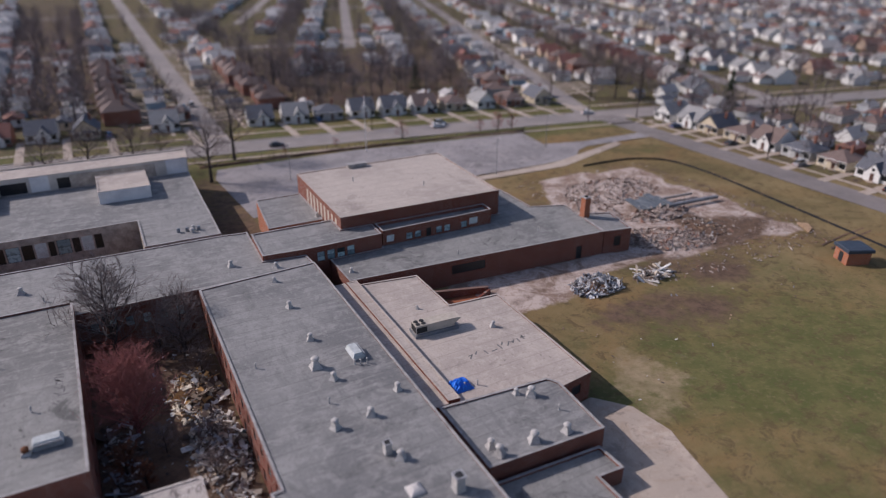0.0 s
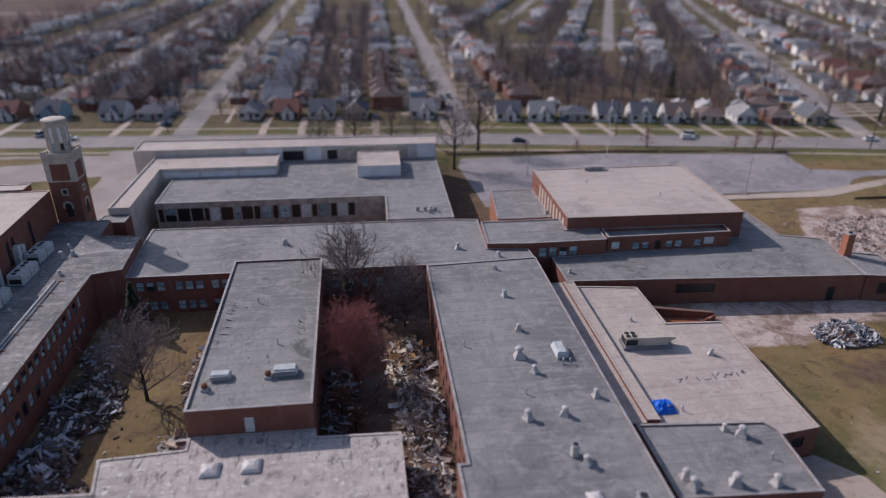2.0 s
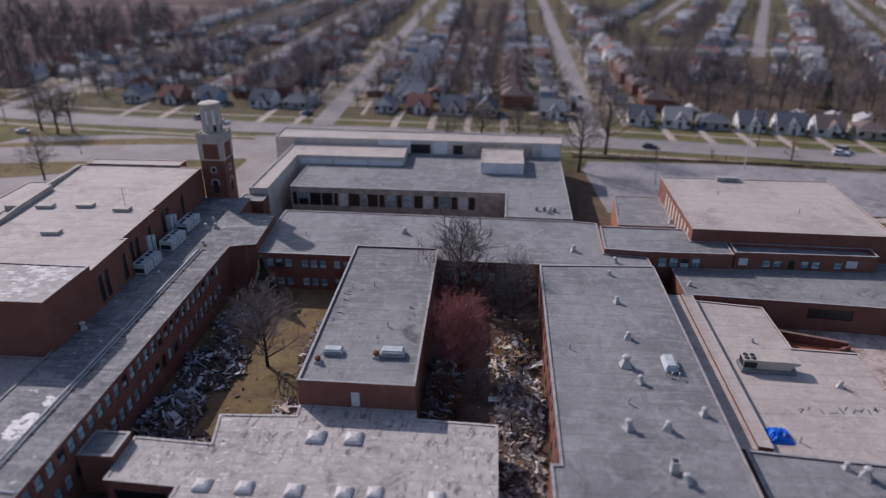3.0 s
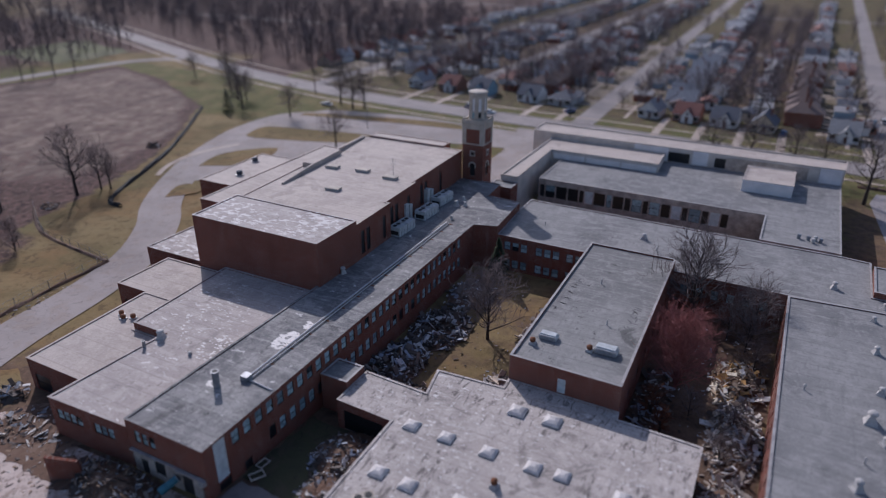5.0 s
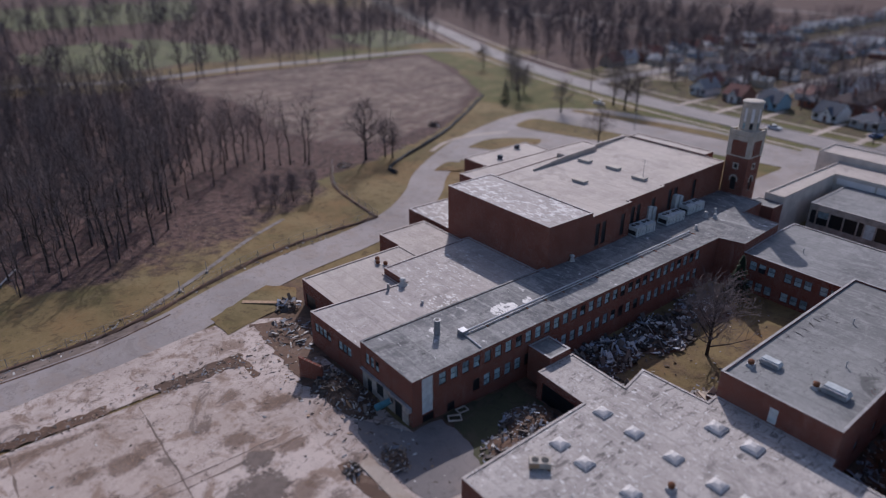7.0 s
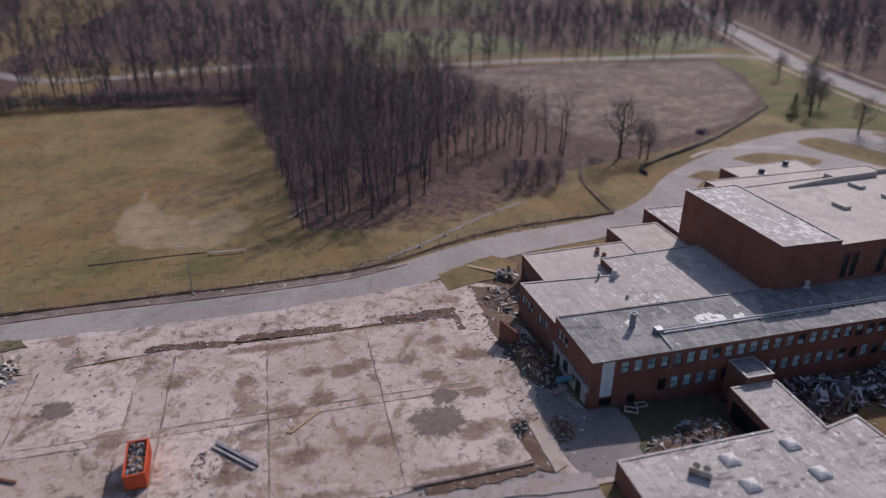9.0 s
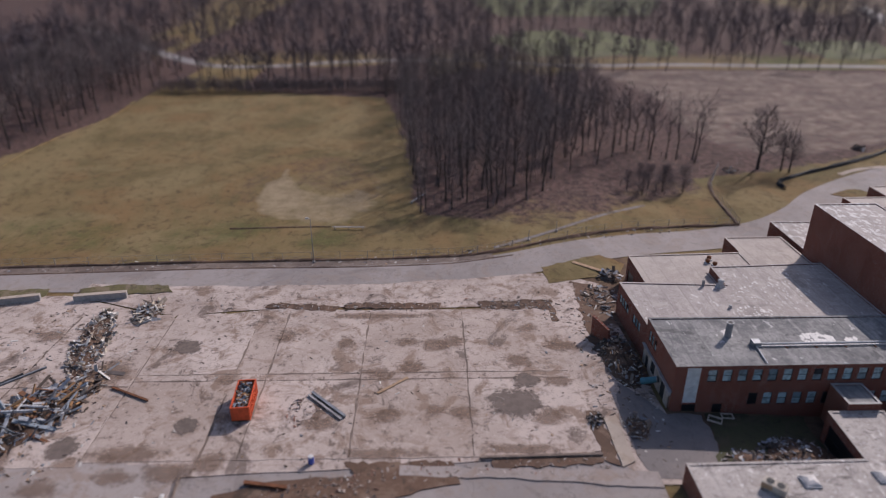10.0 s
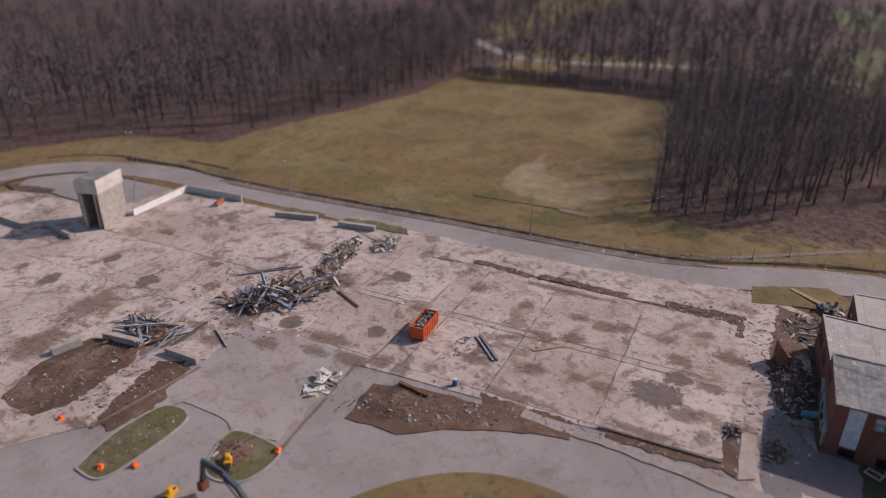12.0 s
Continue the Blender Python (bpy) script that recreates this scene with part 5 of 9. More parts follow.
def tree_parts(seed, h, r, start, spread_, limbs, subs, twigs, up=0.6, thin=1.0, n=6, lean=0.03):
    """Trunk with limbs, and the finer crown, of a bare tree; both as Mesh."""
    r_, trunk, crown = random.Random(seed), Mesh(), Mesh()
    pts, rad = [Vector((0, 0, -0.3))], [r * 1.25]
    for i in range(1, n + 1):
        u = i / n
        pts.append(Vector((r_.uniform(-1, 1) * lean * h * u, r_.uniform(-1, 1) * lean * h * u, h * 0.85 * u)))
        rad.append(r * (1 - u) ** 0.8 + 0.03 * thin)
    for i in range(n):
        trunk.tube(pts[i], pts[i + 1], rad[i], rad[i + 1], n, caps=False)
    jit = lambda s: Vector((r_.uniform(-s, s), r_.uniform(-s, s), r_.uniform(-s, s)))  # noqa: E731
    for k in range(limbs):
        u = start + (0.98 - start) * (k + r_.random()) / limbs
        i = min(int(u * n), n - 1)
        p = pts[i].lerp(pts[i + 1], u * n - i)
        a = k * 2.4 + r_.uniform(-0.6, 0.6)
        f = (u - start) / (1 - start)
        L = spread_ * h * (1.15 - 0.55 * f) * r_.uniform(0.6, 1.15)
        d = Vector((math.cos(a), math.sin(a), up + 0.9 * f + r_.uniform(-0.15, 0.3))).normalized()
        R = min(max(rad[i] * 0.48, 0.04 * thin), 0.12)
        q = p + d * L * 0.5
        e = q + (d + Vector((0, 0, 0.3)) + jit(0.3)).normalized() * L * 0.55
        trunk.tube(p, q, R, R * 0.6, 3, caps=False)
        trunk.tube(q, e, R * 0.6, 0.018 * thin, 3, caps=False)
        for s in range(subs):
            v = 0.2 + 0.8 * (s + r_.random()) / subs
            b = p.lerp(q, v * 2) if v < 0.5 else q.lerp(e, v * 2 - 1)
            sd = (d * 0.7 + d.cross(jit(1.0)).normalized() * 0.95 + Vector((0, 0, 0.25))).normalized()
            sl = L * r_.uniform(0.35, 0.7) * (1.2 - 0.55 * v)
            c = b + sd * sl
            crown.cone(b, c, 0.036 * thin)
            for t in range(twigs):
                f2 = b.lerp(c, 0.2 + 0.8 * (t + r_.random()) / twigs)
                td = (sd * 0.8 + jit(0.9) + Vector((0, 0, 0.2))).normalized()
                crown.cone(f2, f2 + td * sl * r_.uniform(0.3, 0.65), 0.02 * thin)
    return trunk, crown


def bare_tree(name, label, seed, h, r, start, spread_, limbs, subs, twigs, bark="bark", twig="twig", **kw):
    t = thing(name, label, "tree")
    trunk, crown = tree_parts(seed, h, r, start, spread_, limbs, subs, twigs, **kw)
    part("trunk", trunk, M[bark], t)
    part("crown", crown, M[twig], t, "fine bare twigs")
    return t


def on(x, y, turn=0.0, s=1.0, off=0.0):
    return pose(x, y, gh(y) + off, 0, 0, turn) @ Matrix.Scale(s, 4)


def copies(ob, poses):
    """Like spread, for poses that carry a scale of their own."""
    out = []
    for i, m in enumerate(poses):
        o = ob if i == 0 else copy_thing(ob, Matrix())
        o.matrix_basis = m
        out.append(o)
    return out


def joined(name, label, category, meshes, poses, mats, seed=3, z=None):
    """Many alike shapes as one mesh."""
    r = random.Random(seed)
    arr = [(np.array(m.v), m.f, m.k) for m in meshes]
    V, F, K, n = [], [], [], 0
    for p in poses:
        v, f, k = arr[r.randrange(len(arr))]
        m = np.array(p)
        V.append(v @ m[:3, :3].T + m[:3, 3])
        F += [tuple(i + n for i in q) for q in f]
        K += k
        n += len(v)
    me = bpy.data.meshes.new(name)
    me.from_pydata(np.concatenate(V).tolist(), [], F)
    for m in mats:
        me.materials.append(m)
    if len(mats) > 1:
        me.polygons.foreach_set("material_index", K)
    me.update()
    return tagged(new(name, me), label, category, kind="stuff")


def merged(a, b):
    m = Mesh()
    n = len(a.v)
    m.v = a.v + b.v
    m.f = a.f + [tuple(i + n for i in q) for q in b.f]
    m.k = [0] * len(a.f) + [1] * len(b.f)
    return m


def in_poly(x, y, poly):
    got = False
    for i in range(len(poly)):
        (x0, y0), (x1, y1) = poly[i - 1], poly[i]
        if (y0 > y) != (y1 > y) and x < (x1 - x0) * (y - y0) / (y1 - y0) + x0:
            got = not got
    return got


def scatter(poly, gap, seed, keep=lambda x, y: True):
    r = random.Random(seed)
    x0, x1 = min(p[0] for p in poly), max(p[0] for p in poly)
    y0, y1 = min(p[1] for p in poly), max(p[1] for p in poly)
    out = []
    y = y0
    while y < y1:
        x = x0
        while x < x1:
            a, b = x + r.uniform(-0.45, 0.45) * gap, y + r.uniform(-0.45, 0.45) * gap
            if in_poly(a, b, poly) and keep(a, b):
                out.append((a, b))
            x += gap
        y += gap
    return out


# Woods behind the drive: nearest trees one by one, the rest as one mass.
TR = random.Random(21)
EDGE = [(-117.2, 9.5), (-120.8, 8.7), (-122.7, 15.8), (-123.6, 17.2), (-125.8, 13.7), (-127.8, 21.7), (-137, 15.7), (-136.2, 31), (-134.1, 32.2), (-138, 30.6), (-141.9, 38.8), (-149, 47.8), (-157, 45.3), (-162.5, 50.5), (-158, 54.4), (-163, 60), (-165, 62.8), (-156.2, 65), (-157, 70.2), (-155.8, 72.7), (-152.5, 76.9), (-155.4, 77.3), (-169.7, 48.2), (-178, 52), (-191.8, 48.1)]
wood_pts = scatter(WOOD_R, 5.5, 5, lambda x, y: y < 29 or (x < -146 and y < 40) or (x < -156 and y < 68 and TR.random() < 0.6))
wood_pts = [p for p in wood_pts if min(math.dist(p, q) for q in EDGE) > 3.5]
dist = lambda p: min(math.dist(p, q) for q in smooth([(-108, -2), (-111, 11), (-119, 26), (-160, 40)], 6))  # noqa: E731
wood_pts.sort(key=dist)
near_wood, far_wood = EDGE + wood_pts[:205], wood_pts[205:]
kinds = [bare_tree("woodland_tree", "tall bare woodland tree with forking limbs", 100 + i, TR.uniform(17.5, 20), 0.19, 0.32, 0.33, 12, 8, 6, up=0.75, thin=0.95, lean=0.04) for i in range(6)]
for i, k in enumerate(kinds):
    ps = [on(x, y, TR.uniform(0, 360), TR.choice((0.85, 0.95, 1.0, 1.05, 1.1)) if (x, y) in EDGE else TR.choice((0.6, 0.75, 0.85, 0.9, 1.0))) @ pose(0, 0, 0, TR.gauss(0, 3), TR.gauss(0, 3)) for x, y in near_wood[i::6]]
    for o in copies(k, ps):
        o["group"] = "trees of the wood"
mass = [merged(*tree_parts(200 + i, TR.uniform(15.5, 18), 0.18, 0.34, 0.34, 11, 7, 5, up=0.75, thin=0.95, lean=0.04)) for i in range(5)]
joined("wood_mass", "dense bare winter woodland", "woods", mass, [on(x, y, TR.uniform(0, 360), TR.uniform(0.8, 1.15)) for x, y in far_wood], [M["bark"], M["twig"]])
under = [merged(*tree_parts(260 + i, 2.8, 0.05, 0.1, 0.5, 6, 3, 3, up=0.6, thin=0.7)) for i in range(3)]
joined("wood_underbrush", "low bare underbrush at the edge of the wood", "shrubs", under, [on(x + TR.uniform(-2, 2), y + TR.uniform(-2, 2), TR.uniform(0, 360), TR.uniform(0.5, 1.2)) for x, y in near_wood + [(-128, 59.5), (-125.4, 53.7), (-128, 64.7), (-131, 57), (-133, 62), (-129, 50)] for _ in range(2)], [M["twig"], M["twig"]])

WOOD_L = [(-56, -200), (-74, -180), (-88, -172), (-98, -169), (-105, -157.5), (-107, -146), (-110, -132), (-131, -130.5), (-154, -125), (-170, -118), (-190, -114), (-224, -115), (-300, -112), (-318, -135), (-372, -185), (-430, -245), (-430, -520), (-40, -520)]
wl = sorted(scatter(WOOD_L, 9.2, 6, lambda x, y: TR.random() < min(1.0, (190 / max(-y, 1)) ** 1.6)), key=lambda p: -p[1] + 0.25 * p[0])
wl_near = wl[:110]
kinds_l = [bare_tree("woodland_tree", "tall slender bare tree at the wood's edge", 120 + i, TR.uniform(15, 18.5), 0.18, 0.40, 0.36, 14, 9, 6, up=0.6, thin=1.45, lean=0.04) for i in range(3)]
for i, k in enumerate(kinds_l):
    for o in copies(k, [on(x, y, TR.uniform(0, 360), TR.uniform(0.85, 1.2)) for x, y in wl_near[i::3]]):
        o["group"] = "trees of the wood"
joined("edge_underbrush", "low bare underbrush along the far wood", "shrubs", under, [on(x + TR.uniform(-3, 3), y + TR.uniform(-3, 3), TR.uniform(0, 360), TR.uniform(0.5, 1.2)) for x, y in wl_near for _ in range(3)], [M["bark_far"], M["twig_far"]])
far_tree = [merged(*tree_parts(300 + i, TR.uniform(13, 16.5), 0.17, 0.36, 0.42, 6, 4, 2, up=0.55, thin=5.2, n=3, lean=0.05)) for i in range(5)]
NEAR_ROADS = smooth(PARKROAD, 6) + smooth(NROAD, 6)
far_pts = wl[110:]
far_pts += scatter([(-326, -110), (-322, 60), (-322, 260), (-560, 420), (-800, 420), (-800, -420), (-440, -250), (-380, -170)], 13, 8, lambda x, y: TR.random() < min(1.0, (430 / max(-x, 1)) ** 2))
far_pts += scatter([(-300, 232), (-318, 100), (-316, 0), (-298, -90), (-250, -112), (-250, -90), (-260, -20), (-298, 10), (-296, 70), (-298, 226)], 9, 9)
far_pts += scatter([(-640, 440), (-400, 337), (-320, 300), (-262, 274), (-200, 262), (-185, 420), (-260, 560), (-700, 640)], 12, 10, lambda x, y: TR.random() < min(1.0, (400 / max(y, 1)) ** 1.5))
LAWN = [(-345, 58), (-346, 140), (-400, 158), (-470, 110), (-450, 52), (-390, 40)]
far_pts = [p for p in far_pts if min(math.dist(p, q) for q in NEAR_ROADS) > 8 and (not in_poly(*p, LAWN) or TR.random() < 0.2)]
joined("far_woods", "far bare woods of the park", "woods", far_tree, [on(x, y, TR.uniform(0, 360), TR.uniform(0.85, 1.25)) for x, y in far_pts], [M["bark_far"], M["twig_far"]])

# Trees round the clearing, the forecourt and the school.
oak = bare_tree("bare_tree", "broad bare tree standing alone by the drive", 31, 11.5, 0.26, 0.24, 0.46, 20, 9, 8, up=0.3, thin=1.1)
copies(oak, [on(-146.6, 92.5, 0, 1.5), on(-145.1, 98.3, 100, 0.95), on(-143.1, 99.6, 20, 0.85), on(-151, 181.5, 60, 1.05), on(-114, 158, 140, 1.05), on(-185, 196, 30), on(-176, 184, 200, 1.1), on(-190, 196.5, 70, 1.2), on(-147, 207.5, 10, 1.4), on(-139, 204, 120, 1.35), on(-135, 205.8, 180, 1.25), on(-224, 226, 50, 1.1), on(-240, 222, 190), on(-205, 208, 240, 1.1)])
street_tree = bare_tree("street_tree", "tall bare street tree beside the parking lot", 33, 15.5, 0.36, 0.25, 0.42, 22, 9, 8, up=0.3, thin=1.25)
copies(street_tree, [on(29.6, 176.3, 0, 1.12), on(39.6, 194, 80, 1.25), on(13, 190, 140, 0.95), on(2, 192, 30, 1.0), on(-8, 191, 250, 0.9), on(20, 193, 40, 0.8), on(190, 213, 60, 1.2), on(201, 196, 160, 1.25), on(196, 205, 20, 1.05), on(176, 222, 300, 0.9)])
court_tree = bare_tree("court_tree", "bare grey tree in the rubble of the court", 35, 9.5, 0.2, 0.12, 0.55, 30, 11, 9, up=0.6, thin=0.85)
copies(court_tree, [on(-27.8, 79, 0, 1.25), on(0.5, 99.5, 70, 1.6), on(10, 96.5, 10, 1.1)])
red = bare_tree("red_tree", "bushy bare tree with reddish twigs in the court", 37, 9.0, 0.2, 0.05, 0.58, 60, 12, 9, up=0.85, bark="twig_red", twig="twig_red", thin=0.75)
copies(red, [on(1.3, 79.5, 0, 1.22)])
brush = bare_tree("court_shrub", "tangled bare shrub in the overgrown court", 39, 5.0, 0.09, 0.08, 0.6, 22, 8, 8, twig="twig", thin=0.6)
copies(brush, [on(9.5, 94, 0, 1.35), on(6.5, 97, 120, 1.3), on(11.0, 88.5, 200, 1.0), on(-34, 97, 40, 0.9), on(8.6, 66, 80, 0.9), on(4, 74, 10, 0.8), on(9.5, 72.5, 60, 0.9)])
orange_bush = bare_tree("dry_shrub", "dry rust-leaved shrub beside the court wing", 41, 3.2, 0.08, 0.06, 0.5, 14, 6, 5, twig="shrub", thin=2.2)
copies(orange_bush, [on(-0.6, 71.5, 0, 1.5), on(1.2, 68.5, 90, 1.2)])
lot_shrub = bare_tree("lot_shrub", "bare shrub along the lot's edge", 43, 3.4, 0.08, 0.08, 0.5, 12, 5, 4, twig="twig_red")
copies(lot_shrub, [on(93, 191.5, 0, 1.9), on(70, 191, 70, 1.0), on(120, 187, 100, 1.3), on(126, 185.5, 100, 1.9), on(131, 184.5, 40, 1.8), on(54, 191.5, 40, 0.8)])


def conifer(name, label, seed, h):
    r = random.Random(seed)
    t = thing(name, label, "tree")
    part("trunk", Mesh().tube((0, 0, -0.2), (0, 0, h * 0.9), 0.18, 0.04, 6), M["bark"], t)
    m = Mesh()
    for i in range(420):
        u = r.random() ** 0.8
        z = 0.6 + u * (h - 0.6)
        R = (1 - u) * h * 0.29 * r.uniform(0.55, 1.1) + 0.1
        a = r.uniform(0, 2 * math.pi)
        p = Vector((R * math.cos(a), R * math.sin(a), z - R * 0.25))
        s = 0.3 + 0.35 * (1 - u)
        d = Vector((math.cos(a), math.sin(a), -0.35))
        w = Vector((-math.sin(a), math.cos(a), 0)) * s * 0.6
        m.face([p - d * s - w * 0.5, p + d * s * 0.9, p - d * s * 0.2 + w])
        m.face([p - d * s + w * 0.5, p - d * s * 0.2 - w, p + d * s * 0.7 + Vector((0, 0, 0.15))])
    part("crown", m, M["leaf"], t)
    return t


thicket = bare_tree("wood_shrub", "dark tangled bare thicket at the wood's end", 45, 7.0, 0.10, 0.06, 0.42, 22, 9, 8, up=0.9, thin=0.75)
copies(thicket, [on(-128, 59.5, 0, 1.0), on(-125.6, 53.7, 90, 0.85), on(-128, 64.7, 200, 1.0), on(-131.5, 57, 50, 0.9), on(-133.5, 62, 300, 0.8), on(-129.5, 51, 20, 0.7), on(-136, 56, 140, 0.7)])

fir = conifer("conifer", "dark green conifer among bare trees", 51, 8.5)
copies(fir, [on(-178.5, 178.7), on(226, 174, 30, 1.7), on(221, 170, 100, 1.3), on(-34.5, 99, 70, 1.0), on(133, 262, 40, 1.3), on(262, 230, 10, 1.5), on(-96, 282, 60, 1.2)])

# ---------------------------------------------------------------- houses
HM = {}
for nm, c in (("white", (0.70, 0.69, 0.67)), ("cream", (0.55, 0.47, 0.35)), ("grey", (0.42, 0.42, 0.42)), ("blue", (0.25, 0.40, 0.50)), ("tan", (0.40, 0.30, 0.23))):
    HM[nm] = plain(nm + "_siding", c, 0.15, 0.8, 0.7)
HM["brick"] = M["brick_house"]
for nm, c in (("slate", (0.13, 0.135, 0.155)), ("grey", (0.29, 0.285, 0.285)), ("brown", (0.19, 0.14, 0.125)), ("red", (0.24, 0.11, 0.09)), ("pale", (0.42, 0.40, 0.39))):
    HM["r_" + nm] = plain(nm + "_shingles", c, 0.3, 1.5, 0.9)
M["door"] = plain("dark_house_door", (0.10, 0.05, 0.04), 0.2, 2, 0.6)
M["gutter"] = plain("white_trim", (0.62, 0.61, 0.6), 0.15, 2, 0.6)


def slab_roof(m, quad, t=0.18):
    """A roof plane with thickness."""
    a, b, c, d = [Vector(p) for p in quad]
    n = (b - a).cross(d - a).normalized() * t
    m.solid([a - n * 0.0, b, c, d], [a + n, b + n, c + n, d + n])


def house(label, wall, roof, w=8.8, d=9.5, hw=2.9, rise=3.3, hip=False, dormer=True, gable_front=False, detail=True):
    """A small gabled house, front towards -y."""
    t = thing("house", label, "house", "houses of the neighbourhood")
    W = Mesh()
    hx, hy = w / 2, d / 2
    W.box(-hx, hx, -hy, hy, -0.3, hw)
    R = Mesh()
    o = 0.45
    if hip:
        k = min(hx, hy) * 0.95
        tops = [(-hx + k, 0, hw + rise * 0.62), (hx - k, 0, hw + rise * 0.62)] if w >= d else [(0, -hy + k, hw + rise * 0.62), (0, hy - k, hw + rise * 0.62)]
        c = [(-hx - o, -hy - o, hw - 0.1), (hx + o, -hy - o, hw - 0.1), (hx + o, hy + o, hw - 0.1), (-hx - o, hy + o, hw - 0.1)]
        if w >= d:
            for f in ([c[0], c[1], tops[1], tops[0]], [c[1], c[2], tops[1]], [c[2], c[3], tops[0], tops[1]], [c[3], c[0], tops[0]]):
                R.face(f)
        else:
            for f in ([c[0], c[1], tops[0]], [c[1], c[2], tops[1], tops[0]], [c[2], c[3], tops[1]], [c[3], c[0], tops[0], tops[1]]):
                R.face(f)
        R.face([(p[0], p[1], hw - 0.12) for p in c[::-1]])
    elif gable_front:
        for y in (-hy, hy):
            W.solid([(-hx, y - 0.06, hw), (hx, y - 0.06, hw), (hx, y + 0.06, hw), (-hx, y + 0.06, hw)], [(-0.05, y - 0.06, hw + rise), (0.05, y - 0.06, hw + rise), (0.05, y + 0.06, hw + rise), (-0.05, y + 0.06, hw + rise)])
        g = o * rise / hx
        slab_roof(R, [(-hx - o, -hy - o, hw - g), (0, -hy - o, hw + rise), (0, hy + o, hw + rise), (-hx - o, hy + o, hw - g)][::-1])
        slab_roof(R, [(0, -hy - o, hw + rise), (hx + o, -hy - o, hw - g), (hx + o, hy + o, hw - g), (0, hy + o, hw + rise)][::-1])
    else:
        for x in (-hx, hx):
            W.solid([(x - 0.06, -hy, hw), (x + 0.06, -hy, hw), (x + 0.06, hy, hw), (x - 0.06, hy, hw)], [(x - 0.06, -0.05, hw + rise), (x + 0.06, -0.05, hw + rise), (x + 0.06, 0.05, hw + rise), (x - 0.06, 0.05, hw + rise)])
        g = o * rise / hy
        slab_roof(R, [(-hx - 0.25, -hy - o, hw - g), (hx + 0.25, -hy - o, hw - g), (hx + 0.25, 0, hw + rise), (-hx - 0.25, 0, hw + rise)])
        slab_roof(R, [(-hx - 0.25, 0, hw + rise), (hx + 0.25, 0, hw + rise), (hx + 0.25, hy + o, hw - g), (-hx - 0.25, hy + o, hw - g)])
    part("wall", W, HM[wall], t)
    part("roof", R, HM["r_" + roof], t)
    if dormer and not hip and not gable_front:
        gw, gz = w * 0.23, hw + rise * 0.66
        gx = w * 0.08
        G = Mesh()
        y0 = -hy - 0.9
        G.solid([(gx - gw, y0, -0.2), (gx + gw, y0, -0.2), (gx + gw, -hy + 0.5, -0.2), (gx - gw, -hy + 0.5, -0.2)], [(gx - gw, y0, hw - 0.3), (gx + gw, y0, hw - 0.3), (gx + gw, -hy + 0.5, hw - 0.3), (gx - gw, -hy + 0.5, hw - 0.3)])
        yb = -hy + (gz - hw) / rise * hy
        G.solid([(gx - gw, y0, hw - 0.3), (gx + gw, y0, hw - 0.3), (gx + gw, y0 + 0.1, hw - 0.3), (gx - gw, y0 + 0.1, hw - 0.3)], [(gx - 0.03, y0, gz), (gx + 0.03, y0, gz), (gx + 0.03, y0 + 0.1, gz), (gx - 0.03, y0 + 0.1, gz)])
        gab = part("front_gable", G, HM["white" if wall == "brick" else wall], t, "pale front gable")
        S = Mesh()
        slab_roof(S, [(gx - gw - 0.25, y0 - 0.2, hw - 0.55), (gx, y0 - 0.2, gz), (gx, yb, gz), (gx - gw - 0.25, yb, hw - 0.55)][::-1], 0.12)
        slab_roof(S, [(gx, y0 - 0.2, gz), (gx + gw + 0.25, y0 - 0.2, hw - 0.55), (gx + gw + 0.25, yb, hw - 0.55), (gx, yb, gz)][::-1], 0.12)
        part("gable_roof", S, HM["r_" + roof], gab)
    if detail:
        yf = -hy - (0.95 if dormer and not hip and not gable_front else 0.05)
        part("door", Mesh().box(w * 0.08 - 0.5, w * 0.08 + 0.5, yf - 0.04, yf + 0.06, 0.1, 2.2), M["door"], t)
        for x in (-w * 0.34, w * 0.39):
            win = part("window", Mesh().box(x - 0.95, x + 0.95, -hy - 0.07, -hy + 0.03, 0.7, 2.4), M["gutter"], t)
            part("pane", Mesh().box(x - 0.82, x + 0.82, -hy - 0.09, -hy - 0.06, 0.83, 2.27), M["pane_dark"], win)
        if yf < -hy - 0.5:
            win = part("window", Mesh().box(w * 0.08 - 0.5, w * 0.08 + 0.5, yf - 0.04, yf + 0.08, 2.75, 3.75), M["gutter"], t)
            part("pane", Mesh().box(w * 0.08 - 0.38, w * 0.08 + 0.38, yf - 0.07, yf - 0.03, 2.87, 3.63), M["pane_dark"], win)
        else:
            part("awning", Mesh().solid([(-w * 0.1, -hy - 1.5, 2.25), (w * 0.28, -hy - 1.5, 2.25), (w * 0.28, -hy - 0.1, 2.25), (-w * 0.1, -hy - 0.1, 2.25)], [(-w * 0.1, -hy - 1.5, 2.35), (w * 0.28, -hy - 1.5, 2.35), (w * 0.28, -hy - 0.1, 2.75), (-w * 0.1, -hy - 0.1, 2.75)]), HM["r_" + roof], t)
            for x in (-w * 0.08, w * 0.26):
                part("porch_post", Mesh().box(x - 0.06, x + 0.06, -hy - 1.45, -hy - 1.33, -0.1, 2.25), M["gutter"], t)
        for y in (-d * 0.22, d * 0.22):
            win = part("window", Mesh().box(-hx - 0.07, -hx + 0.03, y - 0.5, y + 0.5, 0.95, 2.25), M["gutter"], t)
            part("pane", Mesh().box(-hx - 0.09, -hx - 0.06, y - 0.4, y + 0.4, 1.05, 2.15), M["pane_dark"], win)
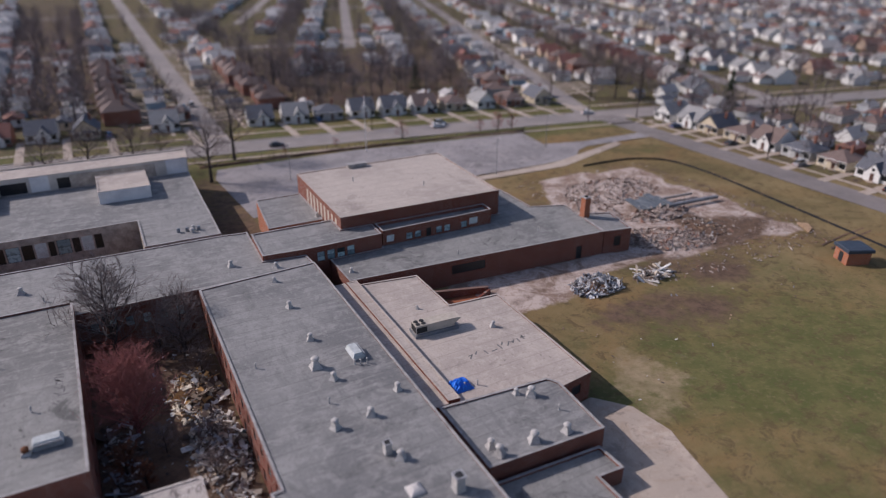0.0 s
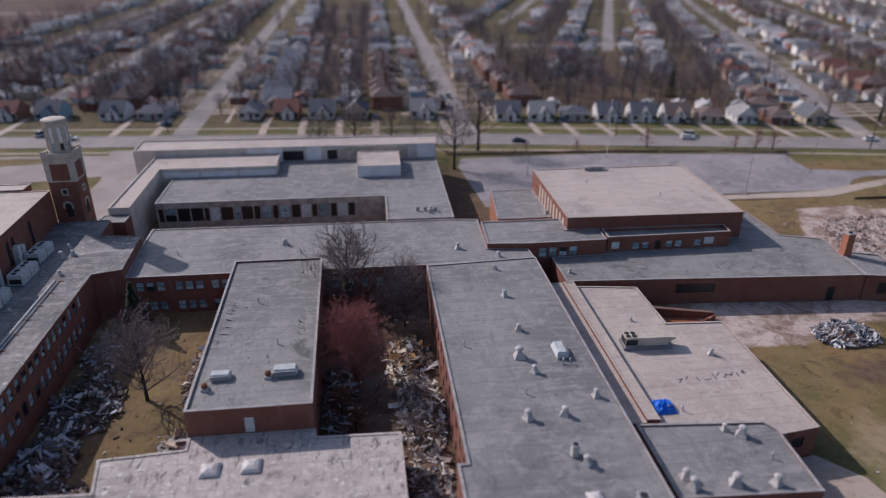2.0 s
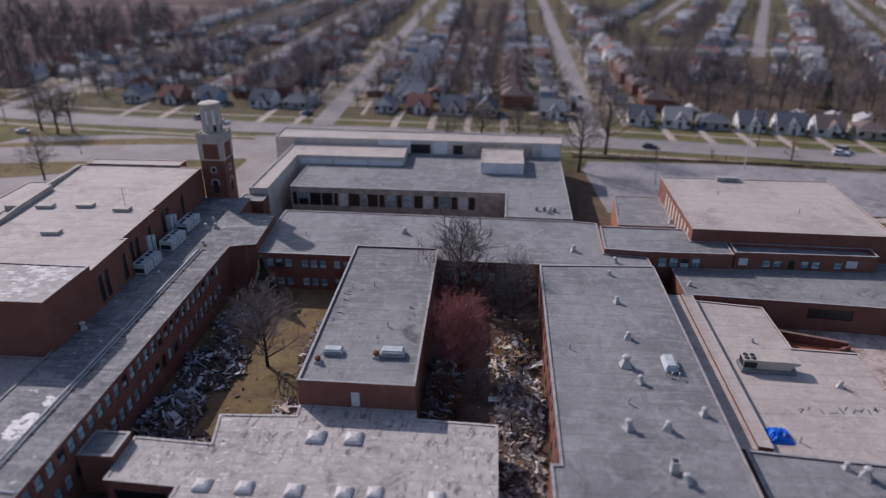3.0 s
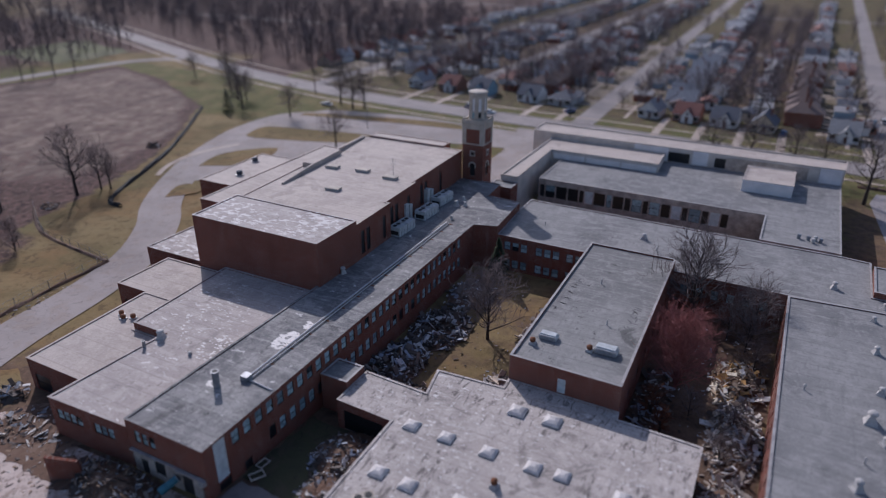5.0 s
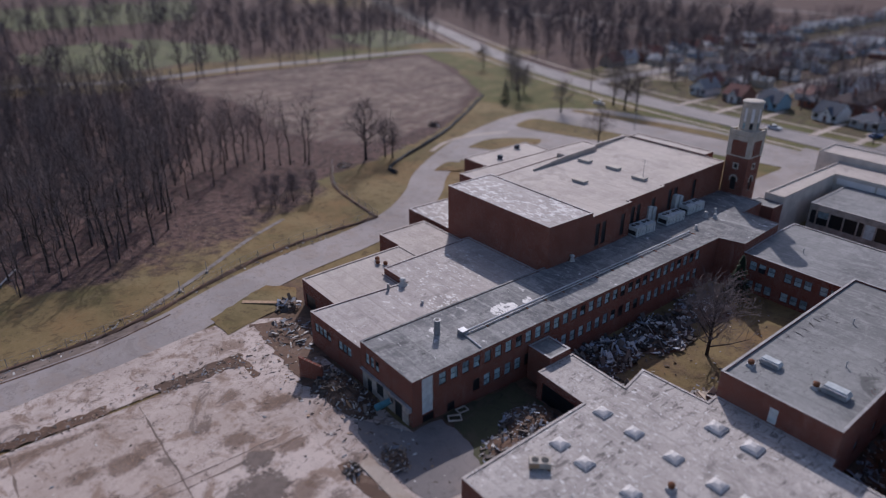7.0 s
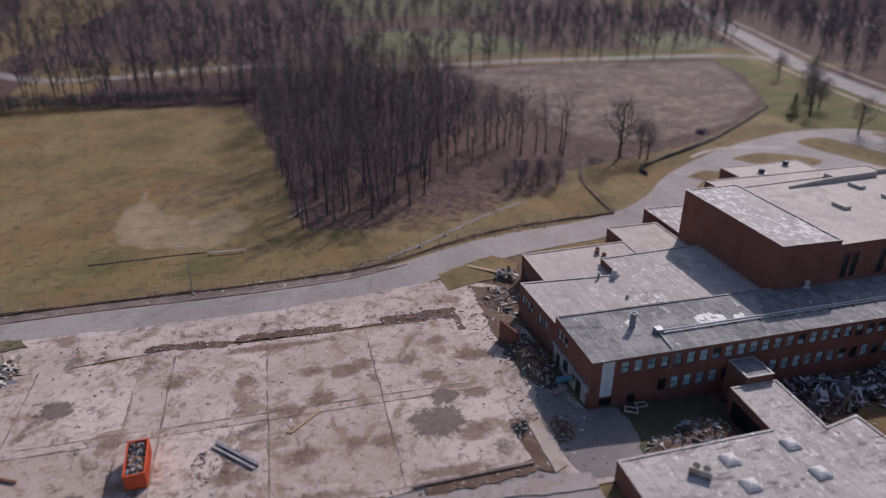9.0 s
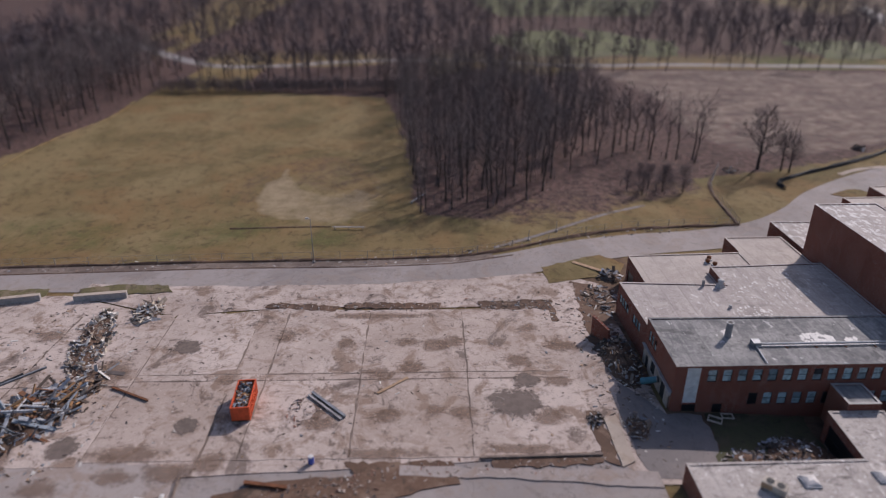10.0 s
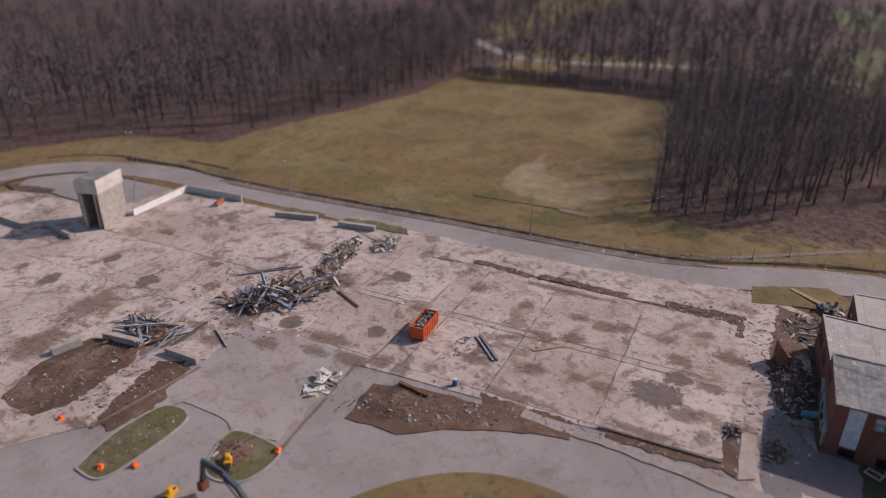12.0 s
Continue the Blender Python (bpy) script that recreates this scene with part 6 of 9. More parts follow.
        if not hip and not gable_front:
            win = part("window", Mesh().box(-hx - 0.14, -hx - 0.04, -0.45, 0.45, hw + 0.6, hw + 1.8), M["gutter"], t)
            part("pane", Mesh().box(-hx - 0.16, -hx - 0.13, -0.36, 0.36, hw + 0.7, hw + 1.7), M["pane_dark"], win)
        part("step", Mesh().box(w * 0.08 - 0.9, w * 0.08 + 0.9, yf - 1.0, yf, -0.2, 0.08), M["walk"], t)
        part("gutter", Mesh().box(-hx - 0.25, hx + 0.25, -hy - o - 0.1, -hy - o + 0.03, hw - 0.45 if not hip else hw - 0.15, hw - 0.32 if not hip else hw - 0.02), M["gutter"], t)
    part("chimney", Mesh().box(hx * 0.4 - 0.35, hx * 0.4 + 0.35, 0.6, 1.3, hw, hw + rise + (0.5 if not hip else 0.2)), M["brick_house"], t)
    return t


HS = [
    house("white-sided cape house with dark slate roof and front gable", "white", "slate"),
    house("white-sided cape house with grey roof and front gable", "white", "grey"),
    house("white cape house with a brown shingle roof", "white", "brown"),
    house("cream bungalow with a brown hipped roof", "cream", "brown", hip=True),
    house("red brick bungalow with a brown hipped roof", "brick", "brown", hip=True, w=8.2, d=11),
    house("cream gable-fronted house with a slate roof", "cream", "slate", gable_front=True, w=7.6, d=10.5),
    house("red brick cape house with a red roof and pale gable", "brick", "red"),
    house("white gable-fronted house with a grey roof", "white", "grey", gable_front=True, w=7.4, d=10.5),
    house("blue-sided house with a dark slate roof", "blue", "slate"),
    house("grey bungalow with a low dark hipped roof", "grey", "slate", hip=True, w=9.4, d=9),
]
SIMPLE = [
    house("red brick house with a brown hipped roof on the side street", "brick", "brown", hip=True, w=8, d=10.5, hw=4.4, rise=4.2, detail=False),
    house("white house with a pale grey roof on the side street", "white", "pale", w=7.6, d=10, gable_front=True, detail=False),
    house("white house with a grey roof on the side street", "white", "grey", w=8, d=9.5, detail=False),
    house("tan house with a red roof on the side street", "tan", "red", w=7.6, d=10, gable_front=True, detail=False),
    house("white house with a slate roof on the side street", "white", "slate", w=8, d=9.5, gable_front=True, detail=False),
    house("grey house with a brown roof on the side street", "grey", "brown", w=8, d=10, hip=True, detail=False),
]
PLACES = {i: [] for i in range(len(HS))}
SPLACES = {i: [] for i in range(len(SIMPLE))}
HR = random.Random(11)
drives = []
order = [0, 1, 9, 0, 0, 2, 3, 7, 4, 5, 0, 7, 5, 2]
for i in range(10):
    x = 57.5 + i * 11.9
    PLACES[order[i]].append(on(x, along(NROAD, x) + 29.5, -8))
    drives.append((x + 6.2, along(NROAD, x + 6.2) + 5, 22))
for i, (x, k) in enumerate(zip((-137, -121, -106, -83.5, -70, -35, -22, -9.4, 3.2, 27), (7, 6, 8, 0, 9, 7, 6, 0, 5, 1))):
    PLACES[k].append(on(x, along(NROAD, x) + 33, -5))
    drives.append((x + 6.2, along(NROAD, x + 6.2) + 5, 26))
for i, y in enumerate((170, 159, 149.5, 139, 128.5, 117.5, 106, 94.5, 83, 71.5, 60, 48.5, 37, 25)):
    PLACES[(7, 1, 5, 3, 2, 9, 3, 0, 7, 2, 6, 1, 0, 4)[i]].append(on(192, y, -90))
    drives.append((175, y - 5.5, -14))
for st in STREETS:
    for side in (-1, 1):
        y = max(along(NROAD, st[0]) + (50 if st[0] < 200 else 30), st[2])
        turn = -math.degrees(math.atan(st[1]))
        while y < 470:
            k = HR.randrange(len(SIMPLE)) if st[0] not in (-54, 39) or y > 400 else (1 if st[0] < 0 and side > 0 else 0)
            SPLACES[k].append(on(street_x(st, y) + side * 27 + HR.uniform(-1.5, 1.5), y, 90 * side + turn + HR.gauss(0, 2) + HR.choice((0, 0, 0, 90)), HR.uniform(0.9, 1.15)))
            y += HR.choice((11.6, 12.4, 13.2, 15))
for sx in (263, 356):
    for side in (-1, 1):
        y = 30
        while y < along(NROAD, sx) - 18:
            SPLACES[HR.randrange(len(SIMPLE))].append(on(sx + side * 19, y, 90 * side, HR.uniform(0.92, 1.06)))
            y += 12.2
for y in range(30, 200, 13):
    SPLACES[HR.randrange(1, len(SIMPLE))].append(on(220 + HR.uniform(-2, 2), y, 90, 0.8))
for i, ps in PLACES.items():
    if ps:
        copies(HS[i], ps)
far_poses = []
for i, ps in SPLACES.items():
    ps.sort(key=lambda m: m.translation.y + abs(m.translation.x) * 0.3)
    keep = ps[:40]
    copies(SIMPLE[i], keep)
    far_poses += ps[40:]
for st in STREETS:
    for side in (-1, 1):
        for j in range(26):
            y = max(476, st[2]) + j * 12.4
            far_poses.append(on(street_x(st, y) + side * 27 + HR.uniform(-2, 2), y + HR.uniform(-2, 2), 90 * side - math.degrees(math.atan(st[1])) + HR.choice((0, 0, 90)), HR.uniform(0.85, 1.15)))
for sx in (449, 542, 635, 728, 821):
    for side in (-1, 1):
        for j in range(22 if sx < 600 else 62):
            far_poses.append(on(sx + side * 20, -60 + j * 12.4, 90 * side, HR.uniform(0.9, 1.1)))


def far_house_mesh(w, d, hw, rise):
    m = Mesh()
    m.box(-w / 2, w / 2, -d / 2, d / 2, -0.3, hw, 0)
    o = 0.4
    e = [(-w / 2 - o, -d / 2 - o), (w / 2 + o, -d / 2 - o), (w / 2 + o, d / 2 + o), (-w / 2 - o, d / 2 + o)]
    m.solid([(*p, hw) for p in e], [(-0.05, -d / 2 - o, hw + rise), (0.05, -d / 2 - o, hw + rise), (0.05, d / 2 + o, hw + rise), (-0.05, d / 2 + o, hw + rise)], 1)
    m.box(w * 0.2, w * 0.2 + 0.7, 0, 0.7, hw, hw + rise + 0.4, 0)
    for s in (-1, 1):
        m.box(s * w * 0.25 - 0.5, s * w * 0.25 + 0.5, -d / 2 - 0.05, -d / 2 + 0.05, 0.9, 2.2, 2)
    return m


kw_ = Mat("far_house_walls", 0.8)
FARWALL = kw_.done(kw_.palette(kw_.island(), [(0.70, 0.69, 0.67), (0.62, 0.6, 0.57), (0.50, 0.42, 0.33), (0.23, 0.09, 0.06), (0.66, 0.65, 0.63), (0.40, 0.42, 0.44), (0.26, 0.36, 0.44)]))
kr_ = Mat("far_house_roofs", 0.9)
FARROOF = kr_.done(kr_.palette(kr_.island(), [(0.17, 0.17, 0.185), (0.33, 0.325, 0.32), (0.22, 0.17, 0.155), (0.26, 0.14, 0.115), (0.48, 0.46, 0.45), (0.26, 0.255, 0.26), (0.40, 0.38, 0.37)]))
joined("far_houses", "far streets of small gabled houses", "houses", [far_house_mesh(8.4, 10.5, 3, 2.6), far_house_mesh(8, 10, 3.1, 3.0), far_house_mesh(8.4, 11, 4.2, 2.6), far_house_mesh(9.5, 8.5, 2.9, 2.2)], far_poses, [FARWALL, FARROOF, M["pane_dark"]], 4)
garage = [far_house_mesh(5.4, 6.6, 2.4, 1.5)]
joined("far_garages", "small garages behind the houses", "garages", garage, [m @ pose(HR.uniform(4, 7), 14 + HR.uniform(-1, 1), 0) for ps in (*SPLACES.values(), *PLACES.values()) for m in ps if HR.random() < 0.8] + [on(x + HR.uniform(-1, 1), y + HR.uniform(-2, 2), HR.choice((0, 90)), HR.uniform(0.95, 1.2)) for x in (-91, -18, 0) for y in range(268, 470, 14)], [FARWALL, FARROOF, M["pane_dark"]], 5)
for x, y, L in drives:
    if L > 0:
        pts = [(x - 1.3, y), (x + 1.3, y), (x + 1.2, y + L), (x - 1.2, y + L)]
    else:
        pts = [(x, y - 1.3), (x - L, y - 1.3), (x - L, y + 1.3), (x, y + 1.3)]
    sheet("house_drive", pts, M["walk"], 0.035, "pale concrete house drive", "drive")
sheet("pavement_strip", [(179.5, -200), (181, -200), (181, 182), (179.5, 182)], M["walk"], 0.02, "narrow concrete pavement along the side street", "pavement")

# Pavements and front walks of the side streets.
walks = Mesh()
for st in STREETS[:4]:
    y0 = along(NROAD, st[0]) + 22
    for s in (-1, 1):
        a, b = street_x(st, y0), street_x(st, 470)
        sheet("pavement_strip", [(a + s * 11, y0), (a + s * 12.3, y0), (b + s * 12.3, 470), (b + s * 11, 470)], M["walk"], 0.02, "narrow concrete pavement along the side street", "pavement")
        y = y0 + 14
        while y < 430:
            x = street_x(st, y)
            walks.box(min(x + s * 4.2, x + s * 21), max(x + s * 4.2, x + s * 21), y, y + HR.choice((0.9, 2.4, 2.4)), gh(y), gh(y) + 0.045)
            y += HR.choice((5.4, 6.2, 7.0))
tagged(part("front_walks", walks, M["walk"]), "pale concrete front walks and drives of the houses", "pavement", kind="stuff")

# Bare trees and evergreens of the neighbourhood.
near_trees, far_trees = [], []
for st in STREETS:
    for side in (-1, 1):
        y = max(along(NROAD, st[0]) + 40, st[2])
        while y < 640:
            if HR.random() < 0.7:
                (near_trees if y < 330 and -170 < st[0] < 200 else far_trees).append((street_x(st, y) + side * HR.choice((8, 9, 36, 40, 44)) + HR.uniform(-2, 2), y + HR.uniform(-4, 4)))
            for off in (38, 46):
                if HR.random() < (0.7 if st[0] < 200 else 0.4):
                    far_trees.append((street_x(st, y) + side * off + HR.uniform(-3, 3), y + HR.uniform(-4, 4)))
            y += 10
for n, x0, x1, y0, y1 in ((220, 205, 560, 20, 240), (150, -210, 520, 300, 800), (40, 186, 235, 20, 215), (120, -200, 200, 250, 300), (75, 84, 150, 255, 330), (130, -250, -60, 262, 470), (140, 420, 950, 60, 700)):
    for _ in range(n):
        far_trees.append((HR.uniform(x0, x1), HR.uniform(y0, y1)))
far_trees = [p for p in far_trees if min(abs(p[0] - street_x(st, p[1])) if p[1] > st[2] else 99 for st in STREETS) > 7]
hood = [bare_tree("garden_tree", "bare garden tree among the houses", 60 + i, 10.5 + i, 0.24, 0.22, 0.46, 14, 7, 5, up=0.3, thin=1.9) for i in range(3)]
for i, k in enumerate(hood):
    copies(k, [on(x, y, HR.uniform(0, 360), HR.uniform(0.7, 1.15)) for x, y in near_trees[i::3]])
far_round = [merged(*tree_parts(320 + i, 10.5, 0.15, 0.18, 0.52, 8, 3, 2, up=0.45, thin=3.0, n=3)) for i in range(4)]
joined("far_trees", "bare trees among the far houses", "trees", far_round, [on(x, y, HR.uniform(0, 360), HR.uniform(0.75, 1.3)) for x, y in far_trees], [M["bark_town"], M["twig_town"]], 6)

# ---------------------------------------------------------------- roof fittings


def roof_vent(s=1.0):
    t = thing("roof_vent", "weathered white metal mushroom roof vent", "vent", "roof vents")
    part("base", Mesh().taper(-0.62, 0.62, -0.62, 0.62, -0.05, 0.28, 0.12).taper(-0.45, 0.45, -0.45, 0.45, 0.28, 0.8, 0.17), M["vent"], t)
    part("neck", Mesh().lathe([(0.27, 0.8), (0.25, 1.0)], 10), M["metal"], t)
    part("cap", Mesh().lathe([(0.30, 1.0), (0.46, 1.04), (0.48, 1.14), (0.34, 1.32), (0.08, 1.4)], 12), M["vent"], t)
    return t


vents = [(23.5, 72.5, 5.23, 1.5), (24.7, 68.9, 5.23, 1.0), (25, 79.2, 5.23, 1.0), (25.1, 89.5, 5.23, 1.0), (25.4, 98.9, 5.23, 0.8), (20.5, 108.7, 4.88, 1.1), (27.3, 104.7, 4.88, 0.9), (-11.2, 114.4, 4.88, 1.1), (21.6, 59.9, 5.23, 1.2), (26.1, 60, 5.23, 1.1), (31, 63, 5.23, 1.0), (26.1, 51.8, 5.23, 1.1)]
vents += [(36.9, 50.4, 3.35, 1.1), (37.1, 48.9, 3.35, 1.3), (41.9, 48.8, 3.35, 1.4), (46.3, 48.3, 3.35, 1.2), (46.6, 56, 3.35, 1.3), (45.1, 57.2, 3.35, 0.8), (44.3, 84.2, 2.4, 0.6), (52.2, 73.8, 2.4, 0.9), (-64, 47.2, 5.3, 1.4), (-51.6, 73.7, 6.45, 1.2), (42, 126, 3.7, 1.0), (45.5, 113.5, 5.85, 0.9), (39.5, 100.5, 2.9, 0.8), (-57.2, 46, 5.3, 0.7), (-48.5, 109.6, 6.6, 1.1), (-46.9, 110.4, 6.6, 0.9), (-46.2, 102.7, 6.6, 0.8), (-48.6, 113.2, 6.6, 0.9)]
vt = roof_vent()
copies(vt, [pose(x, y, z, 0, 0, (i * 37) % 90) @ Matrix.Scale(0.82 * s, 4) for i, (x, y, z, s) in enumerate(vents)])


def pipe_vent():
    t = thing("pipe_vent", "short rusty vent pipe on the roof", "vent", "vent pipes")
    part("pipe", Mesh().lathe([(0.14, -0.05), (0.09, 0.1), (0.09, 0.7)], 8), M["metal"], t)
    part("hood", Mesh().lathe([(0.16, 0.72), (0.16, 0.8), (0.04, 0.92)], 8), M["vent"], t)
    return t


copies(pipe_vent(), [pose(x, y, z) for x, y, z in ((28.3, 70.6, 5.23), (29.0, 70.3, 5.23), (29.9, 70.2, 5.23), (40.6, 62.6, 2.4), (42.4, 62.3, 2.4), (22.5, 64.5, 5.23), (16.5, 76, 5.23), (-30, 112, 4.88), (-8, 110, 4.88), (48, 52, 3.35), (-7, 40, 2.79), (-18, 36, 2.79), (-13, 90, 6.35), (-9, 78, 6.35), (60, 98, 2.9), (80, 100, 2.9), (50, 125, 10.7), (62, 116, 10.7))])


def louvre_hood(w=3.0, d=1.5, h=1.1):
    t = thing("louvre_hood", "grey sheet-metal louvre hood on the roof", "roof unit", "louvre hoods")
    part("curb", Mesh().box(-w / 2, w / 2, -d / 2, d / 2, -0.05, 0.35), M["metal"], t)
    part("hood", Mesh().taper(-w / 2 - 0.15, w / 2 + 0.15, -d / 2 - 0.15, d / 2 + 0.15, 0.35, h, 0.3), M["unit"], t)
    for i in range(4):
        part("slat", Mesh().box(-w / 2 - 0.05, w / 2 + 0.05, -d / 2 - 0.22 + 0.02 * i, -d / 2 - 0.14 + 0.04 * i, 0.42 + 0.14 * i, 0.5 + 0.14 * i), M["metal"], t)
    return t


lh = louvre_hood()
copies(lh, [pose(-15.3, 70.9, 6.35, 0, 0, 0) @ Matrix.Scale(0.8, 4), pose(-7.3, 71, 6.35, 0, 0, 0) @ Matrix.Scale(0.95, 4), pose(29.2, 72.8, 5.23, 0, 0, 90) @ Matrix.Scale(0.95, 4)])
mini = thing("exhaust_fan", "small rusted exhaust fan on the court wing roof", "roof unit")
part("base", Mesh().taper(-0.5, 0.5, -0.5, 0.5, -0.05, 0.4, 0.1), M["metal"], mini)
part("motor", Mesh().lathe([(0.3, 0.4), (0.4, 0.5), (0.4, 0.9), (0.15, 1.05)], 10), M["rust"], mini)
copies(mini, [pose(-9.4, 70.3, 6.35), pose(-16.8, 68.6, 6.35), pose(-12.5, 45.6, 2.79), pose(-75, 49.6, 4.1), pose(-76.2, 50.3, 4.1), pose(-73.8, 50.4, 4.1)])
flue = thing("roof_flue", "square metal flue with a dark plate for its open top", "flue", "roof flues")
part("shaft", Mesh().taper(-0.55, 0.55, -0.55, 0.55, -0.05, 1.9, 0.06), M["vent"], flue)
part("rim", Mesh().box(-0.6, 0.6, -0.6, 0.6, 1.9, 2.05), M["metal"], flue)
# Dark plate on the closed top paints the shade inside the flue.
part("opening", Mesh().box(-0.42, 0.42, -0.42, 0.42, 2.05, 2.07), M["dark"], flue)
copies(flue, [pose(29.4, 44.9, 5.23), pose(25.2, 53.3, 5.23) @ Matrix.Scale(0.75, 4)])
can = thing("flue_can", "tall round dark flue on the wing roof", "flue")
part("can", Mesh().lathe([(0.5, -0.05), (0.45, 0.2), (0.42, 2.3), (0.5, 2.35), (0.5, 2.5)], 12), M["steel"], can)
# Thin dark disc for the shade in the round flue's mouth.
part("opening", Mesh().lathe([(0.36, 2.5), (0.36, 2.52)], 12), M["dark"], can)
copies(can, [pose(-47.6, 41.4, 6.45), pose(-64.2, 44.5, 5.3) @ Matrix.Scale(0.5, 4)])

dome = thing("rooflight", "white acrylic domed rooflight with a dirty kerb", "rooflight", "rooflights of the flat roof")
part("kerb", Mesh().box(-1.0, 1.0, -1.0, 1.0, -0.05, 0.22), M["metal"], dome)
part("dome", Mesh().taper(-0.98, 0.98, -0.98, 0.98, 0.22, 0.42, 0.22).taper(-0.76, 0.76, -0.76, 0.76, 0.42, 0.62, 0.45), M["skylight"], dome)
copies(dome, [pose(x, y, 2.79, 0, 0, r) @ Matrix.Scale(s, 4) for x, y, r, s in ((-25.2, 50, 0, 0.9), (-20.5, 50, 2, 0.9), (-15.1, 50, 0, 0.9), (-24.7, 41.6, 1, 0.9), (-20.8, 41.4, 0, 0.9), (-14.8, 41.8, 0, 0.9), (-9.7, 50, 0, 0.9), (-6.4, 50.3, 0, 0.85), (-14.8, 58.4, 0, 1.05), (-10.3, 58.5, 0, 1.05), (-9.6, 41.6, 0, 0.9), (-4.5, 41.6, 0, 0.9), (0.3, 41.8, 0, 0.9), (0.2, 50, 0, 0.9))] + [pose(25.4, 46.9, 5.23) @ Matrix.Scale(0.85, 4)])

ac = thing("condenser_unit", "pale rooftop condenser with two black fan openings", "condenser", at=pose(-23.7, 37.2, 2.79, 0, 0, 48))
part("casing", Mesh().box(-1.2, 1.2, -0.6, 0.6, 0.15, 0.95), M["stone"], ac)
part("side_panel", Mesh().box(-1.22, -0.1, -0.63, -0.6, 0.25, 0.85), M["wood"], ac, "rusty orange side panel")
for x in (-0.55, 0.55):
    part("fan", Mesh().lathe([(0.42, 0.95), (0.42, 1.01), (0.3, 1.02)], 14, (x, 0, 0)), M["dark"], ac)
for x in (-1.0, 1.0):
    part("rail", Mesh().box(x - 0.1, x + 0.1, -0.7, 0.7, 0, 0.15), M["rust"], ac)

hv = thing("rooftop_unit", "long pale rooftop air unit on blue-stained curb", "roof unit", at=pose(43.8, 77.3, 2.4, 0, 0, -3))
part("curb", Mesh().box(-3.6, 3.6, -1.3, 1.2, -0.05, 0.55), M["steel"], hv, "dark blue-grey curb")
part("casing", Mesh().box(-3.4, 3.0, -1.0, 0.9, 0.55, 1.9), M["stone"], hv)
part("hood", Mesh().solid([(3.0, -1.0, 1.0), (4.0, -1.0, 1.55), (4.0, 0.9, 1.55), (3.0, 0.9, 1.0)], [(3.0, -1.0, 1.9), (4.0, -1.0, 1.8), (4.0, 0.9, 1.8), (3.0, 0.9, 1.9)]), M["stone"], hv)
for x in (-2.9, -2.0):
    for y in (-0.45, 0.4):
        part("fan", Mesh().lathe([(0.36, 1.9), (0.36, 1.97), (0.22, 1.98)], 12, (x, y, 0)), M["dark"], hv)
part("coil", Mesh().box(-3.43, -3.4, -0.9, 0.8, 0.7, 1.7).box(-3.3, -1.6, -1.03, -1.0, 0.7, 1.6), M["dark"], hv)

for k, (x, y) in enumerate(((-51.6, 92.9), (-51.3, 102), (-52.0, 110))):
    u = thing("air_handler", "large blue-grey rooftop air handler beside the auditorium", "roof unit", "air handlers", at=pose(x, y, 6.45, 0, 0, 88))
    part("frame", Mesh().box(-2.9, 2.9, -1.2, 1.2, 0.05, 0.4), M["steel"], u)
    part("casing", Mesh().box(-2.7, -0.12, -1.15, 1.15, 0.4, 2.1).box(0.12, 2.7, -1.15, 1.15, 0.4, 2.1).box(-0.12, 0.12, -1.0, 1.0, 0.4, 1.95), M["unit"], u)
    part("louvre", Mesh().box(-2.73, -2.7, -0.9, 0.9, 0.6, 1.4).box(2.7, 2.73, -0.9, 0.9, 0.6, 1.4), M["dark"], u)
    for x in (-2.0, -0.9, 0.9, 2.0):
        part("fan", Mesh().lathe([(0.42, 2.1), (0.42, 2.16), (0.3, 2.17)], 12, (x, 0.3, 0)), M["dark"], u)
    for i in range(5):
        part("panel_seam", Mesh().box(-2.2 + i * 1.1 - 0.02, -2.2 + i * 1.1 + 0.02, -1.17, -1.15, 0.45, 1.45), M["dark"], u)
    d = thing("riser_duct", "pair of grey ducts rising up the auditorium wall", "duct", at=pose(-53.4 - 0.4 * k, (88, 97.5, 107)[k], 6.45))
    part("duct", Mesh().box(-0.2, 0.7, -0.55, 0.55, -0.05, 3.6).taper(-0.2, 0.75, -0.6, 0.6, 3.6, 3.9, 0.1), M["unit"], d)
    part("duct", Mesh().box(-0.2, 0.7, 1.0, 2.0, -0.05, 3.1).taper(-0.2, 0.75, 0.95, 2.05, 3.1, 3.4, 0.1), M["unit"], d)

run = thing("pipe_run", "long insulated pipe on sleepers along the wing roof", "pipe", at=pose(-45.4, 44.2, 6.45))
part("pipe", Mesh().tube((0, 0, 0.45), (-0.6, 56, 0.45), 0.15, 0.15, 8), M["metal"], run)
part("pipe", Mesh().tube((0.45, 0, 0.4), (-0.1, 56, 0.4), 0.09, 0.09, 6), M["metal"], run)
part("branch_pipe", Mesh().tube((0, 0, 0.35), (4.4, -0.4, 0.35), 0.12, 0.12, 8), M["metal"], run)
for i in range(15):
    part("support", Mesh().box(-0.5 - 0.01 * i, 0.8 - 0.01 * i, i * 4 - 0.12, i * 4 + 0.12, -0.02, 0.3), M["rust"], run)
part("valve_box", Mesh().box(-0.6, 0.5, -0.5, 0.6, 0, 0.9), M["steel"], run)

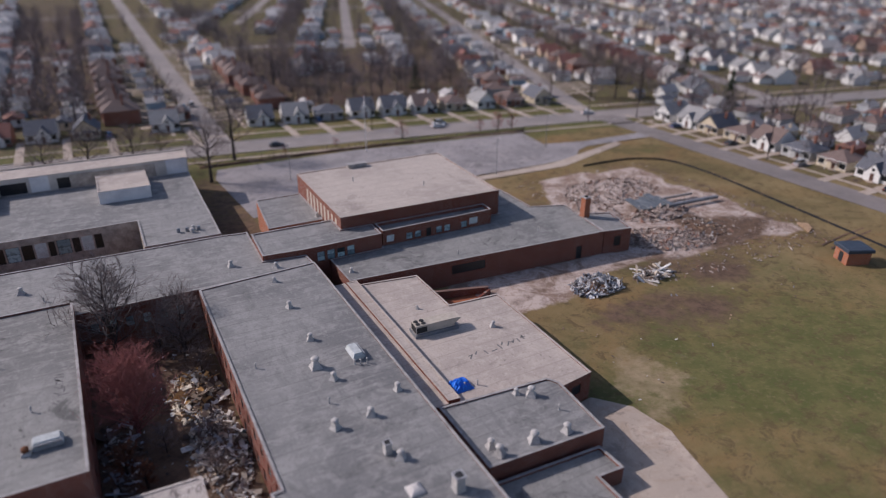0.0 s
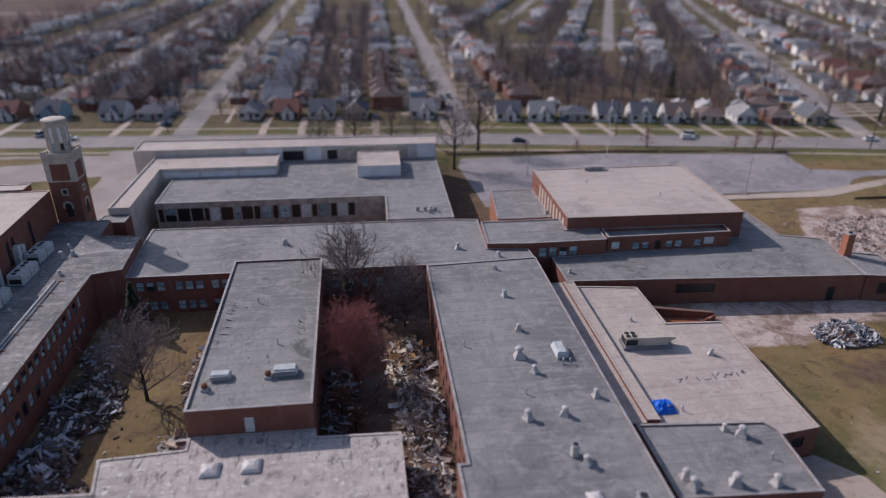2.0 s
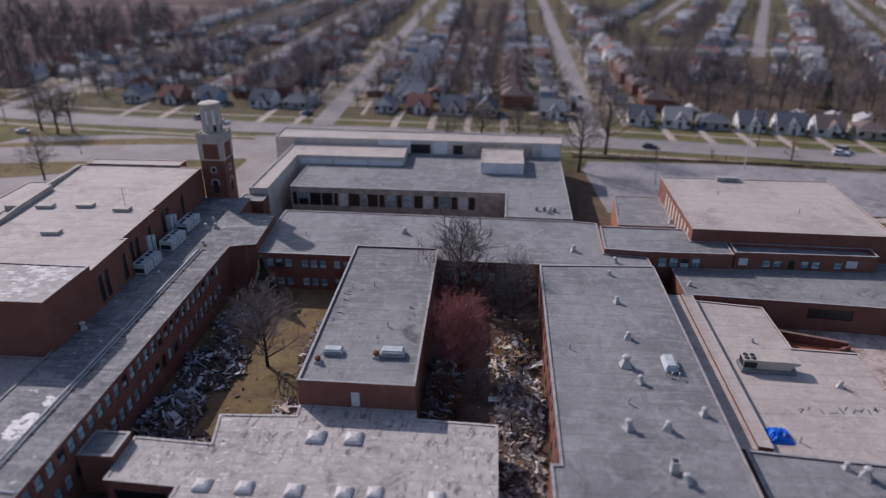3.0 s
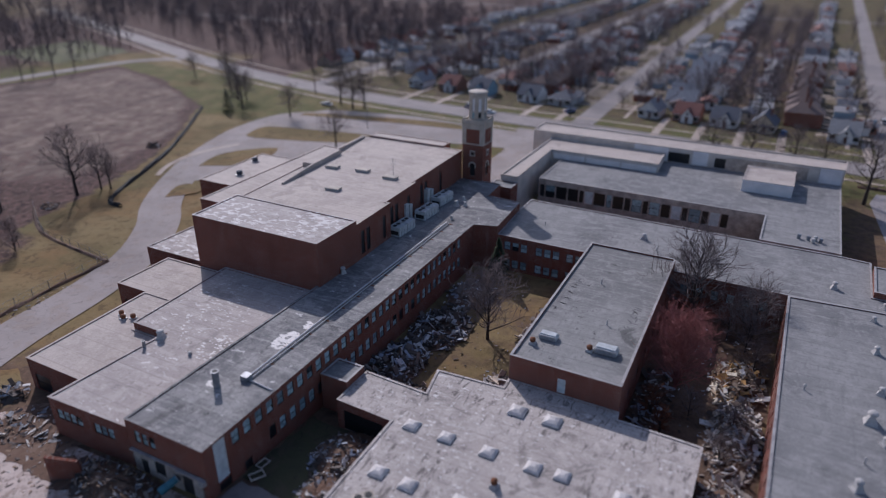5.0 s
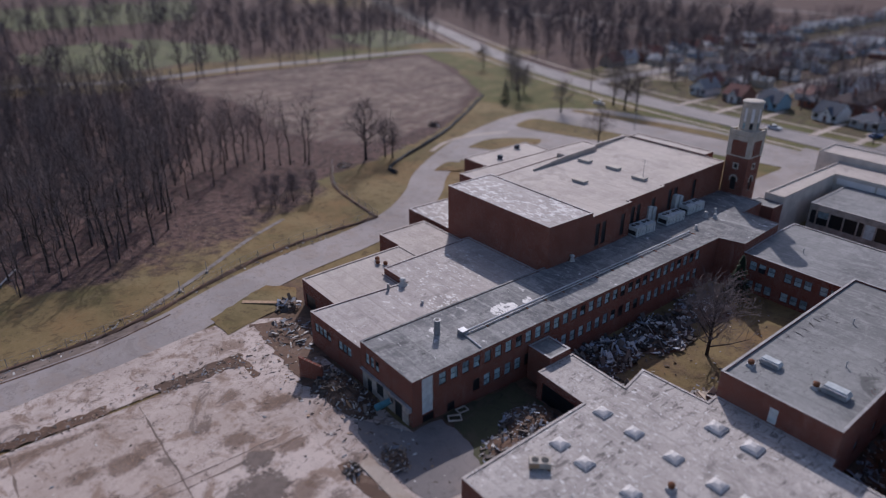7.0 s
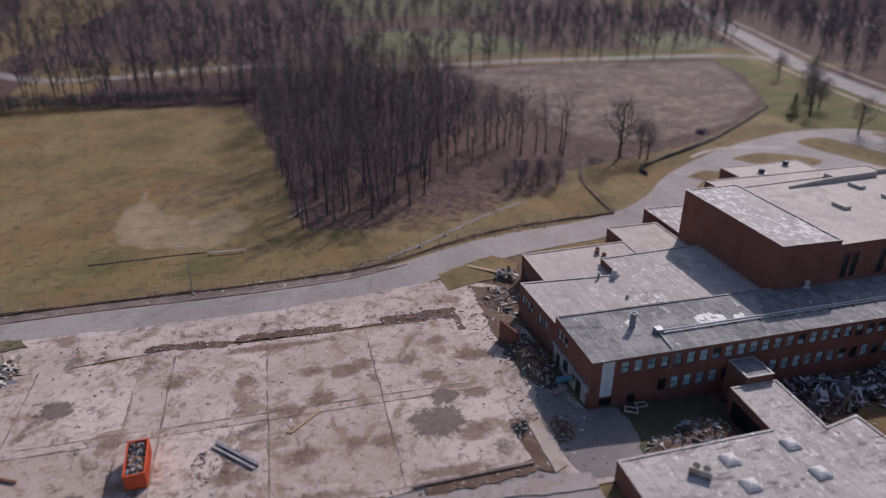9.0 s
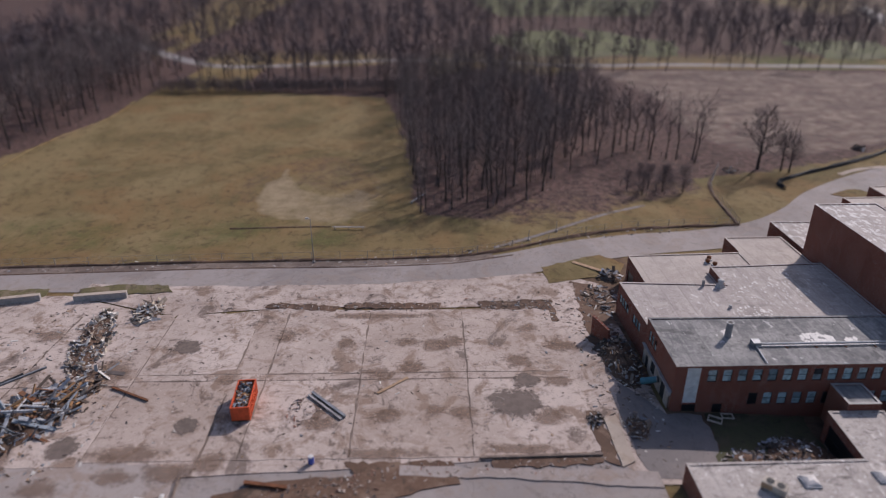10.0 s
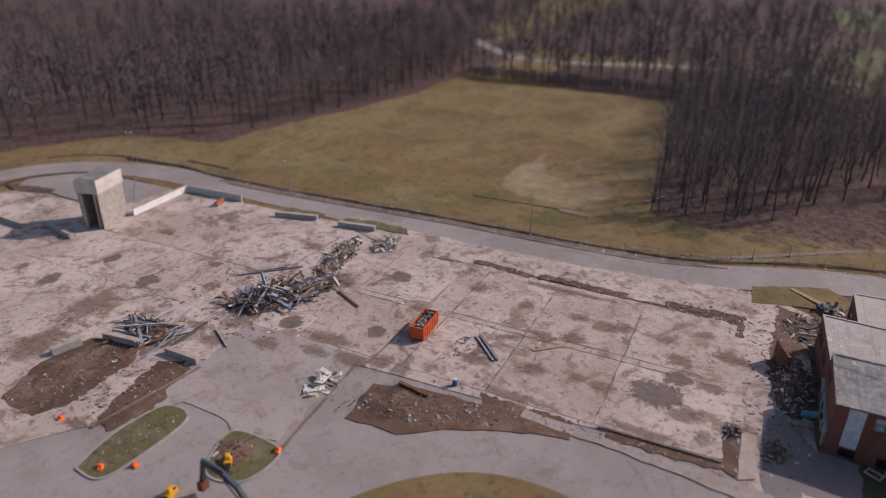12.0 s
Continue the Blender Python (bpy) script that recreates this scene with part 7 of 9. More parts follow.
hatch = thing("roof_hatch", "low rectangular metal roof hatch", "hatch", "hatches of the auditorium roof")
part("curb", Mesh().box(-1.4, 1.4, -0.7, 0.7, -0.05, 0.5), M["metal"], hatch)
part("lid", Mesh().taper(-1.5, 1.5, -0.8, 0.8, 0.5, 0.75, 0.08), M["stone"], hatch)
copies(hatch, [pose(x, y, 13.0, 0, 0, 3) for x, y in ((-73.7, 102.2), (-66.8, 103.1), (-65.6, 91.2), (-59.4, 101.8))])
mast = thing("antenna_mast", "thin antenna mast on the auditorium roof", "antenna", at=pose(-59.2, 102.6, 13))
part("mast", Mesh().tube((0, 0, -0.05), (0, 0, 4.2), 0.06, 0.03, 6), M["steel"], mast)
for z in (3.0, 3.6, 4.0):
    part("rod", Mesh().tube((-0.7, 0, z), (0.7, 0, z), 0.025, 0.025, 4), M["steel"], mast)
curb = thing("roof_upstand", "raised pale upstand along the auditorium roof edge", "upstand", at=pose(-78.7, 105, 13.0, 0, 0, 5))
part("wall", Mesh().solid([(0.9, -16, -0.05), (1.3, -16, -0.05), (1.3, -5, -0.05), (0.9, -5, -0.05)], [(0.9, -16, 0.6), (1.3, -16, 0.6), (1.3, -5, 1.2), (0.9, -5, 1.2)]), M["roof_light"], curb)
part("box", Mesh().box(-1.4, 1.3, -5, 6, -0.05, 1.2), M["roof_light"], curb)
part("wall", Mesh().solid([(-0.2, 6, -0.05), (0.2, 6, -0.05), (-0.2, 20, -0.05), (-0.6, 20, -0.05)], [(-0.2, 6, 1.1), (0.2, 6, 1.1), (-0.2, 20, 0.6), (-0.6, 20, 0.6)]), M["roof_light"], curb)
ent = thing("roof_fan", "dark rooftop fan on the entrance block", "roof unit", "entrance roof fans")
part("base", Mesh().box(-0.8, 0.8, -0.8, 0.8, -0.05, 0.4), M["metal"], ent)
part("fan", Mesh().lathe([(0.7, 0.4), (0.75, 0.5), (0.75, 1.2), (0.4, 1.4)], 10), M["navy"], ent)
copies(ent, [pose(x, y, 4.7) for x, y in ((-106, 108), (-99, 118), (-96, 116), (-110, 118), (-100, 107))])
par = thing("parapet_box", "low metal parapet box on the gymnasium edge", "roof unit", at=pose(57, 140.8, 8.42))
part("body", Mesh().box(-2.2, 2.2, -0.7, 0.7, -0.05, 0.7).box(-2.4, 2.4, -0.85, 0.85, 0.7, 0.8), M["coping"], par)
cond = thing("vent_stack_group", "cluster of small dark vents on the office roof", "vent", at=pose(16.5, 128.5, 4.78))
for i, (x, y) in enumerate(((0, 0), (1.2, 0.4), (2.1, -0.3), (0.8, -1.0), (-1.6, 0.2))):
    part("vent", Mesh().lathe([(0.35, -0.03), (0.3, 0.5), (0.45, 0.55), (0.3, 0.9)], 8, (x, y, 0)), M["vent" if i % 2 else "steel"], cond)
tarp = thing("tarp_heap", "crumpled bright blue tarpaulin heap on the pale roof", "tarpaulin", at=pose(40.2, 63.2, 2.4))
tm, tr_ = Mesh(), random.Random(3)
N = 14
hgt = [[max(0, (1 - (2 * i / N - 1) ** 2) * (1 - (2 * j / N - 1) ** 2)) ** 0.6 * tr_.uniform(0.45, 1.2) for j in range(N + 1)] for i in range(N + 1)]
for i in range(N):
    for j in range(N):
        q = [(a, b) for a, b in ((i, j), (i + 1, j), (i + 1, j + 1), (i, j + 1))]
        tm.face([((a / N - 0.5) * 3.0, (b / N - 0.5) * 2.8, hgt[a][b] * 0.95 + 0.01) for a, b in q])
part("sheet", tm, M["tarp"], tarp)

# ---------------------------------------------------------------- debris


def heap(name, label, cx, cy, rx, ry, h, n, size, mat, seed=1, z=None, turn=0.0, flat=0.38, long=2.6, group="", slim=1.0):
    """A heap of broken pieces: slabs, boards and lumps thrown over a low mound."""
    r, m = random.Random(seed), Mesh()
    c, s = math.cos(radians(turn)), math.sin(radians(turn))
    for _ in range(n):
        a, q = r.uniform(0, 2 * math.pi), math.sqrt(r.random())
        x, y = rx * q * math.cos(a), ry * q * math.sin(a)
        X, Y = cx + x * c - y * s, cy + x * s + y * c
        g = gh(Y) if z is None else z
        k = size * (0.25 + 1.6 * r.random() ** 3)
        zz = g + h * (1 - q * q) * r.uniform(0.35, 1.0) + 0.05
        e = Euler((r.gauss(0, flat), r.gauss(0, flat), r.uniform(0, 6.3)))
        m.obox(Matrix.Translation((X, Y, zz)) @ e.to_matrix().to_4x4(), k * r.uniform(0.5, long) * 0.5, k * r.uniform(0.2, 0.9) * 0.5 * slim, k * r.uniform(0.03, 0.2) * 0.5)
    b = Mesh()
    steps = 18
    ring = lambda f, zf: [(cx + (rx * f * math.cos(i * 2 * math.pi / steps)) * c - (ry * f * math.sin(i * 2 * math.pi / steps)) * s, cy + (rx * f * math.cos(i * 2 * math.pi / steps)) * s + (ry * f * math.sin(i * 2 * math.pi / steps)) * c, (gh(cy) if z is None else z) + zf * r.uniform(0.7, 1.1)) for i in range(steps)]  # noqa: E731
    rings = [ring(1.0, -0.05), ring(0.75, h * 0.3), ring(0.45, h * 0.6), ring(0.15, h * 0.75)]
    for p, q in zip(rings, rings[1:]):
        for i in range(steps):
            j = (i + 1) % steps
            b.face([p[i], p[j], q[j], q[i]])
    b.face(rings[-1])
    t = thing(name, label, "debris", group, "stuff", at=Matrix())
    part("pieces", m, M[mat], t)
    part("mound", b, M["slab" if mat == "rubble" and z != 0.12 else "earth"], t)
    return t


heap("debris_heap", "white and blue demolition debris along the court wall", -37.2, 66, 4.4, 6.8, 1.4, 900, 0.68, "debris_court", 1, flat=0.5)
heap("debris_heap", "soaked panels and boards heaped in the court", -35.8, 78, 4.8, 6.8, 1.3, 900, 0.68, "debris_court", 2, flat=0.5)
heap("debris_heap", "pale curled sheets heaped at the court's end", -36, 91, 4.5, 5.5, 1.1, 280, 0.8, "debris_court", 3)
heap("debris_heap", "white sheet debris beside the court wing", -20.8, 67.5, 2.3, 3.2, 1.3, 260, 0.8, "debris_pale", 4)
heap("debris_heap", "white and blue sheets strewn before the flat block", -31.5, 60.5, 3.6, 2.6, 0.7, 320, 0.55, "debris_court", 36, flat=0.6)
heap("debris_heap", "boards and sheets beside the court wing", -21.2, 84, 2.2, 9.0, 0.8, 260, 0.7, "debris", 5)
heap("debris_heap", "tan boards and ceiling tiles against the east wing", 9.3, 84, 3.6, 6.5, 1.7, 700, 0.7, "debris_tan", 6, flat=0.55)
heap("debris_heap", "mixed pale debris against the east wing", 10, 71, 3.4, 8.5, 1.7, 950, 0.7, "debris_pale", 7, flat=0.55, slim=0.8)
heap("debris_heap", "dark mixed debris at the court mouth", 10, 57.5, 2.8, 6.0, 1.2, 560, 0.65, "debris_pale", 8, flat=0.55, slim=0.8)
heap("debris_heap", "blue-grey sodden debris under the red tree", -1.0, 76, 2.4, 8.0, 0.8, 280, 0.7, "debris_court", 9)
heap("debris_heap", "scattered debris on the shaded court floor", -31.8, 45, 4.3, 5.0, 1.1, 800, 0.42, "debris_court", 10, flat=0.6)
heap("debris_heap", "white trash strewn beside the flat block", -31.0, 38.5, 2.6, 3.6, 0.4, 260, 0.36, "debris_court", 11)
heap("rubble_heap", "dark rubble and torn sheets at the broken wing end", -52.5, 28.6, 7.5, 2.8, 1.9, 620, 0.38, "debris", 12, flat=0.6)
heap("rubble_heap", "blue and white torn panels by the broken wall", -54.5, 28.2, 4.0, 2.2, 1.3, 170, 0.7, "debris_court", 13)
heap("rubble_heap", "splintered timber and trash beside the ramp strip", -37.2, 26.8, 2.6, 1.6, 0.3, 120, 0.4, "debris", 34, flat=0.5)
heap("rubble_heap", "broken brick and trash along the slab corner", -38.5, 21.8, 0.9, 1.8, 0.35, 110, 0.35, "debris_court", 35, z=0.12, flat=0.5, turn=80)
heap("rubble_heap", "brown broken earth and brick beside the shop block", -70, 31.0, 5.5, 4.2, 0.4, 300, 0.5, "debris", 14)
heap("rubble_heap", "pale junk heap at the store wall", -79.0, 33.8, 2.4, 2.0, 0.9, 130, 0.6, "debris_court", 15)
heap("steel_heap", "heap of twisted blue-grey steel and timber", -40, -51.5, 8.5, 4.8, 2.2, 520, 0.95, "debris_metal", 16, z=0.1, turn=-35, long=5.0, slim=0.5)
heap("steel_heap", "rusty brown steel scrap beside the heap", -47.5, -46.8, 4.0, 2.4, 0.8, 160, 0.8, "debris", 17, z=0.1, long=4.0, slim=0.6)
heap("beam_heap", "stack of long pale steel beams", -22.5, -62, 6.5, 3.0, 1.2, 150, 1.3, "debris_metal", 18, z=0.1, turn=75, flat=0.14, long=6.0, slim=0.3)
heap("rubble_heap", "long line of grey concrete rubble on the slab", -58, -51, 10.0, 2.8, 0.5, 700, 0.5, "debris_pale", 19, z=0.1, turn=10, flat=0.6)
heap("rubble_heap", "white twisted panels at the end of the rubble line", -67, -46, 4.0, 2.2, 0.7, 150, 0.9, "debris_pale", 20, z=0.1, flat=0.5, slim=0.6)
heap("panel_heap", "broken concrete panels leaning on one another", -23.6, -29.8, 2.9, 1.5, 0.35, 60, 1.0, "debris_pale", 21, z=0.02, flat=0.25)
heap("scrap_heap", "heap of shredded silver metal on the grass", 81, 82.5, 5.6, 3.6, 1.7, 800, 0.6, "debris_scrap", 22, flat=0.8, slim=0.7)
heap("scrap_heap", "pale timber and metal scrap on the grass", 94, 81, 5.0, 2.2, 0.6, 150, 1.2, "debris_pale", 23, long=4, slim=0.5)
heap("rubble_field", "broad field of grey concrete rubble", 119, 121, 14, 9, 0.3, 2600, 0.36, "rubble", 24, flat=0.6)
heap("rubble_heap", "rubble mound beside the boiler house", 109, 92, 10.5, 6.0, 1.3, 2400, 0.38, "rubble", 25, turn=-25, flat=0.6)
heap("rubble_heap", "dark earth and brick rubble mound", 121, 93, 4.5, 5.5, 1.1, 420, 0.38, "debris", 26, flat=0.6)
heap("rubble_heap", "broken slabs heaped round the fallen roof", 118, 103.5, 9, 4, 1.0, 700, 0.55, "rubble", 33, flat=0.5)
heap("rubble_heap", "pale crushed concrete at the field's far side", 106, 112, 5, 9, 0.5, 900, 0.36, "rubble", 27, flat=0.6)
heap("dirt_heap", "rubble-strewn dark earth in the planting bed", -25, -14, 3.0, 9.0, 0.3, 420, 0.24, "rubble", 28, z=0.12, turn=12)
heap("dirt_heap", "broken earth and brick bits in the old foundation", -10, -63, 7.2, 4.6, 0.12, 320, 0.17, "debris", 29, z=0.12)
heap("dirt_heap", "broken earth and brick bits along the foundation", -12, -50.4, 6.5, 2.4, 0.12, 240, 0.17, "debris", 30, z=0.12, turn=-8)
heap("dirt_heap", "splintered bits round a break in the slab", -41, -16, 3.0, 2.4, 0.06, 150, 0.22, "rubble", 31, z=0.14)
heap("dirt_heap", "stony earth in the planting bed", -7.5, -31.5, 2.6, 2.6, 0.3, 150, 0.2, "debris", 32, z=0.12)


def litter_bits(name, label, poly, n, size, mat, seed, off=0.0):
    """Small loose bits lying over an area."""
    r, m = random.Random(seed), Mesh()
    x0, x1 = min(p[0] for p in poly), max(p[0] for p in poly)
    y0, y1 = min(p[1] for p in poly), max(p[1] for p in poly)
    while n:
        x, y = r.uniform(x0, x1), r.uniform(y0, y1)
        if in_poly(x, y, poly):
            k = size * r.uniform(0.3, 1.6)
            m.obox(Matrix.Translation((x, y, gh(y) + off + 0.04)) @ Euler((r.gauss(0, 0.2), r.gauss(0, 0.2), r.uniform(0, 6.3))).to_matrix().to_4x4(), k * r.uniform(0.4, 1.6), k * r.uniform(0.2, 0.6), k * 0.12)
            n -= 1
    return tagged(part(name, m, M[mat]), label, "debris", kind="stuff")


litter_bits("slab_bits", "scattered small rubble over the floor slab", [(-68, 20), (-32, 20), (-30, -30), (-40, -60), (-70, -60)], 420, 0.14, "debris", 40, 0.15)
litter_bits("edge_bits", "rubble along the slab's south edge", [(-33, 22), (-30, 22), (-28, -8), (-19, -24), (-22, -28), (-31, -10)], 300, 0.16, "rubble", 41, 0.1)
litter_bits("edge_bits", "rubble along the slab's far edge", [(-73, 20), (-66, 20), (-66, -40), (-72, -40)], 240, 0.15, "rubble", 42, 0.1)
litter_bits("apron_bits", "small debris on the apron by the wing", [(-73, 22), (-34, 22), (-30, 30), (-42, 31), (-73, 31)], 420, 0.2, "debris", 43)
litter_bits("yard_bits", "broken bits round the steel heaps", [(-20, -70), (-30, -40), (-60, -44), (-70, -60), (-40, -72)], 520, 0.22, "debris", 44, 0.1)
litter_bits("field_bits", "scattered bits over the grass", [(62, 52), (110, 62), (140, 80), (120, 72), (84, 78), (66, 74)], 50, 0.16, "debris", 45)
litter_bits("rubble_bits", "loose rubble round the cleared site", [(94, 76), (142, 74), (146, 96), (142, 136), (98, 136), (100, 110)], 1800, 0.2, "rubble", 46)
litter_bits("verge_bits", "leaves and pale trash on the verge", [(-81.5, -100), (-83.5, -100), (-86.2, -40), (-86.6, -10), (-88.3, 10), (-87, 10), (-84, -10), (-83.4, -40)], 260, 0.18, "debris", 54)
litter_bits("court_bits", "trash over the court floor", [(-40, 58), (-20, 66), (-20, 102), (-40, 102)], 200, 0.16, "debris_court", 47)
litter_bits("court_bits", "trash over the narrow court", [(-3, 64), (13, 54), (13.5, 100), (-3, 100)], 300, 0.18, "debris_court", 48)
litter_bits("drive_bits", "twigs and bits along the fence", [(-87, -60), (-84, -60), (-84, -5), (-92, 22), (-104, 60), (-107, 60), (-95, 22), (-88, -5)], 300, 0.2, "debris", 49)


def beam(name, label, p, q, w, h, mat, z=0.1):
    p, q = Vector((*p, 0)), Vector((*q, 0))
    d = (q - p).normalized()
    n = Vector((-d.y, d.x, 0))
    t = thing(name, label, "beam", at=pose(*((p + q) / 2).xy, gh((p.y + q.y) / 2) + z))
    L = (q - p).length / 2
    m = Matrix(((d.x, n.x, 0), (d.y, n.y, 0), (0, 0, 1))).to_4x4()
    part("web", Mesh().obox(m @ pose(0, 0, h / 2), L, w * 0.12, h / 2 - 0.04), M[mat], t)
    part("flange", Mesh().obox(m @ pose(0, 0, 0.02), L, w / 2, 0.02), M[mat], t)
    part("flange", Mesh().obox(m @ pose(0, 0, h - 0.02), L, w / 2, 0.02), M[mat], t)
    return t


beam("steel_beam", "long grey steel beam lying on the slab", (-44.8, -15.4), (-39.6, -10.3), 0.4, 0.4, "steel")
beam("steel_beam", "second grey steel beam lying beside the first", (-44.3, -15.8), (-39.2, -10.8), 0.3, 0.3, "coping")
beam("timber_strip", "weathered orange timber lying on the slab", (-44.5, -6.5), (-48, -2.5), 0.4, 0.2, "wood")
beam("rusty_beam", "rusty beam lying on the earth strip", (-28.5, -20.5), (-27.6, -15.5), 0.5, 0.35, "rust")
beam("steel_beam", "long dark steel beam before the rubble line", (-43, -63), (-51.5, -54.5), 0.3, 0.3, "steel")
beam("steel_beam", "long dark beam lying loose on the slab", (-44, -62.2), (-50, -57), 0.25, 0.25, "dark")
beam("steel_beam", "dark beam lying near the steel heap", (-46.5, -43), (-43.5, -37), 0.35, 0.3, "rust")
beam("steel_beam", "pale channel lying beside the pit", (-24.5, -48), (-27.5, -53), 0.35, 0.3, "coping")
beam("timber_plank", "pale timber lying on the muddy lawn", (-84.5, 28), (-79.5, 34), 0.9, 0.15, "wood", 0.12)
for i in range(6):
    beam("timber_plank", "pale planks stacked on the grass", (139.3 + i * 0.5, 79.5 + i * 0.2), (142.0 + i * 0.35, 84.3 - i * 0.25), 0.35, 0.15, "wood")

# ---------------------------------------------------------------- slab panels and low walls
joint = [(-66.3, -49.4), (-49.2, -47.9), (-47.7, -32.2)]
rows_y = [(-40.6, -27.1), (-26.9, -22.5), (-22.3, -9.3), (-9.08, 5.78), (6.0, 20.4)]
deck = thing("slab_deck", "grid of stained concrete floor panels with earthy joints", "slab", kind="structure", at=pose(-49, -10, 0.1))
PR = random.Random(9)
for x0, x1 in joint:
    for y0, y1 in rows_y:
        pts = wobble([(x0 + PR.uniform(-0.1, 0.1), y0), (x1, y0 + PR.uniform(-0.1, 0.1)), (x1, y1), (x0, y1)], 1.3, 0.13, int(y1) + 50)
        part("panel", Mesh().solid([(x + 49, y + 10, -0.05) for x, y in pts], [(x + 49, y + 10, 0.05 + PR.uniform(-0.012, 0.012)) for x, y in pts]), M["slab_panel"], deck)
edges = [-41.0, -56.2, -72.5, -78.5, -95.0, -110.0]
tilt = lambda x, y: y - 0.15 * (x + 66) * min(max((-50 - y) / 22, 0), 1)  # noqa: E731
for x0, x1 in ((-66, -46.85), (-46.6, -31.4)):
    for ya, yb in zip(edges, edges[1:]):
        pts = wobble([(x0, tilt(x0, yb + 0.2)), (x1, tilt(x1, yb + 0.2)), (x1, tilt(x1, ya)), (x0, tilt(x0, ya))], 1.3, 0.15, int(-ya))
        part("panel", Mesh().solid([(x + 49, y + 10, -0.05) for x, y in pts], [(x + 49, y + 10, 0.04 + PR.uniform(-0.012, 0.012)) for x, y in pts]), M["slab_panel"], deck)
sheet("joint_earth", [(-66.2, -40.8), (-66.2, 20.3), (-32.4, 20.3), (-32.4, -40.8)], M["joint"], 0.112, "dark earth packed in the slab joints", "earth")
sheet("joint_earth", [(-65.8, -41), (-65.8, -109), (-48, -111.5), (-31.7, -113.5), (-31.7, -41)], M["joint"], 0.11, "dark earth packed in the far slab joints", "earth")


def low_wall(label, p, q, h, w=0.35, mat="curb", cap=True):
    p, q = Vector((*p, 0)), Vector((*q, 0))
    d = (q - p).normalized()
    n = Vector((-d.y, d.x, 0))
    t = thing("low_wall", label, "wall", at=pose(*((p + q) / 2).xy, gh((p.y + q.y) / 2)))
    m = Matrix(((d.x, n.x, 0), (d.y, n.y, 0), (0, 0, 1))).to_4x4()
    L = (q - p).length / 2
    part("body", Mesh().obox(m @ pose(0, 0, h / 2 - 0.05), L, w / 2, h / 2 + 0.05), M[mat], t)
    if cap:
        part("cap", Mesh().obox(m @ pose(0, 0, h + 0.04), L + 0.03, w / 2 + 0.05, 0.04), M["walk"], t)
    return t


low_wall("pale standing foundation wall beside the lift shaft", (-55, -103.4), (-72.1, -105), 1.7, 0.4, "white_wall")
low_wall("blue-painted remnant of foundation wall", (-72.3, -104.6), (-73, -88.5), 1.6, 0.4, "unit")
low_wall("low grey foundation wall by the drive", (-69.5, -75.6), (-71.8, -66), 1.1, 0.8, "coping")
low_wall("low grey foundation wall by the drive", (-71.2, -60), (-72.5, -51.6), 1.1, 0.8, "coping")
low_wall("short broken brick wall stub", (-70.5, -92), (-67.5, -91.2), 1.3, 0.5, "brick_orange", False)
low_wall("concrete footing wall in the excavation", (-19.4, -55), (-19.4, -48.8), 1.0, 0.7)
low_wall("concrete footing wall by the beam stack", (-18, -66.5), (-18.9, -59.8), 1.1, 0.8)
low_wall("concrete block tilted in the excavation", (-11.3, -69.5), (-15.2, -68.2), 1.2, 1.0, "curb", False)
low_wall("low concrete wall at the far slab", (-42.5, -115.7), (-40.4, -104.5), 1.1, 0.6)
low_wall("low concrete wall at the far slab", (-40.1, -128), (-39.6, -118), 1.1, 0.6)
low_wall("broken kerb wall along the drive", (-18.8, -47.8), (-3, -50.4), 0.26, 0.4, "joint", False)
low_wall("long concrete kerb beside the drive", (-30.5, -28.3), (-10.4, -26.6), 0.2, 0.3, "joint", False)
# Dark joint colour on this edge paints the slab's shadow line.
low_wall("raised edge wall of the floor slab", (-32.0, 6.6), (-32.3, 21.2), 0.36, 0.35, "joint", False)
sheet("ramp_strip", [(-39.0, 22.9), (-39.5, 24.6), (-31.2, 24.9), (-30.2, 23.1)], M["walk"], 0.16, "pale concrete ramp strip beside the slab", "pavement", 0.12, step=1.5, amp=0.08)
sheet("earth_strip", [(-40.5, 20.9), (-40.2, 22.7), (-30.4, 22.9), (-31.5, 21.2)], M["earth"], 0.135, "rubble-strewn earth beside the ramp strip", "earth", 0.1, step=0.8, amp=0.3)
# Darker asphalt colour adds the wing's shade to the wet paving.
sheet("wet_shaded_apron", [(-46.5, 26.6), (-43, 29.5), (-39.8, 31.4), (-39.8, 36), (-34.5, 36), (-28.4, 34), (-28.2, 26), (-38.5, 24.9)], M["road_dark"], 0.04, "dark cracked paving with the wing's shade in its colour", "pavement", step=1.2, amp=0.3)
sheet("court_lawn", [(-40.2, 36.5), (-40.3, 50), (-36.5, 49.5), (-28.4, 49), (-28.2, 33), (-34, 36.2)], M["shaded_rough_grass"], 0.06, "rough grass strewn with trash, shade in its dark colour", "grass", step=1.0, amp=0.4)

shaft = thing("lift_shaft", "standing concrete lift shaft with a white panelled top", "shaft", at=pose(-50.2, -106, 0))
sx_, sy_ = Vector((-8.1, -2.5, 0)).normalized(), Vector((1.2, -4.3, 0)).normalized()
rot = Matrix(((-sx_.x, -sy_.x, 0), (-sx_.y, -sy_.y, 0), (0, 0, 1))).to_4x4()


def shaft_box(x0, x1, y0, y1, z0, z1):
    return Mesh().obox(rot @ pose((x0 + x1) / 2, (y0 + y1) / 2, (z0 + z1) / 2), (x1 - x0) / 2, (y1 - y0) / 2, (z1 - z0) / 2)


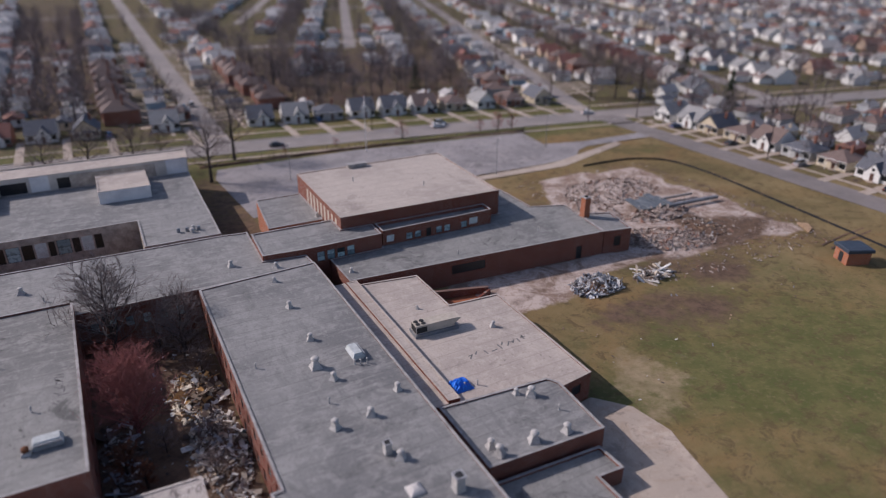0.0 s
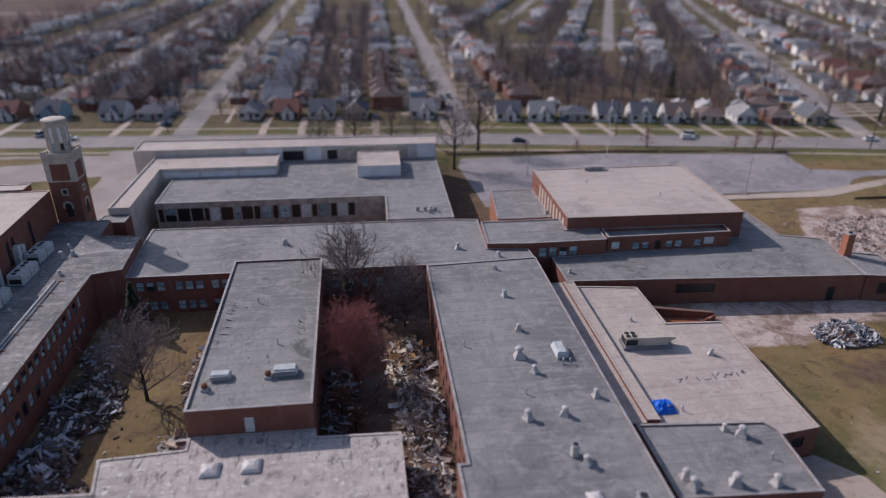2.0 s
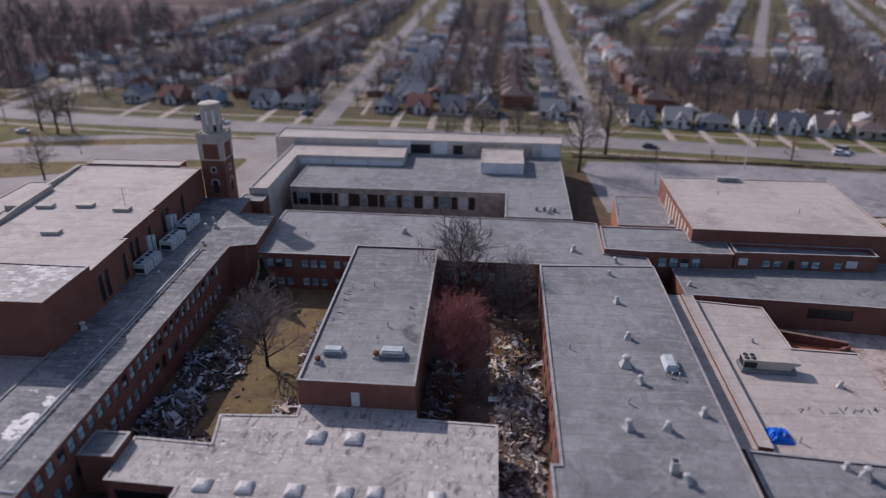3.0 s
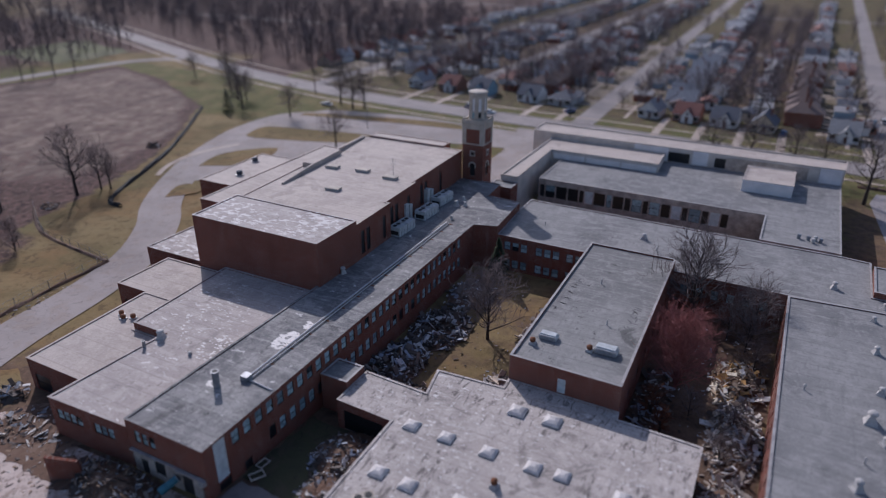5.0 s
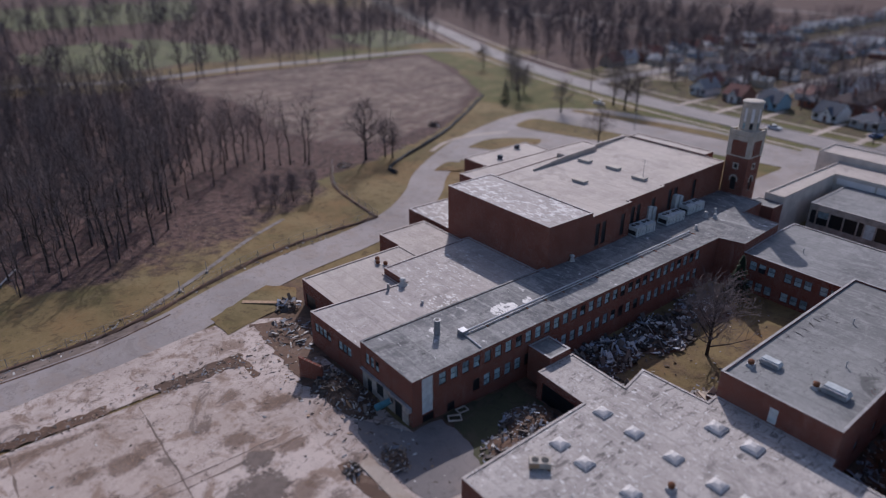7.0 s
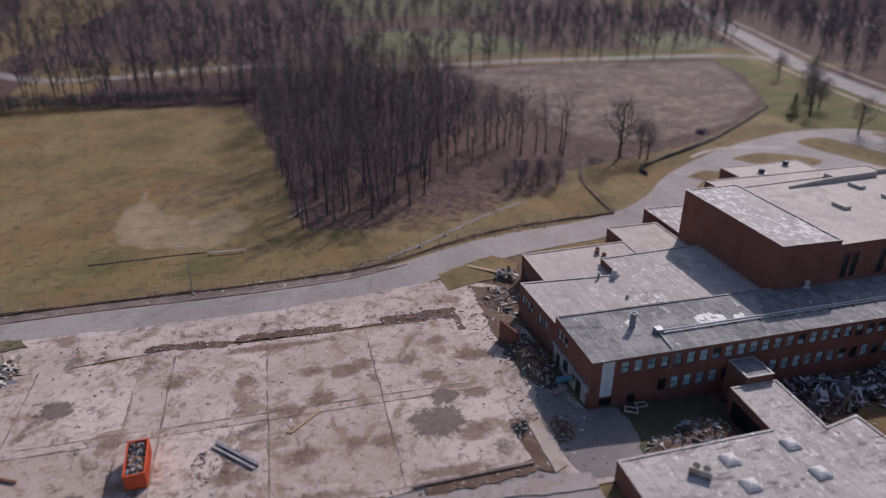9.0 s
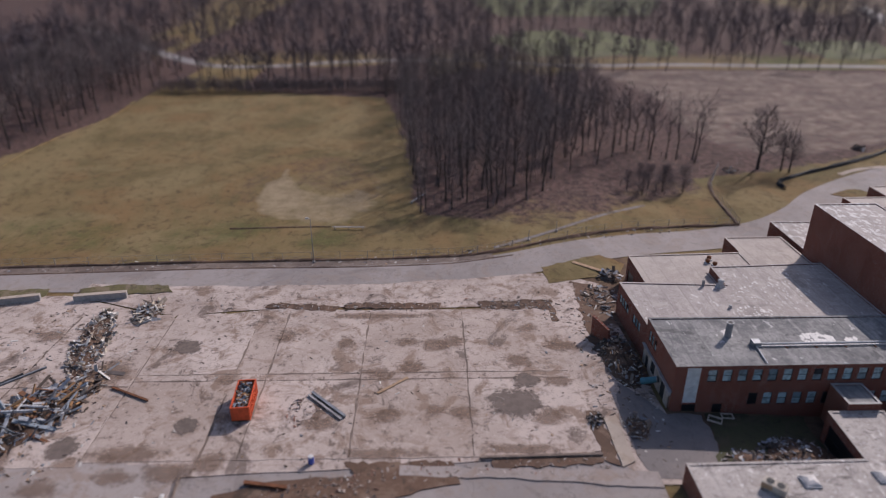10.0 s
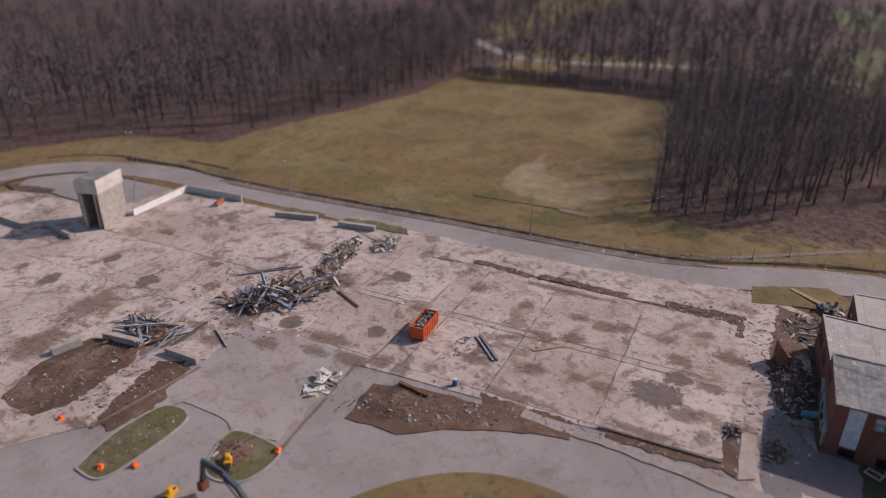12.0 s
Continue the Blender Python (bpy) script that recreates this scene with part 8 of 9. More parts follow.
part("side_wall", shaft_box(-4.2, 4.2, 2.0, 2.35, 0, 8.0), M["curb"], shaft)
part("side_wall", shaft_box(-4.2, 4.2, -2.35, -2.0, 0, 8.0), M["curb"], shaft)
part("back_wall", shaft_box(-4.2, -3.85, -2.0, 2.0, 0, 8.0), M["curb"], shaft)
part("front_pier", shaft_box(3.85, 4.2, 1.2, 2.0, 0, 8.0), M["curb"], shaft)
part("front_pier", shaft_box(3.85, 4.2, -2.0, -1.4, 0, 8.0), M["tan_wall"], shaft)
part("rail", shaft_box(4.2, 4.4, 1.9, 2.1, 0, 7.0), M["rust"], shaft)
part("top_box", shaft_box(-4.4, 4.4, -2.6, 2.6, 8.0, 10.8), M["cream_wall"], shaft, "white panelled top")
part("roof", shaft_box(-4.1, 4.1, -2.3, 2.3, 10.8, 10.95), M["roof_grey"], shaft)
part("ledge", shaft_box(-4.3, 4.3, 2.35, 2.5, 4.4, 4.6), M["walk"], shaft)

# ---------------------------------------------------------------- the broken wing end
brk = thing("broken_wall", "freestanding broken brick wall stub beside the wing", "wall", at=pose(-57.6, 26.9, -0.1, 0, 0, 30))
part("body", Mesh().solid([(-1.9, -0.2, 0), (1.9, -0.2, 0), (1.9, 0.2, 0), (-1.9, 0.2, 0)], [(-1.9, -0.2, 3.4), (1.6, -0.2, 2.6), (1.6, 0.2, 2.6), (-1.9, 0.2, 3.4)]), M["brick"], brk)
part("plaster", Mesh().box(-1.7, 1.5, -0.24, -0.2, 0.2, 2.4), M["brick"], brk, "bare inner brick face")
scar = thing("torn_facade", "torn ground floor of the wing with bare plaster and dark panels for rooms", "wall", at=pose(-46.6, 31.9, -0.3))
for x0, x1, z0, z1 in ((-5.5, -4.3, 0, 3.0), (-3.2, -2.0, 0, 2.9), (-4.3, -3.2, 2.1, 2.9), (-0.4, 0.9, 0, 3.0), (-2.0, -0.4, 0, 0.9), (0.9, 2.3, 0, 3.0), (3.9, 5.3, 0, 3.0), (2.3, 3.9, 2.5, 3.0)):
    part("plaster", Mesh().solid([(x0, -0.1, z0), (x1, -0.1, z0), (x1, 0.05, z0), (x0, 0.05, z0)], [(x0 + 0.06, -0.1, z1), (x1 - 0.05, -0.1, z1 - 0.12), (x1 - 0.05, 0.05, z1 - 0.12), (x0 + 0.06, 0.05, z1)]), M["tan_wall"], scar, "stained tan plaster")
# Dark panels paint the shade of rooms that are not built.
for x0, x1, z0, z1 in ((-4.3, -3.2, 0, 2.1), (-2.0, -0.4, 0.9, 2.9), (2.3, 3.9, 0, 2.5)):
    part("doorway", Mesh().box(x0, x1, -0.02, 0.06, z0, z1), M["dark"], scar)
for x0, x1, d in ((-5.7, -2.4, 0.35), (-2.3, 1.6, 0.28), (1.7, 5.9, 0.4)):
    part("ledge", Mesh().solid([(x0, -d, 2.95), (x1, -d + 0.08, 2.95), (x1, 0.05, 2.95), (x0, 0.05, 2.95)], [(x0, -d, 3.15), (x1, -d + 0.08, 3.12), (x1, 0.05, 3.15), (x0, 0.05, 3.15)]), M["coping"], scar, "broken pale ledge")
part("bracket", Mesh().box(5.2, 6.1, -0.5, -0.1, 2.6, 3.2), M["coping"], scar)
tank = thing("fallen_tank", "dented blue tank lying against the wing", "tank", at=pose(-45.2, 30.6, 0.35, 0, 0, 60))
part("body", Mesh().tube((-1.0, 0, 0.5), (1.0, 0, 1.5), 0.5, 0.42, 12), plain("dull_teal_steel", (0.05, 0.17, 0.22), 0.3, 1.5, 0.5), tank)
part("rim", Mesh().tube((1.0, 0, 1.5), (1.08, 0, 1.54), 0.47, 0.47, 12), M["steel"], tank)
crate = thing("frame_crate", "pale wooden frame lying by the wing door", "crate", "frames by the wing")
part("rail", Mesh().box(-1.2, 1.2, -0.8, -0.6, 0, 0.25), M["stone"], crate)
part("rail", Mesh().box(-1.2, 1.2, 0.6, 0.8, 0, 0.25), M["stone"], crate)
part("rail", Mesh().box(-1.2, -1.0, -0.6, 0.6, 0, 0.25), M["stone"], crate)
part("rail", Mesh().box(1.0, 1.2, -0.6, 0.6, 0, 0.25), M["stone"], crate)
copies(crate, [pose(-38.8, 37.4, gh(37) + 0.1, 0, 0, 60) @ Matrix.Scale(0.75, 4), pose(-39.7, 39.4, gh(40) + 0.1, 0, 0, 85) @ Matrix.Scale(0.65, 4)])

# ---------------------------------------------------------------- dumpster, machine, cones
dump = thing("dumpster", "orange open-top dumpster full of grey scrap", "dumpster", at=pose(-42.0, -23.7, 0.15, 0, 0, 4))
part("floor", Mesh().box(-2.95, 2.95, -1.1, 1.1, 0.15, 0.3), M["rust"], dump)
part("side", Mesh().box(-2.95, 2.95, -1.15, -1.07, 0.2, 2.2), M["orange"], dump)
part("side", Mesh().box(-2.95, 2.95, 1.07, 1.15, 0.2, 2.2), M["orange"], dump)
part("end", Mesh().box(-2.95, -2.87, -1.07, 1.07, 0.2, 2.2), M["orange"], dump)
part("end", Mesh().box(2.87, 2.95, -1.07, 1.07, 0.2, 2.2), M["orange"], dump)
for i in range(9):
    for s in (-1, 1):
        x = -2.7 + i * 0.675
        part("rib", Mesh().box(x - 0.07, x + 0.07, s * 1.15 - 0.07, s * 1.15 + 0.07, 0.2, 2.1), M["orange"], dump)
part("rim", Mesh().box(-3.0, 3.0, -1.2, -1.02, 2.2, 2.3).box(-3.0, 3.0, 1.02, 1.2, 2.2, 2.3).box(-3.0, -2.82, -1.02, 1.02, 2.2, 2.3).box(2.82, 3.0, -1.02, 1.02, 2.2, 2.3), M["orange"], dump)
for x in (-2.4, 2.4):
    part("roller", Mesh().tube((x, -1.1, 0.1), (x, 1.1, 0.1), 0.1, 0.1, 8), M["rust"], dump)
sc = Mesh()
DR = random.Random(4)
for _ in range(170):
    sc.obox(Matrix.Translation((DR.uniform(-2.6, 2.6), DR.uniform(-0.85, 0.85), DR.uniform(1.6, 2.2))) @ Euler((DR.gauss(0, 0.4), DR.gauss(0, 0.4), DR.uniform(0, 6))).to_matrix().to_4x4(), DR.uniform(0.1, 0.5), DR.uniform(0.05, 0.2), 0.04)
part("scrap", sc, M["debris_metal"], dump)

ex = thing("excavator", "excavator with a dark blue boom and yellow body", "excavator", at=pose(-0.9, -21.6, 0.05, 0, 0, -92))
for s in (-1, 1):
    tk = part("track", Mesh().solid([(-2.0, s * 1.2 - 0.3, 0.15), (2.0, s * 1.2 - 0.3, 0.15), (2.0, s * 1.2 + 0.3, 0.15), (-2.0, s * 1.2 + 0.3, 0.15)], [(-2.2, s * 1.2 - 0.3, 0.85), (2.2, s * 1.2 - 0.3, 0.85), (2.2, s * 1.2 + 0.3, 0.85), (-2.2, s * 1.2 + 0.3, 0.85)]).box(-1.9, 1.9, s * 1.2 - 0.28, s * 1.2 + 0.28, 0.0, 0.16), M["rubber"], ex)
    for i in range(5):
        part("wheel", Mesh().tube((-1.6 + i * 0.8, s * 1.2 - 0.32, 0.4), (-1.6 + i * 0.8, s * 1.2 + 0.32, 0.4), 0.28, 0.28, 10), M["steel"], tk)
part("house", Mesh().box(-2.4, 1.2, -1.3, 1.3, 1.0, 1.9).taper(-2.4, -0.4, -1.25, 1.25, 1.9, 2.4, 0.2), M["yellow"], ex)
cab = part("cab", Mesh().taper(-0.2, 1.4, 0.3, 1.3, 1.9, 3.0, 0.08), M["yellow"], ex)
part("cab_glass", Mesh().box(-0.05, 1.44, 0.42, 1.18, 2.1, 2.8), M["glass"], cab)


def limb(pts, w, h0, h1):
    m = Mesh()
    for (a, b), (c, d) in zip(pts, pts[1:]):
        L = math.dist((a, b), (c, d))
        ang = math.atan2(d - b, c - a)
        m.obox(Matrix.Translation(((a + c) / 2, 0, (b + d) / 2)) @ Matrix.Rotation(-ang, 4, "Y"), L / 2 + 0.08, w / 2, (h0 + h1) / 4)
    return m


part("boom", limb([(1.0, 1.6), (2.6, 3.6), (4.4, 4.6), (7.2, 5.0)], 0.45, 0.7, 0.5), M["navy"], ex)
part("stick", limb([(7.2, 5.2), (8.0, 2.0)], 0.35, 0.6, 0.4), M["navy"], ex)
part("cylinder", Mesh().tube((2.2, 0.3, 2.2), (4.2, 0.3, 4.2), 0.1, 0.1, 8), M["steel"], ex)
part("cylinder", Mesh().tube((4.2, 0, 5.0), (7.0, 0, 5.6), 0.1, 0.08, 8), M["steel"], ex)
part("bucket", Mesh().solid([(7.5, -0.5, 1.0), (8.4, -0.5, 0.7), (8.4, 0.5, 0.7), (7.5, 0.5, 1.0)], [(7.6, -0.5, 2.0), (8.3, -0.5, 2.0), (8.3, 0.5, 2.0), (7.6, 0.5, 2.0)]), M["rust"], ex)
att = thing("machine_attachment", "yellow breaker attachment lying on the ground", "attachment", "yellow attachments")
part("body", Mesh().box(-0.8, 0.8, -0.4, 0.4, 0, 0.7).taper(-0.5, 0.5, -0.35, 0.35, 0.7, 1.2, 0.12), M["yellow"], att)
part("jaw", Mesh().solid([(0.8, -0.3, 0), (1.7, -0.15, 0), (1.7, 0.15, 0), (0.8, 0.3, 0)], [(0.8, -0.3, 0.5), (1.7, -0.1, 0.2), (1.7, 0.1, 0.2), (0.8, 0.3, 0.5)]), M["dark"], att)
part("pin", Mesh().tube((-0.3, -0.5, 0.9), (-0.3, 0.5, 0.9), 0.12, 0.12, 8), M["dark"], att)
copies(att, [pose(-6.0, -30.6, 0.2, 0, 0, 40), pose(0.6, -32.8, 0.05, 0, 0, 10)])
cone = thing("orange_marker", "crumpled orange plastic safety fencing on the ground", "marker", "orange markers")
part("sheet", Mesh().taper(-0.5, 0.5, -0.35, 0.35, 0, 0.15, 0.1).taper(-0.3, 0.2, -0.3, 0.3, 0.15, 0.5, 0.12), plain("safety_orange_plastic", (0.9, 0.16, 0.02), 0.2, 2, 0.5), cone)
copies(cone, [pose(-2.4, -55.3, 0.1), pose(1.3, -43.3, 0.15, 0, 0, 40), pose(-0.8, -40, 0.15, 0, 0, 80), pose(-10.2, -26.8, 0.2, 0, 0, 10)])
# Small unidentified blue and white object, given a drum's shape.
drum = thing("blue_drum", "small unidentified blue and white object on the slab edge", "drum", at=pose(-31.6, -13.4, 0.1))
part("body", Mesh().lathe([(0.32, 0), (0.36, 0.3), (0.36, 0.8), (0.3, 0.95)], 12), plain("blue_plastic", (0.06, 0.10, 0.42), 0.2, 2, 0.4), drum)
part("lid", Mesh().lathe([(0.31, 0.95), (0.31, 1.08), (0.1, 1.12)], 12), M["gutter"], drum)

# ---------------------------------------------------------------- poles, fences, cars, shed


def pole(name, label, x, y, h, r=0.11, mat="metal", arm=1.2, lamp=True):
    t = thing(name, label, "pole", at=pose(x, y, gh(y)))
    part("shaft", Mesh().tube((0, 0, -0.2), (0, 0, h), r, r * 0.6, 8), M[mat], t)
    part("footing", Mesh().lathe([(0.3, -0.1), (0.3, 0.3)], 10), M["curb"], t)
    if lamp:
        part("arm", Mesh().tube((0, 0, h - 0.1), (0, -arm, h + 0.15), 0.05, 0.04, 6), M[mat], t)
        part("lamp", Mesh().taper(-0.18, 0.18, -arm - 0.6, -arm + 0.05, h + 0.08, h + 0.28, 0.06), M["vent"], t)
    return t


for x, y, h in ((-82.3, -133.8, 8.6), (-81.4, -134.4, 8.8), (-84.5, -83.6, 7.2), (-85.4, -21.5, 9), (-99.5, 27.5, 2.2), (-95, 21.0, 2.2)):
    pole("light_pole", "grey metal light pole by the fence", x, y, h, 0.09, "steel", 0.3, lamp=h > 7)
for x, y, h in ((128.4, 161.8, 10), (100.2, 146.6, 10), (48.8, 168.5, 10), (-118, 182, 9)):
    pole("lot_lamp", "slim parking lot lamp pole", x, y, h, 0.09, "steel", 0.8)
fp = pole("flagpole", "tall white flagpole behind the gymnasium", 76.7, 182.9, 17, 0.13, "white_wall", lamp=False)
part("finial", Mesh().lathe([(0.03, 17), (0.16, 17.12), (0.03, 17.28)], 8), M["metal"], fp)


def utility_pole(x, y, h=11):
    t = thing("utility_pole", "wooden utility pole with a crossarm", "pole", "utility poles", at=pose(x, y, gh(y)))
    part("shaft", Mesh().tube((0, 0, -0.2), (0, 0, h), 0.17, 0.11, 8), M["bark"], t)
    part("crossarm", Mesh().box(-1.2, 1.2, -0.06, 0.06, h - 0.9, h - 0.75), M["bark"], t)
    for i in (-1.0, 0, 1.0):
        part("insulator", Mesh().lathe([(0.05, h - 0.75), (0.05, h - 0.55)], 6, (i, 0, 0)), M["gutter"], t)
    return t


for x, y in ((161.4, 180.8), (131, 192), (180, 176), (178.5, 120), (178.5, 70), (-60, 226), (44, 216), (-165, 215), (88, 205)):
    utility_pole(x, y)


def chain_fence(line, h, label, gap=3.0, name="chain_fence"):
    """Posts with three rails and thin crossed wires."""
    pts = smooth(line, 4)
    t = thing(name, label, "fence", at=pose(*pts[0], gh(pts[0][1])))
    o = Vector((*pts[0], gh(pts[0][1])))
    acc = 0.0
    rails = Mesh()
    post = Mesh().tube((0, 0, -0.2), (0, 0, h), 0.05, 0.05, 5).data("post", M["steel"])
    for a, b in zip(pts, pts[1:]):
        A, B = Vector((*a, gh(a[1]))) - o, Vector((*b, gh(b[1]))) - o
        for z in (0.08, h * 0.5, h):
            rails.tube(A + Vector((0, 0, z)), B + Vector((0, 0, z)), 0.022, 0.022, 3, caps=False)
        L = (B - A).length
        n = max(1, int(L / gap))
        for i in range(n):
            part("post", post, None, t, at=Matrix.Translation(A.lerp(B, i / n)))
        k = max(1, int(L / 0.5))
        for i in range(k):
            p, q = A.lerp(B, i / k), A.lerp(B, (i + 1) / k)
            rails.tube(p + Vector((0, 0, 0.1)), q + Vector((0, 0, h)), 0.006, 0.006, 3, caps=False)
            rails.tube(q + Vector((0, 0, 0.1)), p + Vector((0, 0, h)), 0.006, 0.006, 3, caps=False)
    part("wire", rails, M["steel"], t)
    return t


WFENCE = [(-84.0, -140), (-86, -122), (-84.3, -108), (-84.0, -92), (-84.6, -70), (-85.7, -45), (-86.2, -22), (-87.0, -2), (-88.4, 10), (-94.5, 25), (-101.5, 42), (-105.5, 57), (-106.5, 70)]
chain_fence(WFENCE, 1.8, "weathered chain-link fence along the drive", 3.5)
chain_fence([(-106.5, 70), (-120, 71.5), (-131, 73), (-148, 82)], 1.6, "chain-link fence towards the clearing", 3.5)
chain_fence([(-60, -109), (-66, -116), (-72, -122)], 2.0, "short chain-link gate panels by the slab", 2.5)


def berm(name, label, line, w, h, mat, seed):
    """A low uneven bank of leaves and soil along a line."""
    r, pts, m = random.Random(seed), smooth(line, 6), Mesh()
    rows = []
    for i, p in enumerate(pts):
        a, b = Vector(pts[max(i - 1, 0)]), Vector(pts[min(i + 1, len(pts) - 1)])
        d = (b - a).normalized()
        n = Vector((-d.y, d.x))
        rows.append([(p[0] + n.x * u * w * r.uniform(0.8, 1.2), p[1] + n.y * u * w * r.uniform(0.8, 1.2), gh(p[1]) - 0.05 + v * h * r.uniform(0.6, 1.3)) for u, v in ((-0.5, 0), (-0.2, 0.8), (0.15, 1), (0.5, 0))])
    for p, q in zip(rows, rows[1:]):
        for k in range(3):
            m.face([p[k], p[k + 1], q[k + 1], q[k]])
    return tagged(part(name, m, M[mat]), label, "bank", kind="structure")


berm("leaf_bank", "dark bank of leaves and soil under the fence", WFENCE, 1.0, 0.4, "earth", 1)
berm("leaf_bank", "thin dark line of soil at the drive's edge", [(-81.0, -100), (-81.2, -83), (-82.0, -61), (-83.0, -42), (-83.2, -30), (-83.2, -20), (-83.5, -9), (-84.6, 5), (-88.0, 17)], 0.55, 0.16, "earth", 9)
berm("leaf_bank", "dark bank of leaves along the field fence", [(-106.5, 70), (-131, 73), (-148, 82)], 1.0, 0.3, "earth", 2)
berm("leaf_bank", "dark bank of leaves behind the parking lot", [(29, 190), (52, 189), (75, 187.6), (105, 184.5), (133, 180.3)], 1.3, 0.6, "earth", 3)
berm("debris_bank", "line of dark debris across the grass to the clearing", [(-130, 92), (-137, 95), (-150, 119), (-163, 140), (-191, 178)], 1.2, 0.8, "black_fabric", 4)
berm("field_bank", "low dry bank along the playing field", [(-89, -107), (-109, -111.4), (-130, -113.3), (-157, -117), (-179, -115), (-201, -110.5), (-228, -112.5)], 0.9, 0.22, "ground", 6)
berm("leaf_bank", "dark line of leaves across the grass by the drive", [(-74.3, -160.2), (-78.2, -156.9), (-82.1, -151.7), (-84.7, -145.6), (-85.8, -136.3), (-86.2, -129.5), (-86.4, -121.2)], 0.8, 0.28, "earth", 7)
berm("leaf_bank", "dark line of leaves below the field fence", [(-90.7, -123.6), (-90.7, -117.2), (-90.4, -109.1)], 0.7, 0.26, "earth", 8)
berm("field_edge", "thin edge of dark earth along the infield", [(-102.2, -42), (-102.8, -31), (-103, -20.6)], 0.5, 0.14, "earth", 5)
hedge = [merged(*tree_parts(400 + i, 1.6, 0.04, 0.1, 0.5, 9, 3, 2, up=0.5, thin=0.7)) for i in range(2)]
hl = smooth([(29, 190), (52, 189), (75, 187.6), (105, 184.5), (133, 180.3)], 14)
joined("lot_hedge", "low bare brush along the parking lot's edge", "shrubs", hedge, [on(x, y + TR.uniform(-0.8, 0.8), TR.uniform(0, 360), TR.uniform(0.5, 1.1)) for x, y in hl], [M["twig"], M["twig"]])
fieldhedge = [(-244, -108 + i * 1.6) for i in range(62)]
joined("field_hedge", "dense dark brush at the far end of the playing field", "shrubs", [merged(*tree_parts(410 + i, 3.4, 0.06, 0.1, 0.5, 7, 4, 2, up=0.5, thin=2.2)) for i in range(2)], [on(x + TR.uniform(-5, 3), y, TR.uniform(0, 360), TR.uniform(1.0, 1.7)) for x, y in fieldhedge for _ in range(3)], [M["twig"], M["twig"]])

sf = thing("silt_fence", "black fabric silt fence along the cleared site", "fence", at=pose(146, 66, -2))
sl = smooth([(126, 140.5), (141.6, 139.4), (151.2, 133.1), (153, 120), (152.2, 109.9), (149, 85), (146.2, 66), (142, 40)], 5)
for (x0, y0), (x1, y1) in zip(sl, sl[1:]):
    d = Vector((x1 - x0, y1 - y0)).normalized()
    nx, ny = -d.y * 0.03, d.x * 0.03
    part("fabric_panel", Mesh().solid([(x0 - 146 - nx, y0 - 66 - ny, 0), (x1 - 146 - nx, y1 - 66 - ny, 0), (x1 - 146 + nx, y1 - 66 + ny, 0), (x0 - 146 + nx, y0 - 66 + ny, 0)], [(x0 - 146 - nx, y0 - 66 - ny, 0.5), (x1 - 146 - nx, y1 - 66 - ny, 0.5), (x1 - 146 + nx, y1 - 66 + ny, 0.5), (x0 - 146 + nx, y0 - 66 + ny, 0.5)]), M["black_fabric"], sf)
stake = Mesh().box(-0.04, 0.04, -0.04, 0.04, -0.1, 0.75).data("stake", M["wood"])
for x, y in sl[::2]:
    part("stake", stake, None, sf, at=Matrix.Translation((x - 146, y - 66, 0)))

shed = thing("brick_shed", "small orange brick shed with a dark overhanging roof", "shed", at=pose(134, 66.6, -2, 0, 0, -25))
part("wall", Mesh().box(-2.4, 2.4, -2.1, 2.1, -0.1, 2.6), M["brick_orange"], shed)
part("roof", Mesh().box(-2.75, 2.75, -2.45, 2.45, 2.6, 3.2).taper(-2.75, 2.75, -2.45, 2.45, 3.2, 3.35, 0.15), M["navy"], shed)
part("door", Mesh().box(-2.45, -2.38, -0.6, 0.6, 0, 2.1), M["frame"], shed)
M["torn_deck"] = plain("torn_blue_grey_decking", (0.17, 0.19, 0.21), 0.5, 0.8, 0.7)
panel = thing("fallen_roof", "blue-grey fallen roof deck on the rubble", "debris", at=pose(120, 108.6, -1.2, 4, 0, -4))
for i in range(5):
    part("deck", Mesh().obox(pose(-4 + 2 * i, (0.3, -0.5, 0.1, 0.6, -0.3)[i], 0.1 + 0.08 * (i % 2), (3, -4, 2, 6, -3)[i], (2, -5, 4, -2, 5)[i], (1, -3, 2, 4, -2)[i]), 0.99, 3.0, 0.12), M["torn_deck"], panel)
part("beam", Mesh().box(2, 18, -4.2, -3.5, 0.1, 0.8), M["steel"], panel)
part("beam", Mesh().box(4, 14, 0.4, 0.9, -0.2, 0.4), M["curb"], panel)
ramp = thing("ramp_wall", "red brick retaining walls of a sunken ramp", "wall", at=pose(50.2, 83, -2))
part("wall", Mesh().solid([(0, 0, -0.1), (11.6, 6.2, -0.1), (11.4, 6.6, -0.1), (-0.2, 0.4, -0.1)], [(0, 0, 1.6), (11.6, 6.2, 1.1), (11.4, 6.6, 1.1), (-0.2, 0.4, 1.6)]), M["brick"], ramp)
part("wall", Mesh().solid([(0.2, 9.5, -0.1), (11.6, 7.0, -0.1), (11.6, 7.4, -0.1), (0.2, 10, -0.1)], [(0.2, 9.5, 1.6), (11.6, 7.0, 1.1), (11.6, 7.4, 1.1), (0.2, 10, 1.6)]), M["brick"], ramp)
part("coping", Mesh().solid([(0.1, 9.4, 1.6), (11.7, 6.9, 1.12), (11.7, 7.5, 1.12), (0.1, 10.1, 1.6)], [(0.1, 9.4, 1.72), (11.7, 6.9, 1.24), (11.7, 7.5, 1.24), (0.1, 10.1, 1.72)]), M["coping_dark"], ramp)
part("deck", Mesh().box(0.2, 9, 1, 8, -0.05, 0.06), M["brick_orange"], ramp)


